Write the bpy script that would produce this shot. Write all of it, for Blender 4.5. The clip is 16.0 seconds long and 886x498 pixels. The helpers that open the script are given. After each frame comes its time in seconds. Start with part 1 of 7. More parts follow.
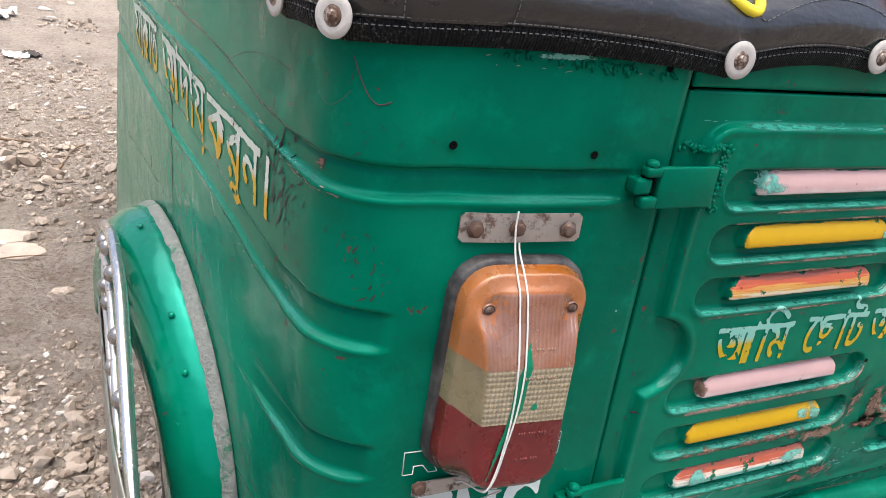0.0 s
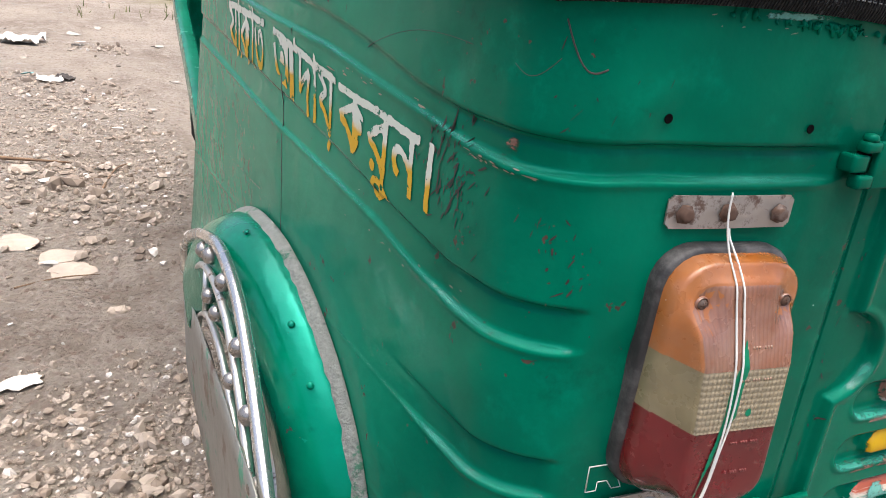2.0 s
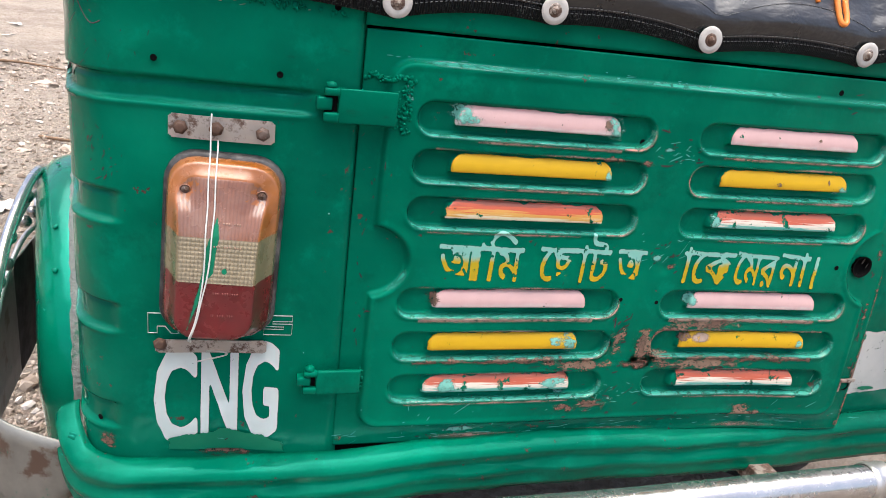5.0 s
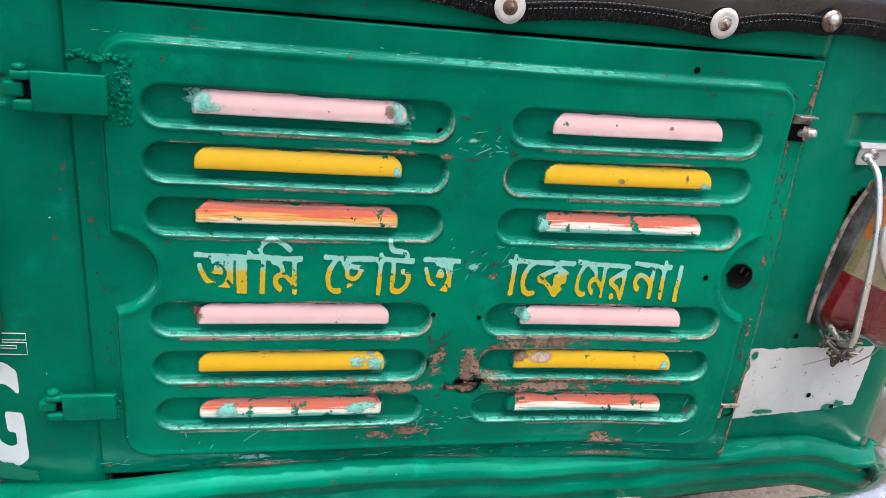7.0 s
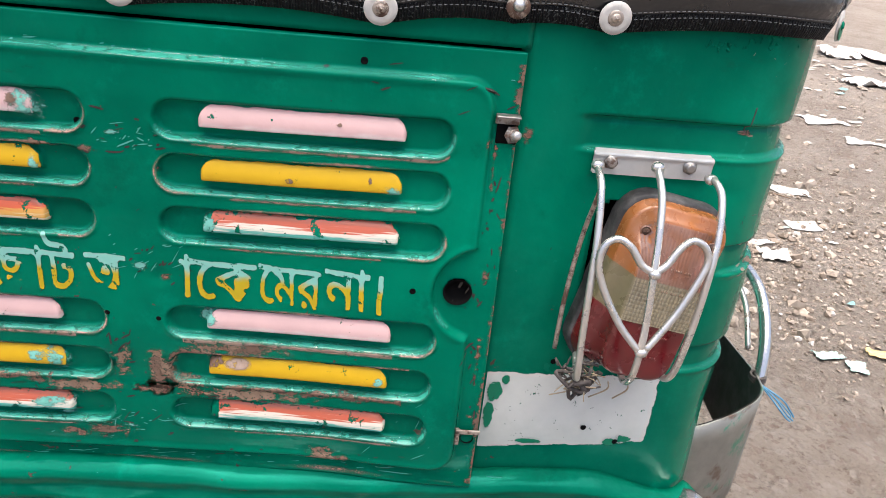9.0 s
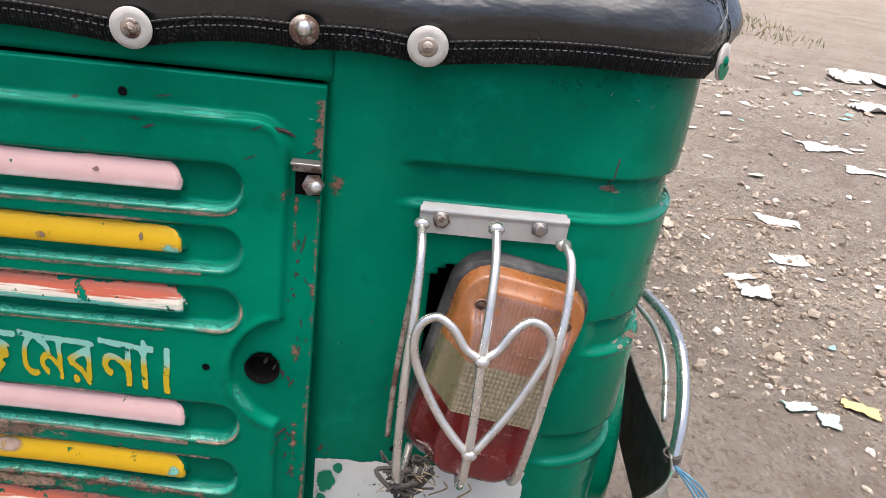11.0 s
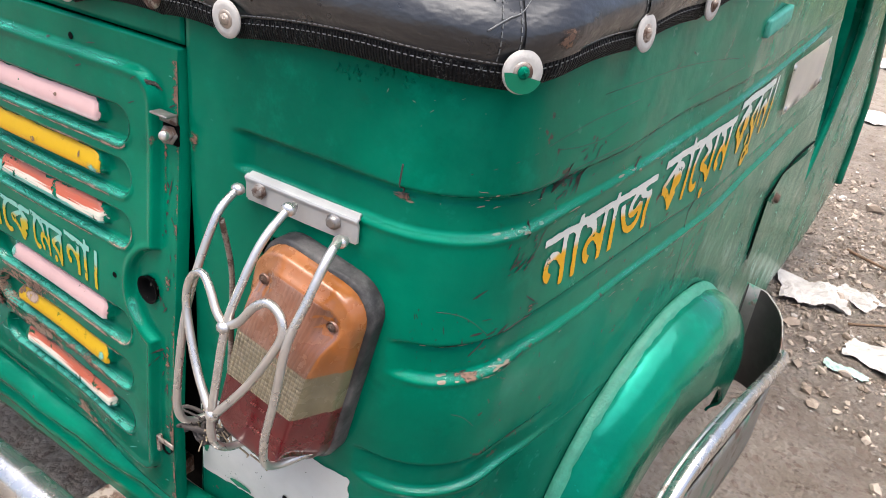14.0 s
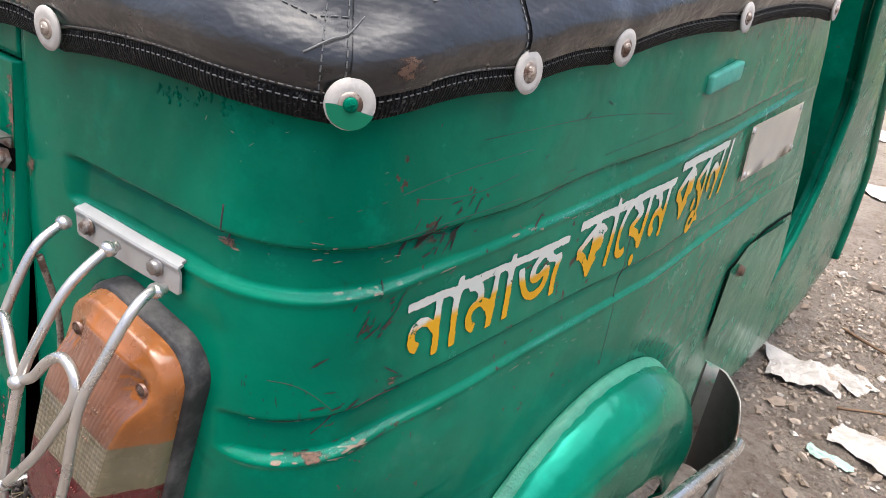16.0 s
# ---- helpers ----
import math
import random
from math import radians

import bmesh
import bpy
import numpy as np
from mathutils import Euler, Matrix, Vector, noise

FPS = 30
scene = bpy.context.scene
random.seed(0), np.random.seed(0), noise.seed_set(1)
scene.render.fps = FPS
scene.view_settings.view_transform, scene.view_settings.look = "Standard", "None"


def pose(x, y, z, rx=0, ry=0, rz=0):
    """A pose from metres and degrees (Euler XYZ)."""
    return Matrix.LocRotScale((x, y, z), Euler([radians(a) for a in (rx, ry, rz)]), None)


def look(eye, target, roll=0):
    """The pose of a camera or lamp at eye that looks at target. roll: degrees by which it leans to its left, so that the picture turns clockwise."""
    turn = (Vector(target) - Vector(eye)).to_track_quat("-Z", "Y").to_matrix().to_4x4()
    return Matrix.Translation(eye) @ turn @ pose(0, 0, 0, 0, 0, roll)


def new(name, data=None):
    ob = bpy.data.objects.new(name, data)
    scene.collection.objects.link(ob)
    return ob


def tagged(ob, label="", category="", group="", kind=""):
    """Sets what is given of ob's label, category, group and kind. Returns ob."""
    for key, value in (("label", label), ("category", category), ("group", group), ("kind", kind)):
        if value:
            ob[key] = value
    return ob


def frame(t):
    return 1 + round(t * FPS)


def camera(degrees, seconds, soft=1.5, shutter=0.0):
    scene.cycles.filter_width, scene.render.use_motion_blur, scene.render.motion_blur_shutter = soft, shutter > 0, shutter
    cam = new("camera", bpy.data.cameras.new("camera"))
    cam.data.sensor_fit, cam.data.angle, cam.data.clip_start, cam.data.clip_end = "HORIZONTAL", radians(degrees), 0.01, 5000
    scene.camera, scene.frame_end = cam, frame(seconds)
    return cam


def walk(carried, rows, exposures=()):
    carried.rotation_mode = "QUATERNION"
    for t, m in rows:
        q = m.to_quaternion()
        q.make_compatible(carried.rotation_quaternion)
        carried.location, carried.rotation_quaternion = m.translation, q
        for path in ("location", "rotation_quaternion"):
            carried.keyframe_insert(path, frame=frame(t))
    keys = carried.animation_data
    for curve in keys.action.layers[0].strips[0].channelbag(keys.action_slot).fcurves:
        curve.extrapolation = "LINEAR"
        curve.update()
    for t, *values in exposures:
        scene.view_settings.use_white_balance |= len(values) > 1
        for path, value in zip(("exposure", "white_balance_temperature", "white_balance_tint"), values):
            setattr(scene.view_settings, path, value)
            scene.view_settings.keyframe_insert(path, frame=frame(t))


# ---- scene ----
cam = camera(60.8, 16.0, soft=0.6)
PATH = [
    (0, (-0.647, -0.39, 0.866), (0.187, 1.257, 0.097), 7.6),
    (0.5, (-0.68, -0.298, 0.833), (0.238, 1.314, 0.086), 9.4),
    (1, (-0.72, -0.256, 0.824), (0.175, 1.369, 0.075), 8.6),
    (1.5, (-0.733, -0.259, 0.827), (0.113, 1.395, 0.087), 7.3),
    (2, (-0.727, -0.312, 0.821), (0.073, 1.369, 0.089), 5.8),
    (2.5, (-0.713, -0.367, 0.821), (0.031, 1.345, 0.103), 5.1),
    (3, (-0.669, -0.435, 0.818), (-0.05, 1.326, 0.1), 5.3),
    (3.5, (-0.586, -0.503, 0.818), (-0.093, 1.29, 0.083), 5.3),
    (4, (-0.504, -0.567, 0.825), (-0.08, 1.241, 0.084), 5.8),
    (4.5, (-0.427, -0.621, 0.832), (0.039, 1.18, 0.099), 7.1),
    (5, (-0.385, -0.649, 0.845), (0.162, 1.144, 0.148), 7.5),
    (5.2, (-0.373, -0.656, 0.85), (0.213, 1.134, 0.176), 7.3),
    (7.3, (-0.055, -0.578, 0.87), (0.284, 1.22, 0.061), 6.1),
    (7.5, (-0.004, -0.574, 0.876), (0.248, 1.233, 0.056), 6.0),
    (8, (0.114, -0.568, 0.898), (0.209, 1.236, 0.039), 6.2),
    (8.5, (0.197, -0.568, 0.902), (0.281, 1.231, 0.031), 6.2),
    (9, (0.249, -0.572, 0.899), (0.398, 1.225, 0.034), 6.2),
    (9.5, (0.268, -0.529, 0.899), (0.505, 1.266, 0.05), 6.3),
    (10, (0.3, -0.473, 0.894), (0.59, 1.324, 0.065), 6.4),
    (10.2, (0.321, -0.452, 0.893), (0.606, 1.347, 0.067), 6.5),
    (12.3, (0.58, -0.467, 0.929), (0.09, 1.261, 0.05), 8.2),
    (12.5, (0.619, -0.449, 0.922), (0.032, 1.251, 0.047), 8.3),
    (13, (0.723, -0.399, 0.927), (-0.073, 1.205, 0.036), 7.9),
    (13.5, (0.777, -0.365, 0.927), (-0.136, 1.166, 0.022), 6.5),
    (14, (0.799, -0.328, 0.924), (-0.141, 1.192, 0.028), 7.3),
    (14.5, (0.802, -0.306, 0.931), (-0.161, 1.226, 0.081), 8.1),
    (15, (0.817, -0.294, 0.932), (-0.172, 1.233, 0.1), 8.3),
    (15.5, (0.82, -0.26, 0.929), (-0.173, 1.278, 0.123), 8.8),
    (16, (0.842, -0.213, 0.912), (-0.173, 1.323, 0.129), 10.2),
]
walk(cam, [(t, look(eye, target, roll)) for t, eye, target, roll in PATH], [(0.0, 1.35), (1.5, 1.32), (3.0, 1.24), (5.0, 1.44), (7.5, 1.62), (8.5, 1.58), (9.5, 1.36), (10.2, 1.26), (12.5, 1.42), (14.5, 1.52), (15.5, 1.52), (16.0, 1.42)])

# ---- world, sun ----
world = bpy.data.worlds.new("world")
scene.world = world
world.use_nodes = True
wn = world.node_tree.nodes
sky = wn.new("ShaderNodeTexSky")
sky.sky_type, sky.sun_disc = "NISHITA", False
SUN_ELEV, SUN_AZ = radians(86), radians(190)
sky.sun_elevation, sky.sun_rotation = SUN_ELEV, SUN_AZ
sky.air_density, sky.dust_density, sky.ozone_density = 0.7, 6.0, 0.8
wn["Background"].inputs["Strength"].default_value = 0.15
world.node_tree.links.new(sky.outputs["Color"], wn["Background"].inputs["Color"])
sun = new("sun", bpy.data.lights.new("sun", "SUN"))
sun.data.energy, sun.data.angle, sun.data.color = 2.1, radians(80), (1.0, 0.98, 0.95)
sun.matrix_world = look((0, 0, 0), (-math.sin(SUN_AZ) * math.cos(SUN_ELEV), -math.cos(SUN_AZ) * math.cos(SUN_ELEV), -math.sin(SUN_ELEV)))


# ---- materials ----
class Mat:
    """A small wrapper for node materials."""

    def __init__(self, name, rough=0.5, metal=0.0, coat=0.0):
        self.m = bpy.data.materials.new(name)
        self.m.use_nodes = True
        self.t = self.m.node_tree
        self.p = self.t.nodes["Principled BSDF"]
        self.p.inputs["Roughness"].default_value = rough
        self.p.inputs["Metallic"].default_value = metal
        self.p.inputs["Coat Weight"].default_value = coat
        self.co = self.t.nodes.new("ShaderNodeTexCoord").outputs["Object"]

    def put(self, sock, value):
        if hasattr(value, "is_linked"):
            self.t.links.new(value, sock)
        elif isinstance(value, (int, float)) and sock.type == "RGBA":
            sock.default_value = (value, value, value, 1)
        elif isinstance(value, tuple) and len(value) == 3 and sock.type == "RGBA":
            sock.default_value = (*value, 1)
        else:
            sock.default_value = value

    def scaled(self, sx, sy, sz):
        n = self.t.nodes.new("ShaderNodeMapping")
        self.t.links.new(self.co, n.inputs["Vector"])
        n.inputs["Scale"].default_value = (sx, sy, sz)
        return n.outputs["Vector"]

    def noise(self, scale, detail=4, rough=0.6, vec=None, out="Fac"):
        n = self.t.nodes.new("ShaderNodeTexNoise")
        n.inputs["Scale"].default_value, n.inputs["Detail"].default_value, n.inputs["Roughness"].default_value = scale, detail, rough
        self.t.links.new(vec or self.co, n.inputs["Vector"])
        return n.outputs[out]

    def voronoi(self, scale, vec=None, out="Distance", feature="F1"):
        n = self.t.nodes.new("ShaderNodeTexVoronoi")
        n.feature = feature
        n.inputs["Scale"].default_value = scale
        self.t.links.new(vec or self.co, n.inputs["Vector"])
        return n.outputs[out]

    def ramp(self, fac, lo, hi, a=0.0, b=1.0):
        n = self.t.nodes.new("ShaderNodeMapRange")
        n.interpolation_type = "SMOOTHSTEP"
        for k, v in (("Value", fac), ("From Min", lo), ("From Max", hi), ("To Min", a), ("To Max", b)):
            self.put(n.inputs[k], v)
        return n.outputs["Result"]

    def math(self, op, a, b=0.0):
        n = self.t.nodes.new("ShaderNodeMath")
        n.operation = op
        self.put(n.inputs[0], a)
        self.put(n.inputs[1], b)
        return n.outputs[0]

    def mix(self, fac, a, b):
        n = self.t.nodes.new("ShaderNodeMix")
        n.data_type = "RGBA"
        self.put(n.inputs[0], fac)
        self.put(n.inputs[6], a)
        self.put(n.inputs[7], b)
        return n.outputs[2]

    def attr(self, name, out="Fac"):
        n = self.t.nodes.new("ShaderNodeAttribute")
        n.attribute_name = name
        return n.outputs[out]

    def axis(self, vec, i):
        n = self.t.nodes.new("ShaderNodeSeparateXYZ")
        self.t.links.new(vec, n.inputs[0])
        return n.outputs[i]

    def random(self):
        return self.t.nodes.new("ShaderNodeObjectInfo").outputs["Random"]

    def island(self):
        return self.t.nodes.new("ShaderNodeNewGeometry").outputs["Random Per Island"]

    def color(self, c):
        self.put(self.p.inputs["Base Color"], c)
        return self

    def rough(self, c):
        self.put(self.p.inputs["Roughness"], c)
        return self

    def bump(self, h, strength=0.3, dist=0.002):
        n = self.t.nodes.new("ShaderNodeBump")
        n.inputs["Strength"].default_value, n.inputs["Distance"].default_value = strength, dist
        self.t.links.new(h, n.inputs["Height"])
        self.t.links.new(n.outputs["Normal"], self.p.inputs["Normal"])
        return self

    def alpha(self, a):
        self.put(self.p.inputs["Alpha"], a)
        return self


RUST, RUST_DARK = (0.12, 0.068, 0.045), (0.045, 0.024, 0.017)
GREEN, GREEN_DEEP, GREEN_PALE = (0.0, 0.152, 0.083), (0.0, 0.088, 0.05), (0.0, 0.205, 0.122)


def green_paint(name, dust=0.12, chips=0.70, streak=(40, 40, 5), spec=0.15, gloss=(0.06, 0.2), lift=1.0, sheen=0.0):
    k = Mat(name, 0.3)
    k.p.inputs["Specular IOR Level"].default_value = spec
    k.p.inputs["Specular Tint"].default_value = (0.1, 1.0, 0.85, 1)
    up = lambda q: tuple(v * lift for v in q)
    c = k.mix(k.ramp(k.noise(4, 3), 0.35, 0.7), up(GREEN_DEEP), up(GREEN))
    c = k.mix(k.ramp(k.noise(23, 5, 0.7), 0.52, 0.78, 0, 0.45), c, GREEN_PALE)
    c = k.mix(k.ramp(k.noise(13, 6, 0.72), 0.54, 0.76, 0, 0.6), c, (0.001, 0.05, 0.028))
    smear = k.ramp(k.noise(30, 6, 0.75, k.scaled(0.35, 1, 1)), 0.6, 0.72, 0, 0.5)
    c = k.mix(k.math("MULTIPLY", smear, k.ramp(k.noise(5, 3), 0.45, 0.65)), c, (0.012, 0.035, 0.022))
    d = k.math("MULTIPLY", k.ramp(k.noise(7, 6, 0.7), 0.4, 0.75), k.ramp(k.noise(1, 4, 0.6, k.scaled(*streak)), 0.35, 0.7))
    d = k.math("MULTIPLY", d, dust * 2.5)
    c = k.mix(d, c, (0.012, 0.2, 0.125))
    if sheen:
        # paler towards the flanks: sky sheen painted in, with road dust
        fl = k.math("MULTIPLY", k.ramp(k.axis(k.co, 1), 0.05, 0.3, 0, sheen), k.ramp(k.noise(5, 6, 0.7), 0.25, 0.7, 0.5, 1.0))
        c = k.mix(fl, c, k.mix(k.noise(18, 5), (0.015, 0.2, 0.12), (0.05, 0.26, 0.162)))
    chip = k.ramp(k.math("MULTIPLY", k.noise(75, 3, 0.7), k.ramp(k.noise(6, 2), 0.4, 0.62, 0.8, 1.08)), chips, chips + 0.012)
    c = k.mix(chip, c, k.mix(k.noise(160, 2), (0.02, 0.016, 0.013), (0.11, 0.07, 0.05)))
    speck = k.ramp(k.noise(210, 1, 0.5), 0.85, 0.86)
    c = k.mix(speck, c, (0.45, 0.55, 0.48))
    k.color(c)
    r = k.ramp(k.noise(14, 5, 0.7), 0.3, 0.75, *gloss)
    k.rough(k.math("MAXIMUM", r, k.math("MULTIPLY", chip, 0.8)))
    h = k.math("ADD", k.math("MULTIPLY", k.noise(330, 2), 0.25), k.math("ADD", k.math("MULTIPLY", k.noise(45, 3), 1.6), k.math("MULTIPLY", k.noise(11, 3), 12.0)))
    k.bump(k.math("SUBTRACT", h, chip), 0.2, 0.0015)
    return k.m


M_BODY = green_paint("green_body_paint", 0.1, streak=(12, 12, 4), gloss=(0.1, 0.26), sheen=0.58)
M_SIDE = green_paint("green_side_paint", 0.15, 0.7, (9, 9, 3), gloss=(0.12, 0.3), sheen=0.28)
M_POST = green_paint("green_post_paint", 0.15, 0.7, (9, 9, 3), gloss=(0.14, 0.34))
M_DOOR = green_paint("green_door_paint", 0.07, 0.715, (5, 40, 40))
M_BUMPER = green_paint("green_bumper_paint", 0.2, 0.69, (4, 30, 30))
M_FENDER = green_paint("green_fender_paint", 0.1, 0.74, spec=0.6, gloss=(0.12, 0.3), lift=1.12)


def plain(name, c, rough=0.5, metal=0.0, var=0.25, scale=60, bump=0.15, coat=0.0, spec=0.5):
    k = Mat(name, rough, metal, coat)
    k.p.inputs["Specular IOR Level"].default_value = spec
    dark = tuple(v * (1 - var) for v in c)
    k.color(k.mix(k.noise(scale, 5, 0.65), dark, tuple(min(1, v * (1 + var)) for v in c)))
    k.rough(k.ramp(k.noise(scale * 1.7, 4), 0.3, 0.7, max(0.05, rough - 0.1), min(1, rough + 0.12)))
    k.bump(k.noise(scale * 5, 3), bump, 0.001)
    return k.m


def worn_metal(name, c, rough, rust, metal=0.9):
    k = Mat(name, rough, metal)
    f = k.ramp(k.noise(38, 6, 0.75), rust, rust + 0.1)
    k.color(k.mix(f, k.mix(k.noise(60, 3), tuple(v * 0.85 for v in c), c), k.mix(k.noise(130, 3), RUST_DARK, RUST)))
    k.put(k.p.inputs["Metallic"], k.math("MULTIPLY", k.math("SUBTRACT", 1.0, f), metal))
    k.rough(k.math("ADD", k.math("MULTIPLY", f, 0.4), k.ramp(k.noise(120, 4), 0.3, 0.7, rough - 0.08, rough + 0.12)))
    k.bump(k.noise(260, 4), 0.1, 0.0006)
    return k.m


M_BRACKET = worn_metal("bracket_steel", (0.4, 0.37, 0.34), 0.45, 0.52, 0.75)
M_STEEL = worn_metal("bare_steel", (0.62, 0.6, 0.57), 0.35, 0.56)
M_BRIGHT = plain("bright_steel", (0.42, 0.42, 0.41), 0.42, 0.35, 0.2, 45, 0.1)
M_BOLT = worn_metal("dull_bolt_steel", (0.3, 0.28, 0.26), 0.4, 0.5, 0.8)
M_BOLT_RUST = worn_metal("rusty_bolt", (0.16, 0.12, 0.1), 0.55, 0.4, 0.5)
M_ROD = plain("wire_rod_steel", (0.55, 0.53, 0.5), 0.3, 0.85, 0.15, 25, 0.05)
M_CHROME = plain("chrome_tube", (0.55, 0.54, 0.52), 0.2, 0.92, 0.25, 30, 0.04)
M_RUSTY = worn_metal("rusty_steel", (0.4, 0.34, 0.29), 0.5, 0.44, 0.7)
M_BALL = plain("steel_ball", (0.3, 0.28, 0.26), 0.28, 0.85, 0.3, 60, 0.08)
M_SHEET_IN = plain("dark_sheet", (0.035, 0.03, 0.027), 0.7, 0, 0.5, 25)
# near-black that stands for shade in holes, gaps and the closed inside
M_BLACK = plain("shade_black", (0.004, 0.004, 0.004), 0.9, 0, 0.4, 30, spec=0.05)


def rubber():
    """Black rubber with a patchy film of grey road dust."""
    k = Mat("dusty_black_rubber", 0.5)
    k.p.inputs["Specular IOR Level"].default_value = 0.3
    c = k.mix(k.noise(45, 5, 0.65), (0.008, 0.008, 0.009), (0.022, 0.022, 0.023))
    c = k.mix(k.ramp(k.noise(24, 6, 0.75), 0.4, 0.7, 0.05, 0.75), c, (0.13, 0.125, 0.12))
    k.color(c)
    k.rough(k.ramp(k.noise(70, 4), 0.3, 0.7, 0.35, 0.65))
    k.bump(k.noise(220, 3), 0.3, 0.001)
    return k.m


M_RUBBER = rubber()
M_TYRE = plain("tyre_rubber", (0.03, 0.028, 0.026), 0.8, 0, 0.4, 60, 0.4)
def sealant():
    k = Mat("sealant", 0.9)
    c = k.mix(k.noise(120, 5, 0.7), (0.12, 0.13, 0.12), (0.34, 0.35, 0.32))
    c = k.mix(k.ramp(k.noise(35, 5, 0.7), 0.58, 0.66, 0, 0.8), c, (0.01, 0.14, 0.075))
    k.color(c)
    k.bump(k.math("ADD", k.noise(240, 4, 0.7), k.noise(90, 4)), 1.0, 0.005)
    return k.m


M_SEAL = sealant()
M_SEAL_GREEN = plain("painted_sealant", (0.03, 0.2, 0.13), 0.5, 0, 0.5, 90, 0.9)
M_WHITE = plain("white_washer", (0.42, 0.4, 0.37), 0.6, 0, 0.35, 70, 0.4)
M_THREAD = plain("grey_thread", (0.13, 0.135, 0.135), 0.8, 0, 0.3, 200)
M_WIRE = plain("pale_wire", (0.55, 0.55, 0.52), 0.45, 0, 0.2, 120)


def sheet_metal():
    k = Mat("guard_sheet", 0.45, 0.55)
    f = k.ramp(k.noise(14, 6, 0.78), 0.55, 0.63, 0, 0.85)
    c = k.mix(k.noise(45, 5), (0.14, 0.135, 0.12), (0.28, 0.275, 0.245))
    c = k.mix(k.ramp(k.noise(24, 5), 0.55, 0.65), c, (0.12, 0.08, 0.06))
    k.color(k.mix(f, c, GREEN))
    k.put(k.p.inputs["Metallic"], k.math("MULTIPLY", k.math("SUBTRACT", 1.0, f), 0.6))
    k.bump(k.noise(90, 5), 0.25, 0.001)
    return k.m


M_GUARD = sheet_metal()


def vinyl():
    k = Mat("black_vinyl", 0.3, 0, 0.6)
    k.p.inputs["Specular IOR Level"].default_value = 0.45
    k.p.inputs["Coat Roughness"].default_value = 0.26
    c = k.mix(k.noise(9, 5), (0.009, 0.0095, 0.011), (0.018, 0.019, 0.021))
    c = k.mix(k.ramp(k.noise(14, 6, 0.75), 0.56, 0.85, 0, 0.2), c, (0.04, 0.04, 0.04))
    k.color(c)
    k.rough(k.ramp(k.noise(20, 5), 0.3, 0.7, 0.24, 0.42))
    k.bump(k.math("ADD", k.math("MULTIPLY", k.noise(420, 2), 0.3), k.math("MULTIPLY", k.noise(13, 4, 0.55, k.scaled(1, 1, 2.2)), 14.0)), 0.35, 0.0014)
    return k.m


M_VINYL = vinyl()


def tape():
    k = Mat("woven_tape", 0.6)
    k.p.inputs["Specular IOR Level"].default_value = 0.15
    n = k.t.nodes.new("ShaderNodeTexWave")
    n.inputs["Scale"].default_value, n.inputs["Distortion"].default_value = 1.0, 3.0
    n.inputs["Detail"].default_value, n.inputs["Detail Scale"].default_value = 3.0, 2.5
    k.t.links.new(k.attr("duv", "Vector"), n.inputs["Vector"])
    fray = k.ramp(k.noise(480, 4, 0.75), 0.54, 0.64)
    c = k.mix(k.math("MULTIPLY", n.outputs["Fac"], k.noise(60, 4)), (0.003, 0.003, 0.004), (0.018, 0.019, 0.019))
    c = k.mix(k.math("MULTIPLY", fray, k.ramp(k.noise(45, 4), 0.4, 0.65, 0.1, 0.7)), c, (0.17, 0.18, 0.17))
    k.color(c)
    k.bump(k.math("ADD", n.outputs["Fac"], k.math("MULTIPLY", k.noise(260, 4, 0.75), 1.6)), 1.0, 0.003)
    return k.m


M_TAPE = tape()


def lens(name, c, ribs=0.0, dust=0.3, veil=(0.5, 0.32, 0.24), cross=1.0):
    k = Mat(name, 0.2, 0, 0.5)
    k.p.inputs["Transmission Weight"].default_value = 0.1
    col = k.mix(k.ramp(k.noise(30, 5), 0.35, 0.7), tuple(v * 0.7 for v in c), c)
    col = k.mix(k.ramp(k.noise(18, 6, 0.75), 0.35, 0.75, 0, dust), col, veil)
    col = k.mix(k.ramp(k.noise(260, 2), 0.76, 0.78, 0, 0.6), col, (0.6, 0.5, 0.42))
    k.color(col)
    k.rough(k.ramp(k.noise(40, 5), 0.3, 0.7, 0.14, 0.4))
    if ribs:
        duv = k.attr("duv", "Vector")
        w = k.t.nodes.new("ShaderNodeTexWave")
        w.inputs["Scale"].default_value, w.bands_direction = ribs, "X"
        k.t.links.new(duv, w.inputs["Vector"])
        w2 = k.t.nodes.new("ShaderNodeTexWave")
        w2.inputs["Scale"].default_value, w2.bands_direction = ribs, "Y"
        k.t.links.new(duv, w2.inputs["Vector"])
        grid = k.math("MULTIPLY", k.ramp(w.outputs["Fac"], 0.02, 0.4), k.ramp(w2.outputs["Fac"], 0.02 - 2 * (1 - cross), 0.3 - 2 * (1 - cross)))
        k.color(k.mix(k.math("MULTIPLY", k.math("SUBTRACT", 1.0, grid), 0.25 + 0.25 * cross), col, tuple(v * 0.35 for v in c)))
        k.bump(k.math("ADD", w.outputs["Fac"], k.math("MULTIPLY", w2.outputs["Fac"], 0.5 * cross)), 0.25 + 0.35 * cross, 0.0012)
    else:
        k.bump(k.noise(220, 3), 0.08, 0.001)
    return k.m


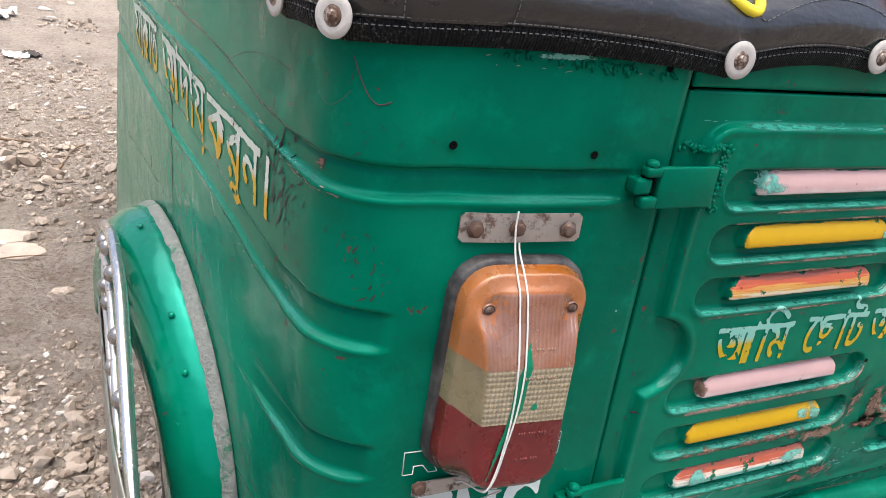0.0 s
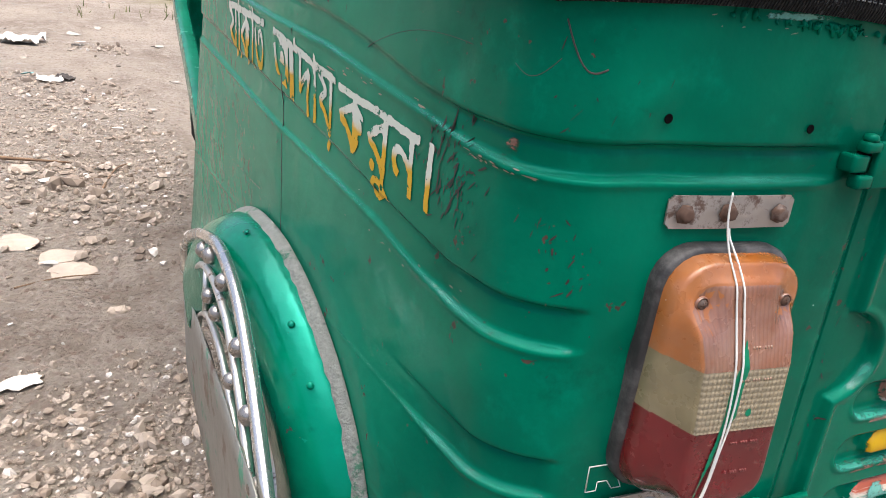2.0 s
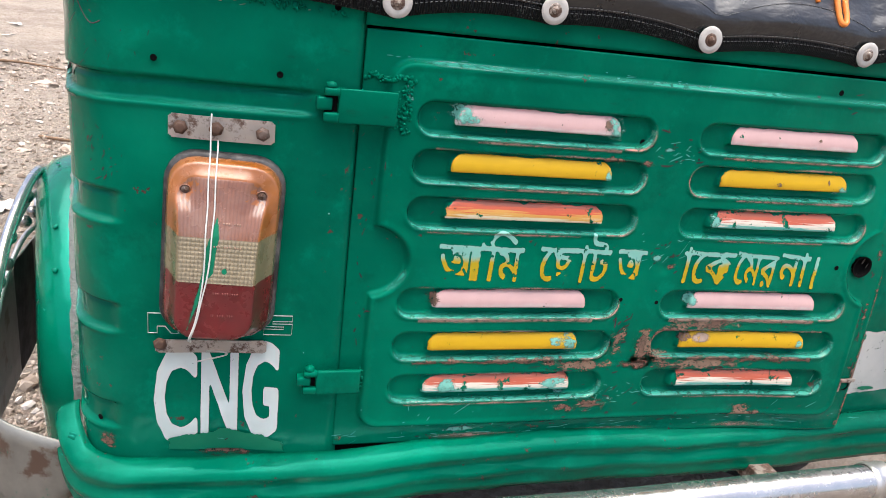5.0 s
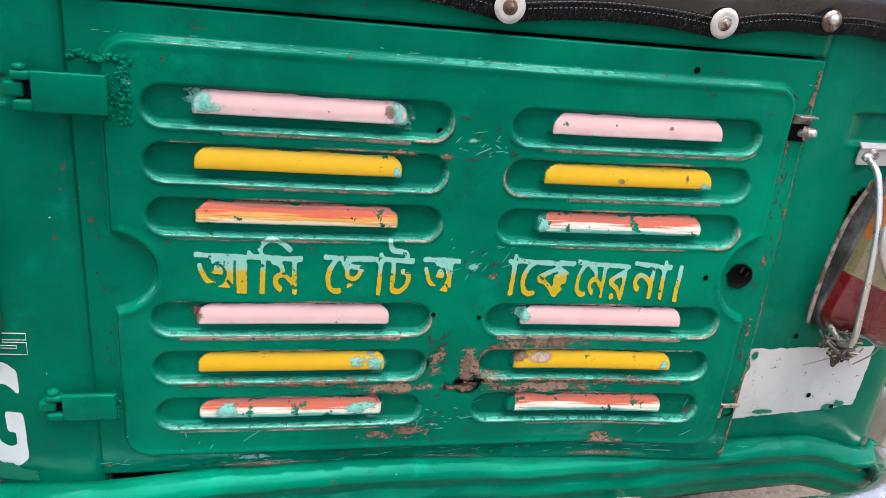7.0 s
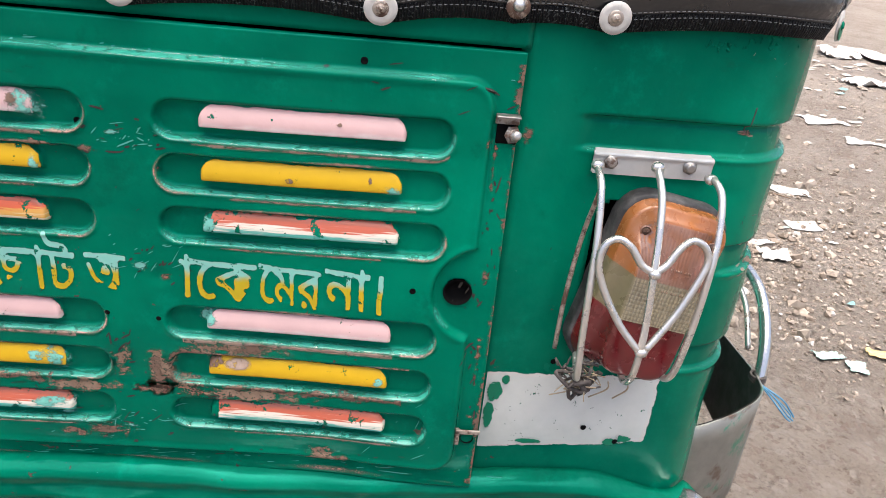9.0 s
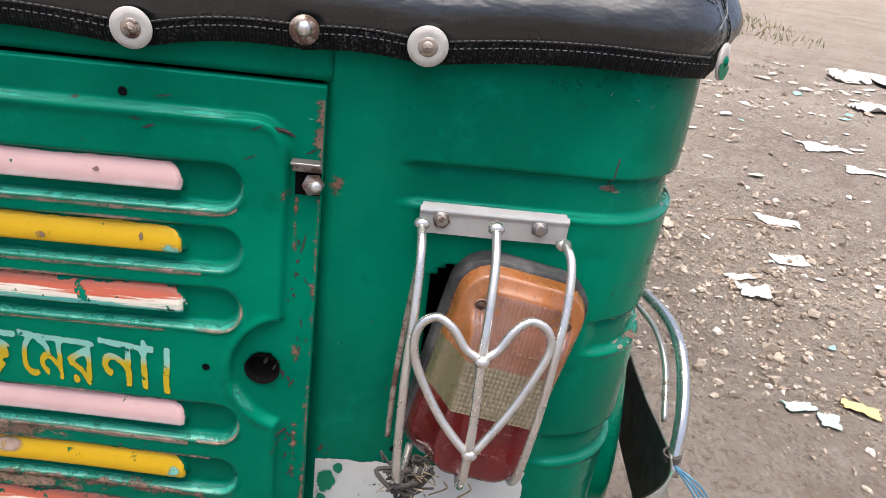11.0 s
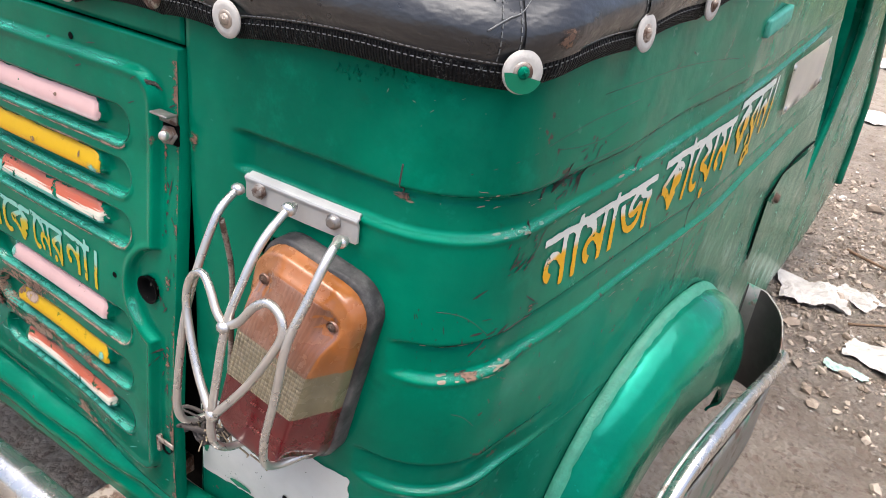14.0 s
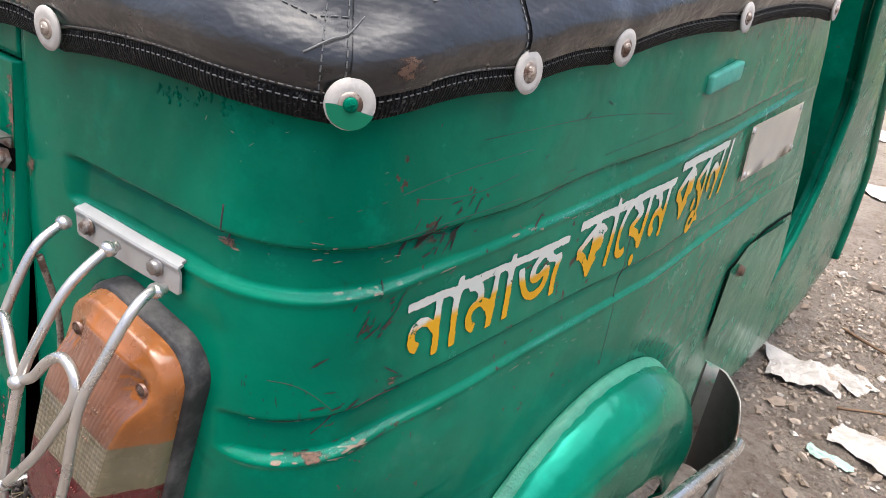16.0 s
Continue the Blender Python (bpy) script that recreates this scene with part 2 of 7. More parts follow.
M_AMBER = lens("amber_lens", (0.36, 0.11, 0.016), 0, 0.5, (0.33, 0.17, 0.095))
M_AMBER_FRONT = lens("dusty_amber_lens", (0.25, 0.1, 0.055), 95, 0.75, (0.28, 0.175, 0.135), 0.0)
M_CLEAR_SIDE = lens("clear_lens", (0.19, 0.155, 0.08), 0, 0.4, (0.26, 0.23, 0.15))
M_CLEAR = lens("clear_ribbed_lens", (0.36, 0.3, 0.19), 85, 0.4, (0.4, 0.34, 0.25))
M_RED = lens("red_lens", (0.13, 0.0025, 0.006), 0, 0.1, (0.14, 0.03, 0.03))
M_MARK = plain("moulded_relief", (0.3, 0.19, 0.13), 0.4)
M_MARK_RED = plain("moulded_red_relief", (0.2, 0.05, 0.045), 0.35)
M_HOUSING = plain("lamp_housing", (0.5, 0.48, 0.44), 0.4)


def worn_paint(name, top, low=None, edge=0.0, z0=0.0, z1=1.0, wear=0.34, rough=0.42, fine=24):
    """Hand paint with worn gaps; 'duv' runs along and up the stroke, 'cov' is the distance in from its edge."""
    k = Mat(name, rough + 0.1)
    k.p.inputs["Specular IOR Level"].default_value = 0.25
    v = k.axis(k.attr("duv", "Vector"), 1)
    c = k.mix(k.noise(50, 4), tuple(x * 0.82 for x in top), top)
    if low:
        v2 = k.math("ADD", v, k.math("MULTIPLY", k.math("SUBTRACT", k.noise(55, 4), 0.5), 0.35))
        c = k.mix(k.ramp(v2, z0, z1), k.mix(k.noise(60, 4), tuple(x * 0.8 for x in low), low), c)
    k.color(c)
    worn = k.ramp(k.noise(85, 5, 0.72), wear - 0.02, wear + 0.02)
    if edge:
        cov = k.math("ADD", k.attr("cov"), k.math("MULTIPLY", k.math("SUBTRACT", k.noise(fine, 6, 0.72), 0.5), edge))
        worn = k.math("MULTIPLY", worn, k.ramp(cov, -0.0003, 0.0003))
    k.alpha(worn)
    k.bump(k.noise(120, 3), 0.2, 0.0008)
    return k.m


def streaked_paint(name, cols, edge=0.004, wear=0.33):
    """Brush strokes of several colours pulled along the slot."""
    k = Mat(name, 0.4)
    d = k.attr("duv", "Vector")
    m = k.t.nodes.new("ShaderNodeMapping")
    k.t.links.new(d, m.inputs["Vector"])
    m.inputs["Scale"].default_value = (2.2, 7, 1)
    n = k.noise(1.0, 5, 0.65, m.outputs["Vector"])
    v = k.math("ADD", k.axis(d, 1), k.math("MULTIPLY", k.math("SUBTRACT", n, 0.5), 1.3))
    c = cols[0]
    for i, x in enumerate(cols[1:]):
        e = (i + 1) / len(cols)
        c = k.mix(k.ramp(v, e - 0.06, e + 0.06), c, x)
    k.color(c)
    cov = k.math("ADD", k.attr("cov"), k.math("MULTIPLY", k.math("SUBTRACT", k.noise(24, 6, 0.72), 0.5), edge))
    k.alpha(k.math("MULTIPLY", k.ramp(cov, -0.0003, 0.0003), k.ramp(k.noise(60, 5, 0.7), wear - 0.02, wear + 0.02)))
    k.bump(n, 0.3, 0.001)
    return k.m


YELLOW_P, PINK_P = (0.5, 0.3, 0.006), (0.5, 0.325, 0.315)
M_PINK = worn_paint("pink_paint", PINK_P, (0.58, 0.5, 0.48), 0.006, 0.05, 0.35, 0.33)
M_YELLOW = worn_paint("yellow_paint", YELLOW_P, (0.5, 0.29, 0.01), 0.006, 0.1, 0.5, 0.33)
M_STREAK = streaked_paint("red_streaked_paint", [(0.5, 0.46, 0.32), (0.45, 0.24, 0.05), (0.42, 0.075, 0.03), (0.24, 0.06, 0.035)], 0.016, 0.38)
M_STREAK_B = streaked_paint("red_white_streaked_paint", [(0.06, 0.3, 0.25), (0.55, 0.5, 0.42), (0.38, 0.08, 0.04), (0.3, 0.08, 0.045)], 0.018, 0.4)
M_LETTER_SIDE = worn_paint("two_tone_lettering", (0.55, 0.58, 0.53), (0.6, 0.32, 0.01), 0.0042, 0.5, 0.66, 0.33, fine=110)
M_LETTER_FADED = worn_paint("faded_lettering", (0.5, 0.54, 0.47), (0.5, 0.3, 0.02), 0.0055, 0.4, 0.6, 0.4, fine=90)
M_LETTER_DOOR = worn_paint("two_tone_door_lettering", (0.2, 0.47, 0.39), (0.44, 0.33, 0.012), 0.0036, 0.5, 0.75, 0.39, fine=120)
M_LETTER_WHITE = worn_paint("white_lettering", (0.55, 0.62, 0.6), None, 0.002, 0, 1, 0.31, fine=60)
M_WHITE_PATCH = worn_paint("white_panel_paint", (0.52, 0.53, 0.5), (0.44, 0.45, 0.42), 0.014, 0.1, 0.6, 0.345, 0.55)
M_OUTLINE = worn_paint("thin_outline_paint", (0.55, 0.62, 0.57), None, 0, 0, 1, 0.4)
M_GREEN_DAUB = worn_paint("green_daub", (0.0, 0.16, 0.08), None, 0.004, 0, 1, 0.2, fine=60)
M_GREEN_RAGGED = worn_paint("ragged_green_daub", (0.0, 0.15, 0.078), None, 0.022, 0, 1, 0.2, fine=24)


def rust_decal(name, a, b, amp=0.02, scale=75, rough=0.85):
    k = Mat(name, rough)
    k.color(k.mix(k.noise(90, 4), a, b))
    cov = k.math("ADD", k.attr("cov"), k.math("MULTIPLY", k.math("SUBTRACT", k.noise(scale, 6, 0.75, k.scaled(0.55, 0.55, 1)), 0.5), amp))
    k.alpha(k.math("MULTIPLY", k.ramp(cov, -0.0008, 0.0016), k.ramp(k.noise(scale * 3.3, 4, 0.7), 0.3, 0.52, 0.25, 1.0)))
    k.bump(k.noise(200, 4), 0.5, 0.001)
    return k.m


M_RUST_PATCH = rust_decal("rust_patch", (0.05, 0.026, 0.018), (0.2, 0.125, 0.085), 0.024, 70)
M_WORN_EDGE = rust_decal("worn_pale_edge", (0.16, 0.09, 0.06), (0.4, 0.31, 0.25), 0.005, 45)
# pale teal for sky highlights painted on edges, with rubbed wear
M_RUB_GLINT = rust_decal("rubbed_glint_edge", (0.006, 0.2, 0.135), (0.05, 0.3, 0.225), 0.0016, 30, 0.25)
M_FLECK = plain("rust_fleck", (0.022, 0.019, 0.015), 0.85, 0, 0.5, 90, 0.4)
M_FLECK_PALE = plain("bare_fleck", (0.19, 0.15, 0.11), 0.8, 0, 0.4, 90, 0.4)
M_BARE = rust_decal("bare_rusty_patch", (0.08, 0.045, 0.028), (0.27, 0.185, 0.125), 0.03, 85)
M_PALE_DAUB = rust_decal("pale_green_daub", (0.01, 0.2, 0.14), (0.2, 0.46, 0.4), 0.02, 60, 0.5)


def soil():
    k = Mat("dry_soil", 0.95)
    c = k.mix(k.ramp(k.noise(1.1, 6, 0.65), 0.32, 0.68), (0.285, 0.225, 0.172), (0.48, 0.405, 0.325))
    c = k.mix(k.ramp(k.noise(9, 6, 0.7), 0.4, 0.72), c, (0.48, 0.41, 0.34))
    c = k.mix(k.ramp(k.noise(42, 5, 0.7), 0.52, 0.7, 0, 0.85), c, (0.15, 0.105, 0.075))
    cell = k.voronoi(75, None, "Color")
    c = k.mix(k.ramp(k.axis(cell, 0), 0.72, 0.8, 0, 0.5), c, k.mix(k.axis(cell, 1), (0.24, 0.15, 0.11), (0.55, 0.48, 0.41)))
    y = k.axis(k.co, 1)
    x = k.axis(k.co, 0)
    c = k.mix(k.ramp(k.math("ADD", x, k.math("MULTIPLY", k.noise(1.6, 4), 1.2)), 0.7, 1.7, 0.0, 0.4), c, (0.2, 0.155, 0.125))
    g = k.math("ADD", k.ramp(y, 7.0, 9.5), k.math("MULTIPLY", k.math("SUBTRACT", k.noise(1.3, 5), 0.5), 1.6))
    g = k.math("MULTIPLY", k.ramp(g, 0.55, 0.9), k.math("MULTIPLY", k.ramp(x, -0.6, 0.3), k.ramp(x, 3.0, 5.0, 1, 0)))
    c = k.mix(g, c, k.mix(k.noise(8, 4), (0.22, 0.21, 0.09), (0.34, 0.3, 0.17)))
    k.color(c)
    h = k.math("ADD", k.math("MULTIPLY", k.noise(20, 7, 0.78), 2.6), k.math("MULTIPLY", k.voronoi(70), -1.0))
    k.bump(h, 1.0, 0.028)
    return k.m


M_SOIL = soil()


def by_island(name, a, b, c, rough=0.9, scale=70):
    k = Mat(name, rough)
    r = k.island()
    col = k.mix(k.ramp(r, 0.3, 0.6), a, k.mix(k.ramp(r, 0.93, 0.94), b, c))
    k.color(k.mix(k.noise(scale, 5), k.mix(0.35, col, (0.05, 0.04, 0.03)), col))
    k.bump(k.noise(scale * 2, 4), 0.5, 0.004)
    return k.m


M_STONE = by_island("gravel", (0.25, 0.195, 0.15), (0.38, 0.315, 0.255), (0.58, 0.53, 0.48))
M_SLAB = plain("soil_stained_stone", (0.36, 0.295, 0.24), 0.9, 0, 0.35, 22, 0.5)
M_FLAKE = by_island("litter_flake", (0.5, 0.48, 0.44), (0.36, 0.33, 0.28), (0.2, 0.36, 0.34))
M_GRASS = by_island("dry_grass", (0.13, 0.14, 0.05), (0.2, 0.19, 0.08), (0.34, 0.29, 0.17))
M_PAPER = plain("crumpled_paper", (0.53, 0.505, 0.465), 0.85, 0, 0.3, 14, 0.3)
M_CARD = plain("brown_cardboard", (0.38, 0.31, 0.235), 0.85, 0, 0.2, 25, 0.3)
M_NEWS = plain("dirty_newsprint", (0.4, 0.38, 0.35), 0.9, 0, 0.45, 22, 0.4)
M_TWIG = plain("dry_twig", (0.16, 0.1, 0.06), 0.9, 0, 0.4, 50, 0.5)
M_DARKRAG = plain("dark_rag", (0.06, 0.05, 0.045), 0.9, 0, 0.5, 30, 0.5)
M_MINT = plain("mint_plastic", (0.3, 0.42, 0.37), 0.6, 0, 0.25, 20)
M_BLUE = plain("blue_plastic", (0.06, 0.2, 0.32), 0.5, 0, 0.3, 30)
M_GOLD = plain("yellow_wrapper", (0.42, 0.33, 0.14), 0.6, 0, 0.3, 30)
M_PLATE = plain("pale_plate", (0.8, 0.73, 0.62), 0.9, 0, 0.15, 20, 0.2)
M_PLUM = plain("orange_brush_paint", (0.7, 0.2, 0.03), 0.5, 0, 0.2, 60)
M_LIME = plain("yellow_brush_paint", (0.75, 0.6, 0.03), 0.5, 0, 0.2, 60)
M_LEAF = plain("green_brush_paint", (0.1, 0.3, 0.03), 0.5, 0, 0.2, 60)

M_RUB = plain("rubbed_pale_green", (0.03, 0.25, 0.19), 0.5, 0, 0.4, 60, 0.2)
M_GREEN_WASH = worn_paint("green_overpaint", (0.0, 0.14, 0.07), None, 0.004, 0, 1, 0.2)
M_STRAW = plain("straw_string", (0.34, 0.27, 0.18), 0.9, 0, 0.4, 60, 0.4)


# ---- mesh helpers ----
def part(name, data, mat, parent=None, label="", smooth=True):
    """Links a bmesh or mesh as one object, under a thing or a part."""
    if isinstance(data, bmesh.types.BMesh):
        me = bpy.data.meshes.new(name)
        data.to_mesh(me)
        data.free()
    else:
        me = data
    me.materials.append(mat)
    if smooth:
        me.polygons.foreach_set("use_smooth", [True] * len(me.polygons))
    ob = new(name, me)
    ob.parent = parent
    return tagged(ob, label)


def grid_mesh(name, P, keep=None, flip=False, attrs=None):
    """A mesh from an array of points (n, m, 3)."""
    n, m = P.shape[:2]
    idx = np.arange(n * m).reshape(n, m)
    q = np.stack([idx[:-1, :-1], idx[1:, :-1], idx[1:, 1:], idx[:-1, 1:]], -1)
    if flip:
        q = q[..., ::-1]
    q = q.reshape(-1, 4) if keep is None else q[keep]
    me = bpy.data.meshes.new(name)
    me.from_pydata(P.reshape(-1, 3).tolist(), [], q.tolist())
    for key, val in (attrs or {}).items():
        val = np.asarray(val, float)
        if val.ndim == 3:
            a = me.attributes.new(key, "FLOAT_VECTOR", "POINT")
            v3 = np.zeros((n * m, 3))
            v3[:, : val.shape[2]] = val.reshape(n * m, -1)
            a.data.foreach_set("vector", v3.ravel())
        else:
            me.attributes.new(key, "FLOAT", "POINT").data.foreach_set("value", val.ravel())
    me.update()
    return me


def box(bm, x0, x1, y0, y1, z0, z1, m=None, bevel=0.0):
    r = bmesh.ops.create_cube(bm, size=1, matrix=Matrix.LocRotScale(((x0 + x1) / 2, (y0 + y1) / 2, (z0 + z1) / 2), None, (x1 - x0, y1 - y0, z1 - z0)))
    v = r["verts"]
    if bevel:
        e = list({e for q in v for e in q.link_edges})
        v = [g for g in bmesh.ops.bevel(bm, geom=e, offset=bevel, segments=2, affect="EDGES", profile=0.6)["verts"]]
    if m:
        bmesh.ops.transform(bm, matrix=m, verts=[q for q in v if q.is_valid])
    return bm


def smooth_path(pts, n=8):
    """Catmull-Rom through the points."""
    p = [Vector(q) for q in pts]
    p = [p[0] * 2 - p[1]] + p + [p[-1] * 2 - p[-2]]
    out = []
    for i in range(1, len(p) - 2):
        a, b, c, d = p[i - 1 : i + 3]
        for k in range(n):
            t = k / n
            out.append(0.5 * ((2 * b) + (c - a) * t + (2 * a - 5 * b + 4 * c - d) * t * t + (3 * b - a - 3 * c + d) * t ** 3))
    return out + [p[-2]]


def tube(pts, r, sides=8, bm=None, caps=True, r1=None):
    """A round bar along the points."""
    bm = bm or bmesh.new()
    pts = [Vector(p) for p in pts]
    last, up = None, None
    for i, p in enumerate(pts):
        d = (pts[min(i + 1, len(pts) - 1)] - pts[max(i - 1, 0)]).normalized()
        if up is None:
            up = d.orthogonal().normalized()
        up = (up - d * up.dot(d)).normalized()
        side = d.cross(up)
        rr = r if r1 is None else r + (r1 - r) * i / (len(pts) - 1)
        ring = [bm.verts.new(p + (up * math.cos(a) + side * math.sin(a)) * rr) for a in (2 * math.pi * k / sides for k in range(sides))]
        if last:
            for k in range(sides):
                bm.faces.new((last[k], last[(k + 1) % sides], ring[(k + 1) % sides], ring[k]))
        elif caps:
            bm.faces.new(ring[::-1])
        last = ring
    if caps:
        bm.faces.new(last)
    return bm


def lathe(prof, m, sides=20, bm=None):
    """Turns (radius, height) pairs about the local z axis, placed by m."""
    bm = bm or bmesh.new()
    last = None
    for r, h in prof:
        ring = [bm.verts.new(m @ Vector((r * math.cos(a), r * math.sin(a), h))) for a in (2 * math.pi * k / sides for k in range(sides))]
        if last:
            for k in range(sides):
                bm.faces.new((last[k], last[(k + 1) % sides], ring[(k + 1) % sides], ring[k]))
        last = ring
    bm.faces.new(last)
    return bm


def bolt(bm, m, r=0.006, h=0.004):
    """A hexagon head with a raised middle."""
    last = None
    for rr, hh in ((r * 1.35, 0), (r * 1.35, 0.0008), (r, 0.0009), (r, h * 0.8), (r * 0.85, h), (r * 0.5, h * 1.02)):
        k = 6 if rr <= r else 6
        ring = [bm.verts.new(m @ Vector((rr * math.cos(a), rr * math.sin(a), hh))) for a in (2 * math.pi * q / k for q in range(k))]
        if last:
            for q in range(k):
                bm.faces.new((last[q], last[(q + 1) % k], ring[(q + 1) % k], ring[q]))
        last = ring
    bm.faces.new(last)
    return bm


def thing(name, label, category, group="", at=(0, 0, 0)):
    ob = new(name)
    ob.location = at
    ob.empty_display_size = 0.1
    return tagged(ob, label, category, group)


def step(x, a, b):
    t = np.clip((x - a) / (b - a), 0, 1)
    return t * t * (3 - 2 * t)


def wave_noise(a, b, seed, octaves=4, base=6.0):
    """Cheap smooth noise on arrays, from sums of turned sines."""
    g = np.random.RandomState(seed)
    out, amp, f = np.zeros(np.broadcast(a, b).shape), 1.0, base
    for _ in range(octaves):
        for _ in range(3):
            th, ph, k = g.uniform(0, 2 * np.pi), g.uniform(0, 2 * np.pi), f * g.uniform(0.7, 1.4)
            out = out + amp * np.sin(k * (a * np.cos(th) + b * np.sin(th)) + ph)
        amp, f = amp * 0.55, f * 2.1
    return out / 3.0


# ---- the body's plan: a rounded line from one side round the back to the other ----
def fillet(pts, rad, n=14):
    out = [np.array(pts[0], float)]
    for i in range(1, len(pts) - 1):
        p = np.array(pts[i], float)
        a, b = np.array(pts[i - 1]) - p, np.array(pts[i + 1]) - p
        a, b = a / np.linalg.norm(a), b / np.linalg.norm(b)
        r = rad[i]
        if r == 0:
            out.append(p)
            continue
        th = math.acos(a @ b)
        c = p + (a + b) / np.linalg.norm(a + b) * r / math.sin(th / 2)
        s, e = p + a * r / math.tan(th / 2) - c, p + b * r / math.tan(th / 2) - c
        w = math.acos(s @ e / r / r)
        out += [c + (math.sin((1 - k / n) * w) * s + math.sin(k / n * w) * e) / math.sin(w) for k in range(n + 1)]
    out.append(np.array(pts[-1], float))
    return np.array(out)


PLAN = fillet([(-0.625, 0.95), (-0.575, 0.42), (-0.515, 0.014), (-0.33, 0.001), (0.345, 0.019), (0.60, 0.027), (0.640, 0.45), (0.652, 0.95)],
              [0, 0, 0.06, 0, 0, 0.075, 0, 0])
ARC = np.concatenate([[0], np.cumsum(np.linalg.norm(np.diff(PLAN, axis=0), axis=1))])
_e = np.diff(PLAN, axis=0) / np.diff(ARC)[:, None]
_n = np.stack([_e[:, 1], -_e[:, 0]], 1)
_vn = np.concatenate([_n[:1], _n[:-1] + _n[1:], _n[-1:]])
_vn = _vn / np.linalg.norm(_vn, axis=1)[:, None]


def plan(s):
    """Places and outward normals on the plan at arc lengths s."""
    s = np.asarray(s, float)
    p = np.stack([np.interp(s, ARC, PLAN[:, i]) for i in (0, 1)], -1)
    n = np.stack([np.interp(s, ARC, _vn[:, i]) for i in (0, 1)], -1)
    ext = np.maximum(s - ARC[-1], 0)
    p = p + ext[..., None] * _e[-1]
    return p, n / np.linalg.norm(n, axis=-1, keepdims=True)


def groove(z, lo, hi, inn):
    """A shallow pressed band: crisp along its lower edge, softer along its upper edge."""
    return step(z - lo, -0.0012, 0.0022) * (step(hi - z, -0.001, 0.003) + 0.38 * np.exp(-((hi - z - 0.0036) / 0.003) ** 2)) * step(inn, -0.002, 0.014)


_g = np.random.RandomState(12)
DENTS = [(_g.uniform(0.84, 1.12), _g.uniform(0.42, 0.79), _g.uniform(0.008, 0.022), _g.uniform(-0.0022, 0.0008)) for _ in range(26)]
DENTS += [(_g.uniform(1.98, 2.5), _g.uniform(0.48, 0.82), _g.uniform(0.01, 0.04), _g.uniform(-0.0022, 0.001)) for _ in range(24)]


def crease(*pairs):
    """Height of a pressed crease against y along the side."""
    return lambda y: np.interp(y, pairs[::2], pairs[1::2])


LEFT_1 = crease(0.05, 0.712, 0.1, 0.715, 0.15, 0.722, 0.21, 0.729, 0.3, 0.742, 0.38, 0.747, 0.52, 0.755, 0.95, 0.775)
LEFT_1_TOP = crease(0.1, 0.733, 0.155, 0.74, 0.226, 0.755, 0.3, 0.768, 0.5, 0.785, 0.95, 0.81)
LEFT_2 = crease(0.09, 0.605, 0.141, 0.613, 0.205, 0.627, 0.28, 0.636, 0.426, 0.652, 0.641, 0.677, 0.95, 0.71)
LEFT_2_TOP = crease(0.1, 0.633, 0.209, 0.651, 0.387, 0.682, 0.64, 0.71, 0.95, 0.74)
RIGHT_1 = crease(0.05, 0.715, 0.11, 0.718, 0.18, 0.724, 0.3, 0.736, 0.44, 0.756, 0.58, 0.77, 0.78, 0.796, 1.0, 0.82)
RIGHT_1_TOP = crease(0.1, 0.744, 0.2, 0.751, 0.3, 0.763, 0.41, 0.772, 0.58, 0.786, 0.78, 0.812, 1.0, 0.84)
RIGHT_2 = crease(0.04, 0.604, 0.1, 0.61, 0.193, 0.616, 0.312, 0.626, 0.5, 0.638, 0.744, 0.661, 1.0, 0.68)
RIGHT_2_TOP = crease(0.04, 0.632, 0.117, 0.64, 0.3, 0.655, 0.5, 0.667, 0.744, 0.69, 1.0, 0.71)


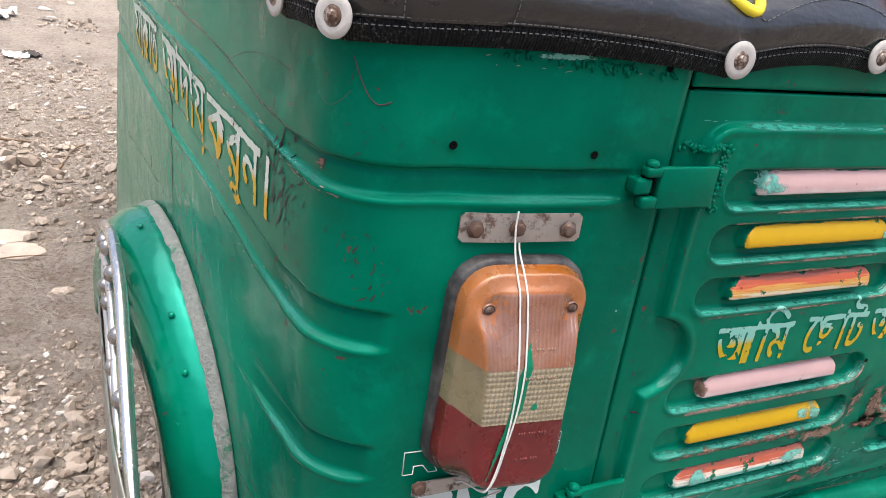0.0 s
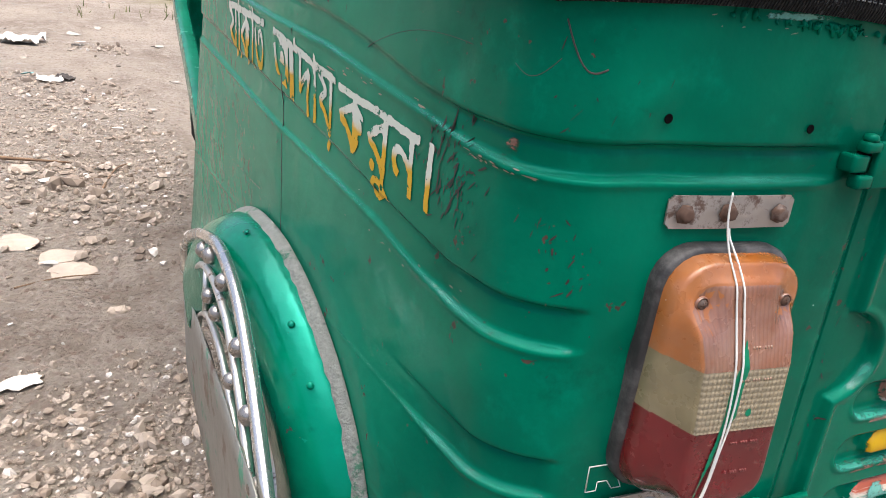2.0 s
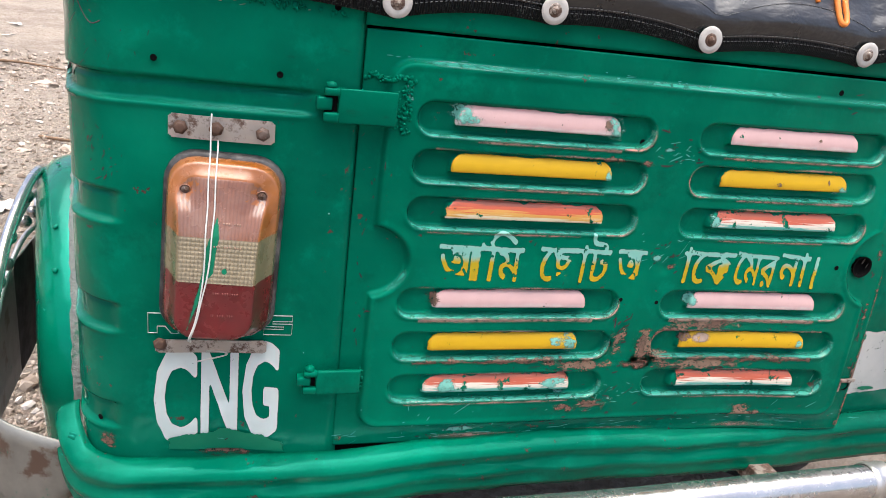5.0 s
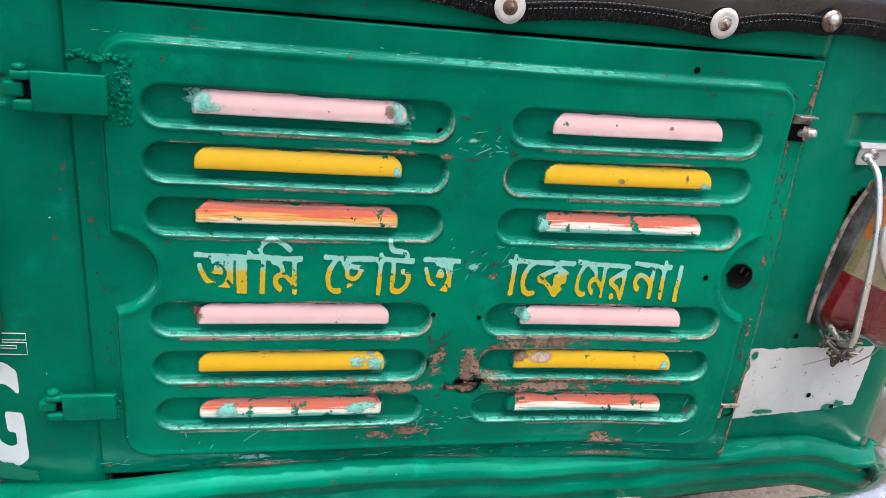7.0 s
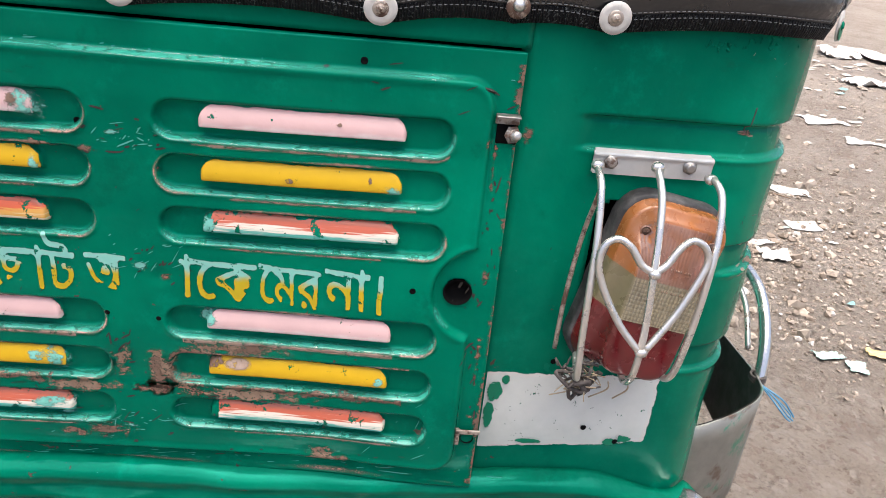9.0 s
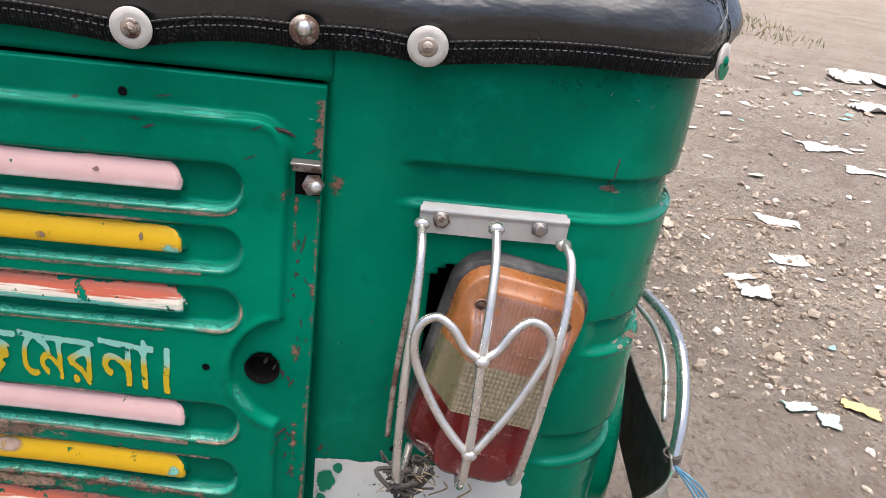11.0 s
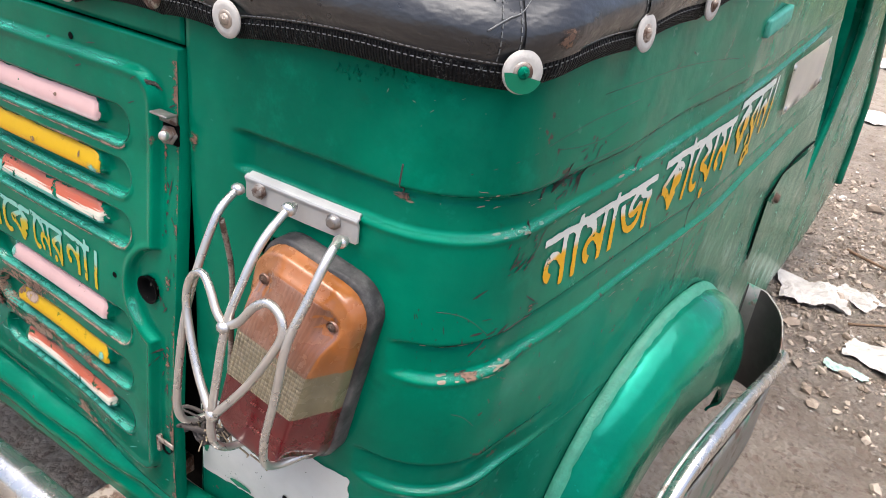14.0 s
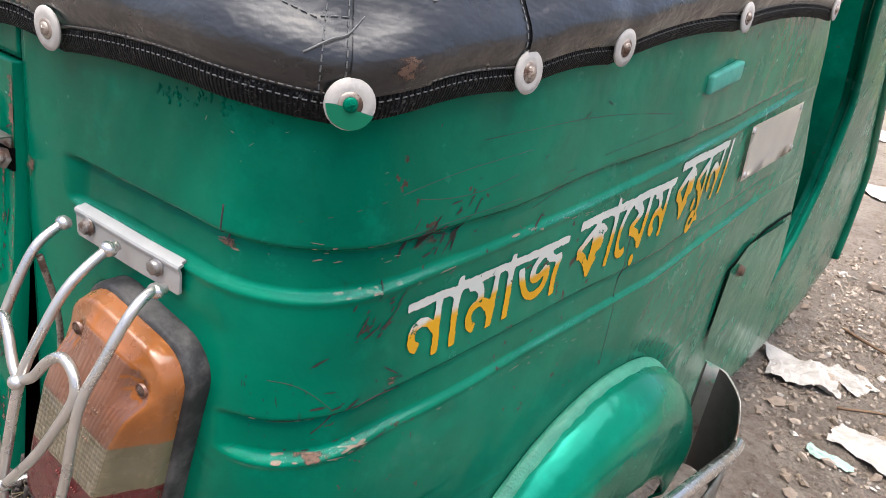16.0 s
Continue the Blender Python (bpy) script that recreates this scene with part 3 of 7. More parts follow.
def relief(s, z):
    """How far the pressed sheet stands out from the plan."""
    s, z = np.asarray(s, float), np.asarray(z, float)
    y = plan(s)[0][..., 1]
    left = s < 1.4
    up = lambda y0, k: k * np.maximum(y - y0, 0)
    h = np.zeros(np.broadcast(s, z).shape)
    gl = [(LEFT_1(y), LEFT_1_TOP(y), 1.128 - s), (LEFT_2(y), LEFT_2_TOP(y), 0.968 - s), (0.499 + up(0.1, 0.04), 0.527 + up(0.1, 0.05), 0.966 - s), (0.395 + 0 * y, 0.423 + 0 * y, 0.962 - s)]
    gr = [(RIGHT_1(y), RIGHT_1_TOP(y), s - 1.842), (RIGHT_2(y), RIGHT_2_TOP(y), s - 1.99), (0.499 + 0 * y, 0.526 + 0 * y, s - 1.968)]
    deep = [0.0062 - 0.0042 * step(y, 0.03, 0.14), 0.0062 - 0.0042 * step(y, 0.04, 0.16), 0.0062 * (1 - step(y, 0.05, 0.17)), 0.005 * (1 - step(y, 0.03, 0.1))]
    for (lo, hi, inn), d in zip(gl, deep):
        h = h - d * groove(z, lo, hi, inn) * left + (0.0004 + 0.16 * d) * np.exp(-((z - lo + 0.0026) / 0.0022) ** 2) * step(inn, -0.002, 0.02) * left
    deep = [0.006 - 0.0032 * step(y, 0.04, 0.2), 0.006 - 0.0032 * step(y, 0.05, 0.2), 0.005 * (1 - step(y, 0.08, 0.2))]
    for (lo, hi, inn), d in zip(gr, deep):
        h = h - d * groove(z, lo, hi, inn) * ~left * step(2.84 - s, 0.03, 0.1) + (0.0004 + 0.16 * d) * np.exp(-((z - lo + 0.0026) / 0.0022) ** 2) * step(inn, -0.002, 0.02) * ~left
    flat = step(z, 0.33, 0.4)
    h = h + 0.0011 * wave_noise(s, z, 5, 3, 9.0) * flat + 0.0003 * wave_noise(s, z, 8, 2, 45.0)
    for s0, z0, r, d in DENTS:
        h = h + d * np.exp(-((s - s0) ** 2 + ((z - z0) * 1.3) ** 2) / r ** 2)
    # knocks in the sheet
    for s0, z0, r, d in ((0.985, 0.70, 0.03, -0.004), (0.93, 0.672, 0.03, -0.003), (1.0, 0.742, 0.016, -0.0022), (0.987, 0.758, 0.011, 0.0016), (1.024, 0.759, 0.014, 0.0013), (1.045, 0.762, 0.02, 0.001), (0.9, 0.775, 0.018, -0.002), (0.945, 0.78, 0.014, -0.0018), (2.05, 0.66, 0.04, -0.003), (2.09, 0.44, 0.06, -0.007),
                         (0.99, 0.365, 0.035, -0.005), (1.06, 0.362, 0.03, -0.006), (2.2, 0.78, 0.05, 0.003), (0.62, 0.79, 0.07, 0.003)):
        h = h + d * np.exp(-((s - s0) ** 2 + (z - z0) ** 2) / r ** 2)
    return h


def body_at(s, z, off=0.0):
    p, n = plan(s)
    h = relief(s, z) + off
    z = np.broadcast_to(z, h.shape)
    return np.concatenate([p + n * h[..., None], z[..., None]], -1)


def body_frame(s, z, off=0.0):
    """A pose on the body's skin: x along, y up, z outwards."""
    P = Vector(body_at(np.array([s]), np.array([z]), off)[0])
    n = plan(np.array([s]))[1][0]
    zz = Vector((n[0], n[1], 0))
    yy = Vector((0, 0, 1))
    xx = yy.cross(zz)
    return Matrix(((xx.x, yy.x, zz.x, P.x), (xx.y, yy.y, zz.y, P.y), (xx.z, yy.z, zz.z, P.z), (0, 0, 0, 1)))


# ---- the door's pressed face, as depth over (x, z) ----
ROWS_Z = (0.718, 0.674, 0.629, 0.536, 0.488, 0.439)
COLS_X = ((-0.2265, 0.0115), (0.063, 0.297))
PADS_X = ((-0.191, -0.0245), (0.0965, 0.2595))


def sd_box(x, z, x0, x1, z0, z1, r):
    qx, qz = np.abs(x - (x0 + x1) / 2) - (x1 - x0) / 2 + r, np.abs(z - (z0 + z1) / 2) - (z1 - z0) / 2 + r
    return np.hypot(np.maximum(qx, 0), np.maximum(qz, 0)) + np.minimum(np.maximum(qx, qz), 0) - r


def pad(x, z, col, row):
    """Signed distance inside a louvre's pad."""
    x0, x1 = PADS_X[col]
    zc = ROWS_Z[row]
    q = -sd_box(x, z, x0, x1, zc - 0.0165, zc + 0.0145, 0.0135)
    return np.minimum(q, z - zc + 0.0065)


def door_border(x, z):
    """Distance in from the outline of the door's raised middle."""
    d = -sd_box(x, z, -0.254, 0.326, 0.392, 0.766, 0.022)
    n1, n2 = np.hypot((x + 0.262) / 1.15, z - 0.578) - 0.036, np.hypot(x - 0.335, z - 0.582) - 0.043
    return np.minimum(d, np.minimum(n1, n2))


def door_depth(x, z):
    """How far the door's sheet stands out towards the back."""
    d = door_border(x, z)
    h = -0.006 + 0.007 * step(d, -0.0016, 0.0022) + 0.0012 * np.exp(-((d - 0.004) / 0.003) ** 2)
    for c, (x0, x1) in enumerate(COLS_X):
        for r, zc in enumerate(ROWS_Z):
            s = -sd_box(x, z, x0, x1, zc - 0.0155, zc + 0.0155, 0.0155)
            h = h - 0.0078 * step(s, -0.0008, 0.0030) + 0.0012 * np.exp(-((s + 0.002) / 0.0018) ** 2) * step(zc - z, -0.004, 0.012)
            p = pad(x, z, c, r)
            v = np.clip((zc + 0.0145 - z) / 0.021, 0, 1)
            h = h + 0.0088 * step(p, -0.0004, 0.0026) * (0.35 + 0.65 * np.sin(np.clip(v, 0, 1) * 2.0)) * (v < 0.999)
    h = h + 0.0007 * wave_noise(x, z, 21, 3, 14.0)
    for x0, z0, r, k in ((0.03, 0.48, 0.022, -0.003), (0.04, 0.7, 0.02, -0.0015), (0.2, 0.385, 0.05, -0.003), (0.06, 0.579, 0.008, -0.002)):
        h = h + k * np.exp(-((x - x0) ** 2 + (z - z0) ** 2) / r ** 2)
    return h


def door_lean(x, z):
    """The door is bent: its free edge lies in at the top and stands off at the bottom."""
    f, k = step(x, 0.1, 0.36), step(z, 0.4, 0.8)
    return f * (0.009 * k - 0.013 * (1 - k))


def door_at(x, z, off=0.0):
    h = door_depth(x, z) + off
    return np.stack([x + 0 * h, door_lean(x, z) - h, z + 0 * h], -1)


# ---- paint laid on a surface; each coat lies a little over the last ----
LAYER = [0]


def laid(name, at, u, v, cov, mat, parent, label="", off=0.0006):
    LAYER[0] = (LAYER[0] + 1) % 16
    off = off + 0.00005 * LAYER[0]
    U, V = np.meshgrid(u, v, indexing="ij")
    duv = np.stack([(U - u[0]) / (u[-1] - u[0]), (V - v[0]) / (v[-1] - v[0])], -1)
    C = cov(U, V) + 0 * U
    near = np.maximum(np.maximum(C[:-1, :-1], C[1:, :-1]), np.maximum(C[:-1, 1:], C[1:, 1:])) > -0.0036
    me = grid_mesh(name, at(U, V, off), near, attrs={"cov": C, "duv": duv})
    return part(name, me, mat, parent, label)


def word(name, text, at, u0, u1, top0, top1, high, mat, parent, label="", bold=0.012, matra=0.622, off=0.0008, cell=0.0009):
    """A brush-painted word: u runs along the surface, its head line lies at top0..top1."""
    cu = bpy.data.curves.new(name, "FONT")
    cu.body, cu.size, cu.resolution_u = text, 1.0, 3
    tmp = bpy.data.objects.new(name, cu)
    scene.collection.objects.link(tmp)
    me = bpy.data.meshes.new_from_object(tmp.evaluated_get(bpy.context.evaluated_depsgraph_get()))
    bpy.data.objects.remove(tmp)
    bpy.data.curves.remove(cu)
    bm = bmesh.new()
    bm.from_mesh(me)
    bpy.data.meshes.remove(me)
    bmesh.ops.triangulate(bm, faces=bm.faces)
    T = np.array([[v.co[:2] for v in f.verts] for f in bm.faces])
    E = np.array([[v.co[:2] for v in e.verts] for e in bm.edges if e.is_boundary])
    bm.free()
    lo, hi = T.reshape(-1, 2).min(0), T.reshape(-1, 2).max(0)
    sx, sz = (u1 - u0) / (hi[0] - lo[0]), high / matra
    k = math.sqrt(sx * sz)
    gap = bold + 0.0022 / k
    fx, fy = np.arange(lo[0] - gap, hi[0] + gap, cell / sx), np.arange(lo[1] - gap, hi[1] + gap, cell / sz)
    X, Y = np.meshgrid(fx, fy, indexing="ij")
    q = np.stack([X.ravel(), Y.ravel()], -1)
    # distance to the outline, and whether inside
    d2, inside = np.full(len(q), 9.0), np.zeros(len(q), bool)
    for a, b in E:
        ab = b - a
        t = np.clip(((q - a) @ ab) / max(ab @ ab, 1e-12), 0, 1)
        d2 = np.minimum(d2, ((q - a - t[:, None] * ab) ** 2).sum(1))
    for a, b, c in T:
        w = [(e[0] - o[0]) * (q[:, 1] - o[1]) - (e[1] - o[1]) * (q[:, 0] - o[0]) for o, e in ((a, b), (b, c), (c, a))]
        inside |= ((w[0] >= 0) & (w[1] >= 0) & (w[2] >= 0)) | ((w[0] <= 0) & (w[1] <= 0) & (w[2] <= 0))
    d = np.sqrt(d2)
    sd = (np.where(inside, d, -d) + bold).reshape(X.shape)
    for _ in range(2):
        p = np.pad(sd, 1, mode="edge")
        sd = (p[:-2, 1:-1] + p[2:, 1:-1] + p[1:-1, :-2] + p[1:-1, 2:] + 2 * sd) / 6
    C = sd * k
    f, vert = (X - lo[0]) / (hi[0] - lo[0]), Y / matra
    ph = len(text) + 9.0 * abs(u0)
    wob = 0.03 * np.sin(Y * 6 + X * 5 + ph)
    u = u0 + (u1 - u0) * (f + wob * 0.15)
    z = top0 + (top1 - top0) * f + (vert - 1 + wob * 0.3) * high
    near = np.maximum(np.maximum(C[:-1, :-1], C[1:, :-1]), np.maximum(C[:-1, 1:], C[1:, 1:])) > -0.002
    me = grid_mesh(name, at(u, z, off), near, attrs={"cov": C, "duv": np.stack([f, vert], -1)})
    return part(name, me, mat, parent, label)


def stitches(bm, pts, n, long=0.6, r=0.00045):
    """A row of thread stitches along a line of points on a surface."""
    P = np.array(pts, float)
    L = np.concatenate([[0], np.cumsum(np.linalg.norm(np.diff(P, axis=0), axis=1))])
    count = max(2, int(L[-1] / n))
    for i in range(count):
        a, b = (i + 0.5 - long / 2) * L[-1] / count, (i + 0.5 + long / 2) * L[-1] / count
        q = [Vector([np.interp(t, L, P[:, k]) for k in range(3)]) for t in (a, (a + b) / 2, b)]
        tube(q, r, 4, bm, caps=False)


# ---- the three-wheeler ----
rick = thing("auto_rickshaw", "green three-wheeled auto rickshaw with worn paint and black vinyl hood", "vehicle")


def shell(name, s, z, cut=None, skirt=0.012, mat=M_BODY, label=""):
    """A piece of the pressed body with edges turned in. s may depend on z."""
    S, Z = s, z
    P = body_at(S, Z)
    keep = None
    if cut is not None:
        c = lambda a: (a[:-1, :-1] + a[1:, :-1] + a[1:, 1:] + a[:-1, 1:]) / 4
        keep = cut(c(S), c(Z)) > 0
    me = grid_mesh(name, P, keep)
    bm = bmesh.new()
    bm.from_mesh(me)
    bpy.data.meshes.remove(me)
    bmesh.ops.delete(bm, geom=[v for v in bm.verts if not v.link_faces], context="VERTS")
    rim = [e for e in bm.edges if e.is_boundary]
    bm.normal_update()
    r = bmesh.ops.extrude_edge_only(bm, edges=rim)["geom"]
    for v in (g for g in r if isinstance(g, bmesh.types.BMVert)):
        nn = Vector((0, 0, 0))
        for e in v.link_edges:
            o = e.other_vert(v)
            if o.normal.length > 0.5:
                nn = nn + Vector((o.normal.x, o.normal.y, 0))
        v.co -= nn.normalized() * skirt
    return part(name, bm, mat, rick, label)


def plan_grid(s0, s1, z0, z1, ds=0.005, dz=0.002):
    return np.meshgrid(np.linspace(s0, s1, int((s1 - s0) / ds) + 1), np.linspace(z0, z1, int((z1 - z0) / dz) + 1), indexing="ij")


def below_hood(S, Z, top):
    """Draw the panel's upper edge down to a little above the hood's hem."""
    edge = np.interp(S, (0.2, 0.4, 0.62, 0.86, 1.2, 2.05, 2.16, 2.26, 2.46, 2.66, 2.8, 2.93), (0.9, 0.885, 0.862, 0.838, 0.834, 0.846, 0.862, 0.876, 0.9, 0.914, 0.93, 0.93))
    return 0.30 + (Z - 0.30) * (edge - 0.30) / (top - 0.30)


S, Z = plan_grid(0.2, 1.1610, 0.30, 0.90)
Z = below_hood(S, Z, 0.90)
S = S + np.clip((0.62 - S) / 0.42, 0, 1) * (0.02 + (0.72 - Z) * -0.3)
shell("rear_panel", S, Z, mat=M_BODY, label="dented green sheet panel wrapping the rear corner")
S, Z = plan_grid(1.7945, 2.93, 0.30, 0.93)
Z = below_hood(S, Z, 0.93)
FRONT_Z, FRONT_S = (0.30, 0.506, 0.573, 0.683, 0.779, 0.852, 0.905, 0.93), (3.05, 3.046, 3.014, 2.95, 2.878, 2.842, 2.798, 2.78)
S = S + np.clip((S - 2.4) / 0.53, 0, 1) * (np.interp(Z, FRONT_Z, FRONT_S) - 2.93)
LAMP_HOLE = lambda s, z: sd_box(s, z, 1.869, 1.955, 0.515, 0.672, 0.02)
shell("rear_panel", S, Z, cut=LAMP_HOLE, mat=M_SIDE, label="scratched green sheet panel with a lamp opening")
S, Z = plan_grid(1.1645, 1.793, 0.7915, 0.84, 0.006, 0.004)
shell("top_rail", S, Z, mat=M_BODY, label="narrow green rail over the engine door")

# black boxes for shade: the engine bay behind the door, the closed body inside
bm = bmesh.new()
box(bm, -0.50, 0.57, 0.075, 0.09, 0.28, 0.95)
part("engine_bay", bm, M_BLACK, rick, "black box for the unlit engine bay behind the door", smooth=False)
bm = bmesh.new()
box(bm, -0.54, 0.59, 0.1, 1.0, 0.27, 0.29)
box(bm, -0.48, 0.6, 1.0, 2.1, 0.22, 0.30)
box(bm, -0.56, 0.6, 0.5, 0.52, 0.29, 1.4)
part("floor_pan", bm, M_BLACK, rick, "floor and bulkhead in black for the cabin's shade", smooth=False)

# engine door
xs, zs = np.linspace(-0.2765, 0.347, 420), np.linspace(0.369, 0.7885, 290)
Xg, Zg = np.meshgrid(xs, zs, indexing="ij")
Xs = Xg
P = door_at(Xs, Zg)
cc = lambda a: (a[:-1, :-1] + a[1:, :-1] + a[1:, 1:] + a[:-1, 1:]) / 4
me = grid_mesh("engine_door", P, np.hypot(cc(Xs) - 0.313, cc(Zg) - 0.583) > 0.0115)
bm = bmesh.new()
bm.from_mesh(me)
bpy.data.meshes.remove(me)
bmesh.ops.delete(bm, geom=[v for v in bm.verts if not v.link_faces], context="VERTS")
rim = [e for e in bm.edges if e.is_boundary]
ext = [g for g in bmesh.ops.extrude_edge_only(bm, edges=rim)["geom"] if isinstance(g, bmesh.types.BMVert)]
for v in ext:
    v.co.y += 0.003 if v.co.x < -0.27 else 0.011
door = part("engine_door", bm, M_DOOR, rick, "green pressed steel door with twelve painted louvres")

# louvre paint
for c in range(2):
    for r, zc in enumerate(ROWS_Z):
        x0, x1 = PADS_X[c]
        mat = (M_PINK, M_YELLOW, (M_STREAK, M_STREAK_B)[(r == 5) or (c == 1)])[r % 3]
        nm = ("pink_louvre_paint", "yellow_louvre_paint", "streaked_louvre_paint")[r % 3]
        cut0 = 0.012 * (r % 3 == 2) * c
        laid(nm, door_at, np.linspace(x0, x1, 90), np.linspace(zc - 0.0063, zc + 0.0147, 20),
             lambda u, v, c=c, r=r, cut0=cut0: np.minimum(pad(u, v, c, r) - 0.0014, np.minimum(u - PADS_X[c][0] - cut0 + 0.002, 0.01)), mat, door)

# highlights painted along the louvre dishes' lower lips, and worn paint beside them
g = np.random.RandomState(4)
for c in range(2):
    for r, zc in enumerate(ROWS_Z):
        x0, x1 = COLS_X[c]
        rim_at = lambda u, v, zc=zc, x1=x1, x0=x0: sd_box(u, v, x0, x1, zc - 0.0155, zc + 0.0155, 0.0155)
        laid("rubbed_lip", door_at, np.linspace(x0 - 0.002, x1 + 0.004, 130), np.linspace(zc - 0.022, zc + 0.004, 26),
             lambda u, v, f=rim_at, zc=zc, x1=x1: 0.0015 - np.abs(f(u, v) + 0.0003) - 0.002 * step(v - zc, -0.012, 0.0) * (u < x1 - 0.02), M_RUB_GLINT, door, "", 0.0004)
        a, b = (x0 + 0.01 + g.uniform(0, 0.05), x1 - g.uniform(0.0, 0.06))
        worn = 0.0022 if r in (3, 4) else 0.0013
        laid("worn_lip", door_at, np.linspace(a, b, 90), np.linspace(zc - 0.027, zc - 0.010, 16),
             lambda u, v, f=rim_at, worn=worn: worn - np.abs(f(u, v) - 0.0032), M_WORN_EDGE if r != 4 else M_RUST_PATCH, door, "", 0.0008)
        if r != 0:
            laid("worn_rim", door_at, np.linspace(x0 + 0.02, x1 - 0.02, 90), np.linspace(zc + 0.012, zc + 0.022, 10),
                 lambda u, v, f=rim_at, k=g.uniform(0, 6): 0.0003 - np.abs(f(u, v) - 0.0012) + 0.0009 * np.sin(u * 40 + k), M_WORN_EDGE, door, "", 0.0008)
for c, r, end in ((0, 0, 1), (0, 1, 1), (0, 2, 1), (0, 3, 1), (0, 4, 1), (1, 1, 0), (1, 4, 0), (1, 3, 1), (1, 2, 1)):
    zc, xe = ROWS_Z[r], COLS_X[c][end]
    a, b = (xe - 0.03, xe + 0.008) if end else (xe - 0.008, xe + 0.03)
    wide = 0.003 if (c, r) == (1, 4) else 0.0008
    laid("worn_rim", door_at, np.linspace(a, b, 40), np.linspace(zc - 0.024, zc + 0.022, 44),
         lambda u, v, c=c, zc=zc, wide=wide: wide - np.abs(sd_box(u, v, *COLS_X[c], zc - 0.0155, zc + 0.0155, 0.0155) - 0.0012) - 0.0012 * step(v - zc, 0.0, 0.012), M_RUST_PATCH if wide > 0.002 else M_WORN_EDGE, door)
for x0, z0, w, h in ((0.052, 0.482, 0.01, 0.026), (0.02, 0.493, 0.008, 0.016), (-0.045, 0.466, 0.05, 0.007), (0.1, 0.4635, 0.07, 0.009), (0.13, 0.511, 0.05, 0.008), (0.048, 0.463, 0.02, 0.01), (0.014, 0.5, 0.01, 0.014), (0.0, 0.413, 0.03, 0.012), (0.324, 0.717, 0.007, 0.009), (0.331, 0.70, 0.003, 0.03), (0.335, 0.60, 0.006, 0.012), (0.338, 0.52, 0.004, 0.03), (0.338, 0.455, 0.008, 0.006),
                     (0.01, 0.69, 0.02, 0.006), (0.066, 0.579, 0.009, 0.007), (0.22, 0.397, 0.018, 0.007), (-0.03, 0.412, 0.02, 0.008), (0.064, 0.676, 0.004, 0.01),
                     (-0.27, 0.378, 0.006, 0.006)):
    laid("rust_patch", door_at, np.linspace(x0 - w * 1.5, x0 + w * 1.5, 30), np.linspace(z0 - h * 1.5, z0 + h * 1.5, 20),
         lambda u, v, x0=x0, z0=z0, w=w, h=h: (0.4 - np.hypot((u - x0) / w, (v - z0) / h)) * 0.006, M_RUST_PATCH, door)
for x0, z0, w, h, mt in ((0.055, 0.487, 0.014, 0.024, M_BARE), (0.022, 0.49, 0.01, 0.02, M_BARE), (0.052, 0.484, 0.008, 0.022, M_RUST_PATCH), (-0.02, 0.463, 0.05, 0.007, M_BARE), (0.13, 0.4635, 0.08, 0.008, M_BARE), (0.12, 0.51, 0.06, 0.007, M_BARE), (0.05, 0.465, 0.022, 0.008, M_RUST_PATCH),
                         (0.2, 0.398, 0.02, 0.009, M_BARE), (0.005, 0.413, 0.022, 0.009, M_BARE), (-0.02, 0.69, 0.03, 0.004, M_BARE)):
    laid("bare_patch", door_at, np.linspace(x0 - w * 1.5, x0 + w * 1.5, 34), np.linspace(z0 - h * 1.5, z0 + h * 1.5, 24),
         lambda u, v, x0=x0, z0=z0, w=w, h=h: (0.6 - np.hypot((u - x0) / w, (v - z0) / h)) * 0.006, mt, door, off=0.0009)
laid("worn_bottom_edge", door_at, np.linspace(-0.2, 0.33, 200), np.linspace(0.369, 0.392, 12), lambda u, v: -0.0042 + 0.004 * np.cos((v - 0.375) * 200) + 0.0008 * np.sin(u * 37), M_WORN_EDGE, door)
for x0, z0, w, h in ((0.032, 0.703, 0.012, 0.005), (-0.03, 0.43, 0.02, 0.007), (0.03, 0.42, 0.018, 0.006), (-0.14, 0.384, 0.06, 0.006), (-0.236, 0.735, 0.009, 0.02), (0.045, 0.59, 0.012, 0.01)):
    laid("pale_daub", door_at, np.linspace(x0 - w * 1.5, x0 + w * 1.5, 30), np.linspace(z0 - h * 1.5, z0 + h * 1.5, 20),
         lambda u, v, x0=x0, z0=z0, w=w, h=h: (0.25 - np.hypot((u - x0) / w, (v - z0) / h)) * 0.006, M_PALE_DAUB, door)

laid("worn_side_edge", door_at, np.linspace(0.339, 0.3468, 8), np.linspace(0.375, 0.78, 150), lambda u, v: (u - 0.3452) * 0.9 + 0.0016 * np.sin(v * 17 + 1) + 0.001 * np.sin(v * 61), M_RUST_PATCH, door)
# highlight painted along the raised middle's rim where it faces up
laid("rubbed_rim", door_at, np.linspace(-0.25, 0.322, 260), np.linspace(0.735, 0.772, 40), lambda u, v: 0.0015 + 0.0006 * np.sin(u * 23) - 0.004 * step(np.abs(u - 0.036), 0.24, 0.285) - np.abs(door_border(u, v) - 0.0004), M_RUB_GLINT, door, "", 0.0004)
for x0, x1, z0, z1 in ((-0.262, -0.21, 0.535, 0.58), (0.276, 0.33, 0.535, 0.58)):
    laid("rubbed_rim", door_at, np.linspace(x0, x1, 50), np.linspace(z0, z1, 44), lambda u, v, zm=(z0 + z1) / 2: 0.0015 + 0.0005 * np.sin(v * 90) - 0.004 * step(np.abs(v - zm), 0.004, 0.022) - np.abs(door_border(u, v) - 0.0004), M_RUB_GLINT, door, "", 0.0004)
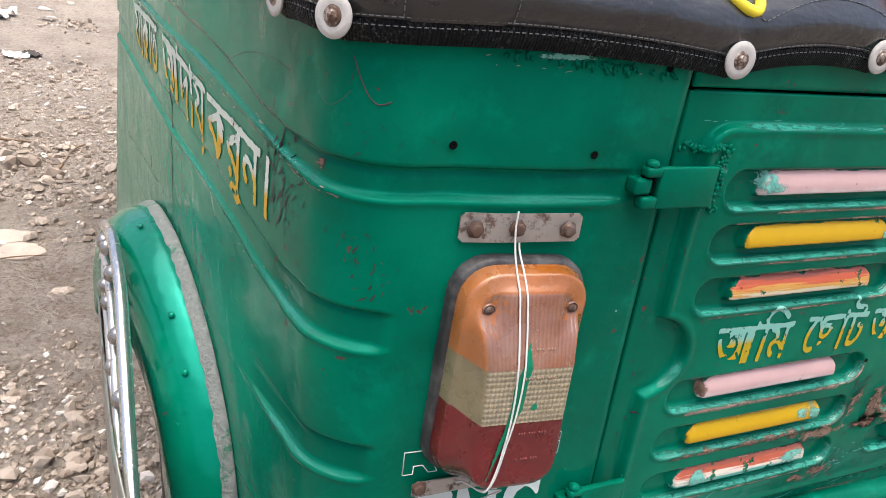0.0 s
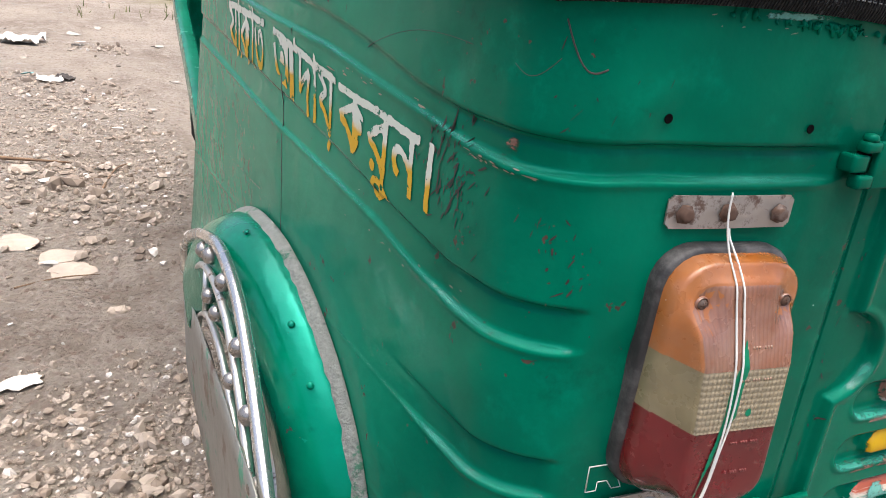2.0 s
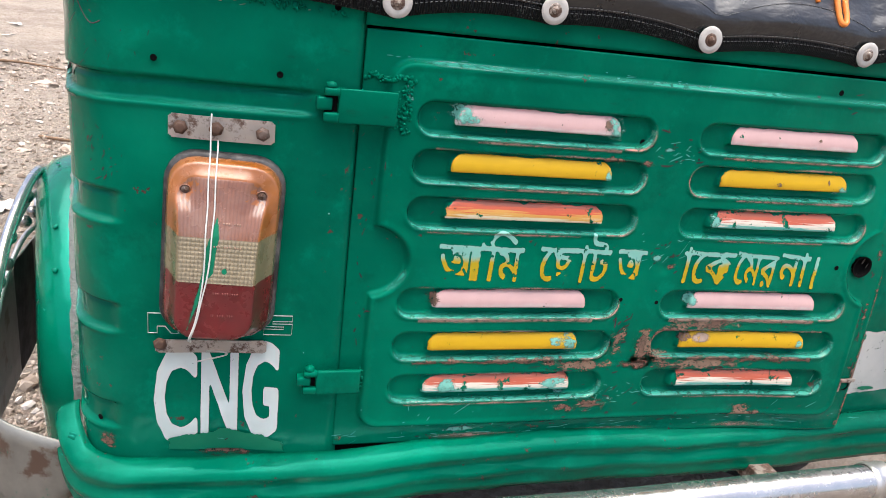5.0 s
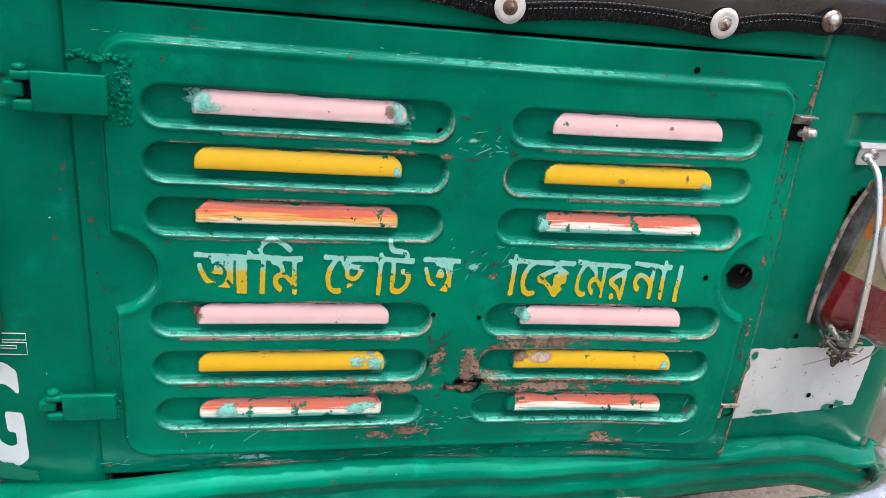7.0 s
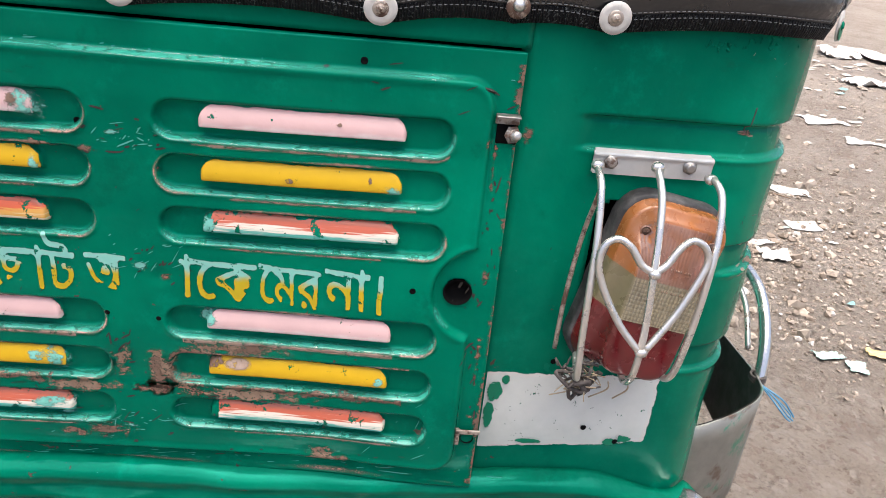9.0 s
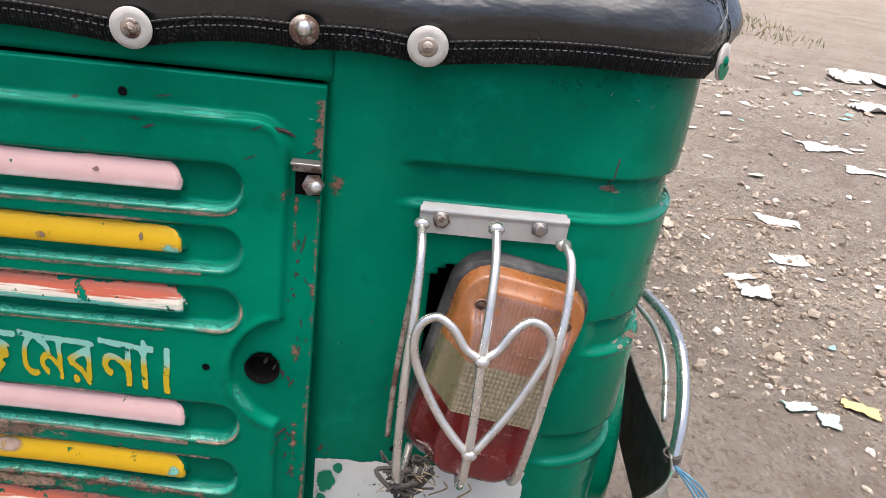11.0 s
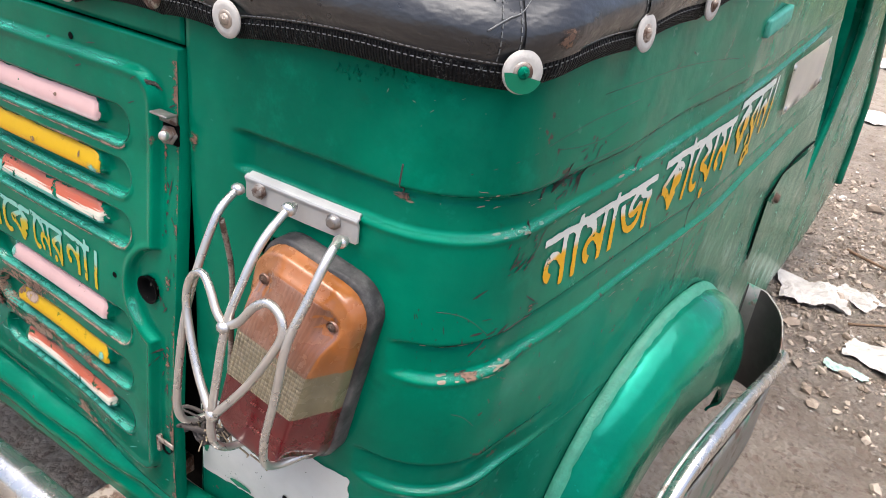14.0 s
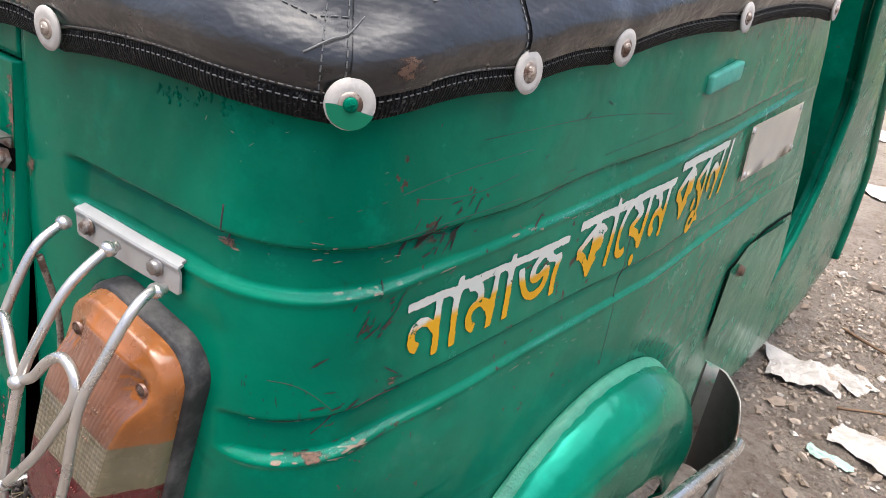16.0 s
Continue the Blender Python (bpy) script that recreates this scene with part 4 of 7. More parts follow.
# smears of teal and bare metal over the louvre paint
for x0, z0, w, h, mt in ((-0.183, 0.7225, 0.012, 0.014, M_PALE_DAUB), (-0.172, 0.719, 0.014, 0.007, M_PALE_DAUB), (-0.034, 0.721, 0.015, 0.014, M_PALE_DAUB), (-0.04, 0.725, 0.006, 0.007, M_RUST_PATCH), (-0.034, 0.4895, 0.013, 0.012, M_PALE_DAUB),
                         (-0.05, 0.492, 0.01, 0.006, M_PALE_DAUB), (-0.03, 0.673, 0.006, 0.01, M_PALE_DAUB), (0.124, 0.495, 0.016, 0.008, M_WORN_EDGE), (0.105, 0.4975, 0.01, 0.008, M_RUST_PATCH), (0.206, 0.7235, 0.0034, 0.0026, M_RUST_PATCH),
                         (0.168, 0.675, 0.003, 0.0022, M_RUST_PATCH), (0.232, 0.6785, 0.0018, 0.0042, M_RUST_PATCH), (0.251, 0.67, 0.008, 0.008, M_PALE_DAUB), (0.103, 0.63, 0.006, 0.012, M_PALE_DAUB), (0.25, 0.4885, 0.007, 0.01, M_PALE_DAUB),
                         (-0.168, 0.442, 0.012, 0.01, M_PALE_DAUB), (-0.045, 0.443, 0.02, 0.008, M_PALE_DAUB), (-0.19, 0.539, 0.008, 0.01, M_RUST_PATCH), (0.1, 0.541, 0.01, 0.008, M_PALE_DAUB)):
    laid("paint_smear", door_at, np.linspace(x0 - w * 1.5, x0 + w * 1.5, 30), np.linspace(z0 - h * 1.4, z0 + h * 1.4, 20),
         lambda u, v, x0=x0, z0=z0, w=w, h=h: (0.7 - np.hypot((u - x0) / w, (v - z0) / h)) * 0.006, mt, door, off=0.0013)
# door lettering
for text, a, b in (("আিম", -0.191, -0.104), ("েছাট", -0.086, -0.008), ("অ", 0.0, 0.033), ("ােক", 0.077, 0.141), ("েমর", 0.1425, 0.196), ("না।", 0.1985, 0.248)):
    word("door_lettering", text, door_at, a, b, 0.598, 0.596 if a < 0.1 else 0.594, 0.036, M_LETTER_DOOR, door, "worn white and yellow hand-painted word", 0.009)

# small holes: rimmed black discs on the sheet for the shade inside
def hole_disc(m, r, parent, name="screw_hole"):
    part(name, lathe([(r, 0.0004), (r * 0.85, 0.0009), (r * 0.7, 0.0007), (0.0002, 0.0006)], m, 14), M_BLACK, parent, "small black disc for the shade in a hole")


def on_door(x, z, off=0.0):
    p = door_at(np.array([x]), np.array([z]), off)[0]
    return Matrix.Translation(p) @ pose(0, 0, 0, 90, 0, 0)


for x, z, r in ((0.274, 0.583, 0.0028), (0.014, 0.541, 0.0022), (0.057, 0.538, 0.0022), (0.004, 0.708, 0.003), (0.222, 0.787 - 0.014, 0.003)):
    hole_disc(on_door(x, z), r, door)
bm = lathe([(0.0128, 0.0014), (0.0108, 0.0008), (0.0104, -0.006), (0.0002, -0.006)], on_door(0.313, 0.583, 0.002), 24)
part("lock_hole", bm, M_BLACK, door, "round empty lock hole")
for s, z in ((0.996, 0.748), (1.096, 0.744), (1.14, 0.803)):
    hole_disc(body_frame(s, z, 0.0006), 0.0028, rick)
for s, z in ((0.938, 0.40), (1.90, 0.428), (1.935, 0.412), (1.857, 0.505)):
    hole_disc(body_frame(s, z, 0.0018), 0.003, rick)


# hinges
def hinge(zc, h, x0, x1):
    """A folded strap: rolled round its pin at one end, with a window for the fixed knuckle, welded along the other end."""
    nz0, nz1, nx0, nx1 = zc - 0.4 * h, zc + 0.52 * h, x0 + 0.002, x0 + 0.0125
    bm = bmesh.new()
    box(bm, nx1, x1, -0.0105, -0.005, zc - h, zc + h, bevel=0.0016)
    for a, b in ((zc - h, nz0), (nz1, zc + h)):
        box(bm, x0, nx1 + 0.001, -0.0115, -0.002, a, b, bevel=0.0024)
    ob = part("hinge", bm, M_DOOR, door, "painted strap hinge with a rolled end")
    # black block fills the window in place of its shade
    bm = bmesh.new()
    box(bm, nx0 - 0.001, nx1 - 0.0005, -0.006, -0.003, nz0 - 0.0005, nz1 + 0.0005, bevel=0.0005)
    part("hinge_notch", bm, M_BLACK, ob, "black fill for the shade in the hinge window")
    bm = bmesh.new()
    box(bm, x0 - 0.006, nx0 + 0.0055, -0.0095, 0.003, nz0 + 0.0012, nz1 - 0.0012, bevel=0.0022)
    part("hinge_knuckle", bm, M_DOOR, ob)
    bm = lathe([(0.0002, 0), (0.0045, 0.0), (0.005, 0.0015), (0.0042, 0.004), (0.001, 0.005)], Matrix.Translation((x0 + 0.006, -0.0065, zc + h)), 14)
    part("hinge_pin", bm, M_DOOR, ob)
    bm = bmesh.new()
    for i in range(70):
        e = g.uniform(0, 1)
        p = (x1 + g.normal(0, 0.0012), -0.006 + g.normal(0, 0.001), zc + h * (1.1 - 2.2 * e)) if i < 30 else (x1 - 0.012 * e, -0.006, zc - h + g.normal(0, 0.001))
        bmesh.ops.create_icosphere(bm, subdivisions=1, radius=g.uniform(0.0006, 0.0015), matrix=Matrix.LocRotScale(p, Euler((0, g.uniform(0, 6), 0)), (1.6, 0.7, 1.0)))
    tagged(part("weld_bead", bm, M_DOOR, ob, "lumpy painted weld"), kind="stuff")


g = np.random.RandomState(10)
hinge(0.724, 0.015, -0.3105, -0.247)
hinge(0.4535, 0.0128, -0.3125, -0.257)
# weld lumps by the upper hinge
g = np.random.RandomState(9)
bm = bmesh.new()
for i in range(170):
    a = g.uniform(0, 1)
    x, z = (-0.274 + 0.034 * a, 0.749 + 0.002 * math.sin(9 * a)) if i < 90 else (-0.238 + g.normal(0, 0.002), 0.752 - 0.05 * g.uniform(0, 1))
    p = door_at(np.array([x]), np.array([z]), 0.001)[0]
    bmesh.ops.create_icosphere(bm, subdivisions=1, radius=g.uniform(0.0008, 0.002), matrix=Matrix.LocRotScale(p + g.normal(0, 0.0012, 3) * (1, 0.5, 1), Euler((0, g.uniform(0, 6), 0)), (1.5, 0.45, 1.0)))
tagged(part("weld_bead", bm, M_DOOR, door, "lumpy painted weld"), kind="stuff")
bm = bmesh.new()
for i in range(60):
    s = 1.02 + 0.13 * g.uniform(0, 1)
    z = 0.805 - 0.05 * (s - 1.02) + g.normal(0, 0.0012)
    P = body_at(np.array([s]), np.array([z]), 0.0004)[0]
    bmesh.ops.create_icosphere(bm, subdivisions=1, radius=g.uniform(0.001, 0.0028), matrix=Matrix.LocRotScale(P, Euler(g.uniform(0, 6, 3)), (1.5, 0.5, 0.8)))
tagged(part("weld_bead", bm, M_BODY, rick, "lumpy painted weld under the hood"), kind="stuff")

bm = bmesh.new()
for i in range(110):
    s = 1.93 + 0.13 * g.uniform(0, 1)
    z = 0.806 + 0.02 * (s - 1.93) / 0.13 + g.normal(0, 0.0035)
    P = body_at(np.array([s]), np.array([z]), -0.0004)[0]
    bmesh.ops.create_icosphere(bm, subdivisions=1, radius=g.uniform(0.0008, 0.0022), matrix=Matrix.LocRotScale(P, Euler(g.uniform(0, 6, 3)), (1.5, 0.5, 0.8)))
tagged(part("weld_bead", bm, M_SIDE, rick, "lumpy painted weld under the hood's corner"), kind="stuff")

# latch, upper corner: bent tab over black block for slot shade, threaded stud, nut
bm = bmesh.new()
ly = float(door_lean(np.array(0.34), np.array(0.725)))
box(bm, 0.328, 0.3475, ly + 0.003, ly + 0.005, 0.7325, 0.740, bevel=0.0009)
box(bm, 0.328, 0.3475, ly - 0.0050, ly + 0.005, 0.7395, 0.7412, bevel=0.0007)
latch = part("latch", bm, M_BOLT, door, "small bent steel latch tab")
bm = bmesh.new()
box(bm, 0.330, 0.347, ly + 0.0045, ly + 0.0075, 0.716, 0.7325, bevel=0.001)
part("latch_slot", bm, M_BLACK, latch, "black block for the shade behind the latch")
mst = Matrix.Translation((0.341, ly + 0.004, 0.7245)) @ pose(0, 0, 0, 78, 0, 22)
part("stud", lathe([(0.0036, -0.004), (0.0036, 0.0125), (0.0025, 0.0135), (0.0005, 0.0135)], mst, 12), M_STEEL, latch)
part("nut", bolt(bmesh.new(), mst @ Matrix.Translation((0, 0, 0.004)), 0.0056, 0.005), M_BOLT, latch)
bm = bmesh.new()
box(bm, 0.326, 0.349, -0.0105, -0.0085, 0.4365, 0.4415, bevel=0.0009)
box(bm, 0.326, 0.330, -0.0105, -0.006, 0.424, 0.4415, bevel=0.0009)
latch = part("latch", bm, M_RUSTY, door, "bent rusty catch at the lower corner")
# black fill on the uncut sheet for shade behind the catch
bm = lathe([(0.0062, 0.0012), (0.006, -0.001), (0.0056, -0.004), (0.0002, -0.004)], on_door(0.3375, 0.431, 0.001), 16)
part("latch_slot", bm, M_BLACK, latch, "black fill for the shade behind the catch")

# ---- lettering and paint on the body ----
for text, a, b, t0, t1, hi in (("যাকাত", 0.367, 0.501, 0.748, 0.743, 0.055), ("আদায়", 0.53, 0.672, 0.740, 0.719, 0.052), ("করুন।", 0.678, 0.828, 0.716, 0.703, 0.047)):
    word("side_lettering", text, body_at, a, b, t0, t1, hi, M_LETTER_FADED, rick, "faded white and yellow hand-painted word", 0.006)
for text, a, b, t0, t1, hi in (("নামাজ", 2.108, 2.277, 0.7, 0.714, 0.046), ("কােয়ম", 2.292, 2.44, 0.722, 0.740, 0.054), ("করুন।", 2.449, 2.578, 0.752, 0.762, 0.06)):
    word("side_lettering", text, body_at, a, b, t0, t1, hi, M_LETTER_SIDE, rick, "white and yellow hand-painted word", 0.01)
for text, a, b, t, h in (("C", 0.995, 1.031, 0.482, 0.103), ("N", 1.0375, 1.0685, 0.482, 0.094), ("G", 1.076, 1.107, 0.49, 0.1)):
    word("fuel_lettering", text, body_at, a, b, t, t, h, M_LETTER_WHITE, rick, "bold white worn capital", 0.032, 0.69)
laid("green_overpaint", body_at, np.linspace(1.0, 1.125, 60), np.linspace(0.37, 0.41, 24), lambda u, v: np.minimum((0.394 - 0.014 * np.abs(u - 1.06) / 0.06 - v) * 0.9, (0.055 - np.abs(u - 1.061)) * 0.5), M_GREEN_RAGGED, rick, off=0.0016)
laid("white_panel_paint", body_at, np.linspace(1.796, 1.974, 130), np.linspace(0.388, 0.497, 80),
     lambda u, v: -sd_box(u, v, 1.77, 1.966, 0.399 + 0.012 * (u - 1.79) / 0.18, 0.490, 0.004), M_WHITE_PATCH, rick, "ragged patch of white brushed paint")


for s0, z0, w, h in ((1.806, 0.468, 0.012, 0.02), (1.815, 0.482, 0.008, 0.01), (1.802, 0.435, 0.008, 0.03), (1.946, 0.416, 0.022, 0.014), (1.93, 0.412, 0.014, 0.01), (1.845, 0.409, 0.03, 0.006)):
    laid("green_daub", body_at, np.linspace(max(1.797, s0 - w * 1.5), s0 + w * 1.5, 30), np.linspace(z0 - h * 1.5, z0 + h * 1.5, 24),
         lambda u, v, s0=s0, z0=z0, w=w, h=h: (0.45 - np.hypot((u - s0) / w, (v - z0) / h)) * 0.012, M_GREEN_RAGGED, rick, off=0.0018)


def outline(bars):
    """Thin painted outlines of block shapes, as closed lines on the skin."""
    for pts in bars:
        P = body_at(np.array([p[0] for p in pts]), np.array([p[1] for p in pts]), 0.0006)
        part("emblem_outline", tube([Vector(p) for p in P], 0.0005, 4), M_OUTLINE, rick, "thin pale outlined block mark")


E1 = lambda s, z, k: [(s, z), (s + k, z), (s + k, z - 0.006), (s + 0.3 * k, z - 0.006), (s + 0.3 * k, z - 0.0085), (s + k, z - 0.0085), (s + k, z - 0.02), (s, z - 0.02), (s, z - 0.014), (s + 0.7 * k, z - 0.014), (s + 0.7 * k, z - 0.0115), (s, z - 0.0115), (s, z)]
outline([E1(1.092, 0.5205, 0.026), [(0.989, 0.5), (0.989, 0.52), (1.012, 0.52), (1.016, 0.514), (1.012, 0.509), (1.016, 0.5), (1.009, 0.5), (1.004, 0.507), (0.997, 0.507), (0.997, 0.5), (0.989, 0.5)]])


# painted highlight with some rubbed wear along the pressed creases
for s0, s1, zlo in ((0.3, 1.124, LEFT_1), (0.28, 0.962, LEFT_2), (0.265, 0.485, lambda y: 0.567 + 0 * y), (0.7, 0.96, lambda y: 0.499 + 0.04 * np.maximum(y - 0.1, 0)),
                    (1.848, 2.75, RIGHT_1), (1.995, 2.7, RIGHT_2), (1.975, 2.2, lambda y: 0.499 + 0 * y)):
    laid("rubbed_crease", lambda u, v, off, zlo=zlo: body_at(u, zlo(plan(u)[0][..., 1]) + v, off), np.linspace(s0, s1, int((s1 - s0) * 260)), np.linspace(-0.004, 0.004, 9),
         lambda u, v, s0=s0, s1=s1: np.minimum(0.0006 - np.abs(v - 0.0004), 0.02 * np.minimum(u - s0, s1 - u)) + 0.0004 * np.sin(u * 31), M_RUB_GLINT, rick, "pale painted highlight and rubbed wear along a crease", 0.0004)


# rust chips and scratches
def chips(name, spots, mat, label=""):
    for s0, z0, w, h in spots:
        laid(name, body_at, np.linspace(s0 - w * 1.4, s0 + w * 1.4, max(10, int(w * 900))), np.linspace(z0 - h * 1.4, z0 + h * 1.4, max(10, int(h * 900))),
             lambda u, v, s0=s0, z0=z0, w=w, h=h: (0.5 - np.hypot((u - s0) / w, (v - z0) / h)) * 0.005, mat, rick, label, 0.0005)


chips("rust_chip", [(1.05, 0.368, 0.045, 0.01), (0.95, 0.38, 0.014, 0.014), (1.80, 0.722, 0.006, 0.009), (1.988, 0.736, 0.009, 0.003), (2.045, 0.607, 0.03, 0.004), (2.035, 0.632, 0.02, 0.003), (2.118, 0.741, 0.018, 0.008), (2.105, 0.652, 0.008, 0.009),
                    (0.903, 0.7215, 0.006, 0.005), (0.897, 0.715, 0.006, 0.005)], M_RUST_PATCH)
chips("pale_chip", [(2.52, 0.83, 0.03, 0.012), (1.06, 0.806, 0.03, 0.003)], M_PALE_DAUB)


def flecks(name, clusters, mat, label, seed, at=body_at, on=None, fat=1.0):
    """Small torn flakes of missing paint, each a few millimetres long."""
    g = np.random.RandomState(seed)
    bm = bmesh.new()
    for s0, z0, ws_, hs_, count, size, lean in clusters:
        for _ in range(count if on is None else count * 2 // 3):
            s, z = s0 + g.normal(0, ws_), z0 + g.normal(0, hs_)
            L, w, a = size * g.gamma(1.6) * 0.3, size * fat * g.uniform(0.05, 0.15), radians(lean + g.normal(0, 22 if abs(lean) > 12 else 5))
            n = 9
            th = np.arange(n) * 2 * np.pi / n + g.uniform(-0.25, 0.25, n)
            rr = g.uniform(0.75, 1.1, n)
            u, v = L * np.cos(th) * rr, w * np.sin(th) * rr
            P = at(s + u * math.cos(a) - v * math.sin(a), z + u * math.sin(a) + v * math.cos(a), 0.0006)
            try:
                bm.faces.new([bm.verts.new(p) for p in P])
            except ValueError:
                pass
    tagged(part(name, bm, mat, on or rick, label, smooth=False), kind="stuff")


flecks("rust_fleck", [(0.835, 0.705, 0.012, 0.012, 34, 0.0066, 70), (0.852, 0.68, 0.012, 0.014, 50, 0.0066, 75), (0.87, 0.70, 0.01, 0.01, 16, 0.006, 60), (0.945, 0.672, 0.006, 0.006, 8, 0.006, 70), (0.95, 0.655, 0.008, 0.01, 8, 0.006, 40), (0.87, 0.665, 0.012, 0.01, 16, 0.004, 60), (0.926, 0.678, 0.008, 0.012, 10, 0.004, 80), (0.86, 0.728, 0.01, 0.004, 6, 0.006, 80),
                       (2.122, 0.742, 0.014, 0.008, 26, 0.008, 30), (2.148, 0.765, 0.006, 0.006, 6, 0.006, 35), (2.09, 0.7, 0.008, 0.012, 16, 0.007, 55), (2.075, 0.69, 0.008, 0.008, 14, 0.007, 50), (2.062, 0.645, 0.012, 0.006, 10, 0.007, 20)] + [ (2.108, 0.65, 0.006, 0.008, 14, 0.006, 130),
                       (2.03, 0.64, 0.014, 0.014, 22, 0.0028, 80), (2.0, 0.6, 0.02, 0.02, 10, 0.002, 40), (2.06, 0.61, 0.02, 0.003, 10, 0.006, 5), (0.955, 0.655, 0.03, 0.03, 14, 0.0028, 60), (1.12, 0.66, 0.03, 0.06, 10, 0.002, 60), (2.25, 0.75, 0.1, 0.04, 26, 0.005, 15), (0.6, 0.65, 0.12, 0.06, 30, 0.004, 75),
                       (2.35, 0.53, 0.1, 0.05, 24, 0.004, 60), (0.95, 0.75, 0.03, 0.02, 14, 0.003, 60), (1.89, 0.62, 0.04, 0.09, 14, 0.0022, 60), (2.43, 0.535, 0.03, 0.008, 40, 0.005, 30)], M_FLECK, "small dark chips in the paint", 5)
flecks("bare_fleck", [(0.9, 0.709, 0.02, 0.0015, 14, 0.006, -5), (2.05, 0.741, 0.025, 0.006, 16, 0.004, 5), (2.1, 0.717, 0.03, 0.001, 14, 0.006, 5), (2.05, 0.606, 0.025, 0.002, 14, 0.008, 3), (2.03, 0.632, 0.012, 0.002, 8, 0.006, 5), (1.985, 0.7355, 0.006, 0.001, 6, 0.006, 0), (2.25, 0.61, 0.06, 0.003, 24, 0.004, 5),
                       (2.3, 0.73, 0.08, 0.002, 24, 0.005, 4), (0.7, 0.725, 0.08, 0.002, 22, 0.006, -4), (0.8, 0.612, 0.05, 0.003, 14, 0.005, -8), (2.02, 0.8, 0.05, 0.006, 10, 0.002, 30), (1.06, 0.8, 0.03, 0.004, 12, 0.003, 10)], M_FLECK_PALE, "pale bare flecks along the creases", 6)


def scratch(bm, s0, z0, s1, z1, bend=0.0, r=0.00027):
    t = np.linspace(0, 1, 12)
    s, z = s0 + (s1 - s0) * t, z0 + (z1 - z0) * t + bend * np.sin(t * math.pi)
    tube([Vector(p) for p in body_at(s, z, -0.0001)], r, 4, bm)


bm = bmesh.new()
for a in ((0.93, 0.795, 0.955, 0.772, -0.012, 0.0006), (0.90, 0.768, 0.93, 0.775, -0.008), (0.72, 0.75, 0.86, 0.772, 0.01), (2.03, 0.76, 2.2, 0.79, 0.004), (2.1, 0.77, 2.19, 0.775, -0.006), (2.07, 0.745, 2.2, 0.757, 0.0),
          (1.985, 0.735, 1.987, 0.76, 0.0, 0.0007), (2.05, 0.62, 2.11, 0.64, 0.008, 0.0006), (2.22, 0.745, 2.33, 0.77, 0.002), (2.15, 0.80, 2.4, 0.80, 0.006), (2.3, 0.775, 2.42, 0.79, 0.0), (0.55, 0.7, 0.553, 0.54, 0.0, 0.0006),
          (2.38, 0.7, 2.39, 0.56, 0.0, 0.0005), (2.02, 0.66, 2.06, 0.64, 0.006), (2.04, 0.575, 2.06, 0.56, 0.003)):
    scratch(bm, *a)
tagged(part("scratch", bm, M_SHEET_IN, rick, "dark scratches and creases"), kind="stuff")

flecks("door_fleck", [(0.0, 0.41, 0.03, 0.01, 26, 0.005, 10), (0.03, 0.42, 0.02, 0.008, 20, 0.005, 30), (0.2, 0.395, 0.06, 0.008, 40, 0.005, 5), (-0.1, 0.385, 0.08, 0.006, 40, 0.005, 5), (0.055, 0.59, 0.016, 0.012, 26, 0.006, 40), (0.33, 0.59, 0.006, 0.012, 14, 0.007, 70),
                      (0.335, 0.50, 0.005, 0.05, 30, 0.006, 85), (0.337, 0.66, 0.004, 0.05, 24, 0.006, 85), (0.03, 0.70, 0.02, 0.01, 24, 0.006, 20)] + [ (0.03, 0.5, 0.014, 0.016, 34, 0.006, 60), (-0.04, 0.458, 0.05, 0.003, 30, 0.006, 5), (0.12, 0.458, 0.06, 0.003, 36, 0.006, 5),
                      (0.0, 0.58, 0.2, 0.12, 50, 0.0028, 40), (0.24, 0.76, 0.06, 0.01, 14, 0.006, 20), (-0.262, 0.6, 0.005, 0.1, 30, 0.005, 85), (-0.2, 0.45, 0.03, 0.02, 20, 0.003, 50)], M_FLECK, "small dark chips in the door's paint", 15, door_at, door, 1.4)
flecks("door_rub", [(0.045, 0.7, 0.02, 0.006, 34, 0.007, 15), (0.02, 0.425, 0.03, 0.01, 44, 0.007, 20), (-0.2, 0.4, 0.05, 0.012, 30, 0.006, 40), (0.0, 0.767, 0.2, 0.0015, 40, 0.008, 2), (0.2, 0.385, 0.08, 0.004, 40, 0.007, 3),
                    (-0.05, 0.378, 0.12, 0.003, 60, 0.007, 3), (0.26, 0.42, 0.03, 0.02, 20, 0.005, 50), (0.05, 0.6, 0.02, 0.01, 30, 0.006, 20)], M_RUB, "pale rubbed marks in the door's paint", 16, door_at, door, 0.7)

# ---- bumper: a ribbed pressed beam round the back ----
PROFILE = ((-0.002, 0.002), (-0.003, 0.008), (-0.008, 0.019), (-0.012, 0.0225), (-0.016, 0.0215), (-0.022, 0.018), (-0.029, 0.018), (-0.034, 0.0215), (-0.040, 0.0215), (-0.045, 0.018), (-0.052, 0.020), (-0.058, 0.0185), (-0.060, -0.03))
s = np.linspace(0.885, 2.035, 260)
p, n = plan(s)
sag = 0.009 * step(s, 1.1, 1.5) - 0.03 * step(s, 1.9, 2.03) - 0.004 * np.exp(-((s - 1.02) / 0.06) ** 2) + 0.004 * np.exp(-((s - 1.3) / 0.2) ** 2) - 0.006 * np.exp(-((s - 1.6) / 0.08) ** 2) + 0.026 * step(0.94 - s, 0, 0.055) + 0.002 * wave_noise(s, 0 * s, 3, 3, 25)
P = np.zeros((len(s), len(PROFILE), 3))
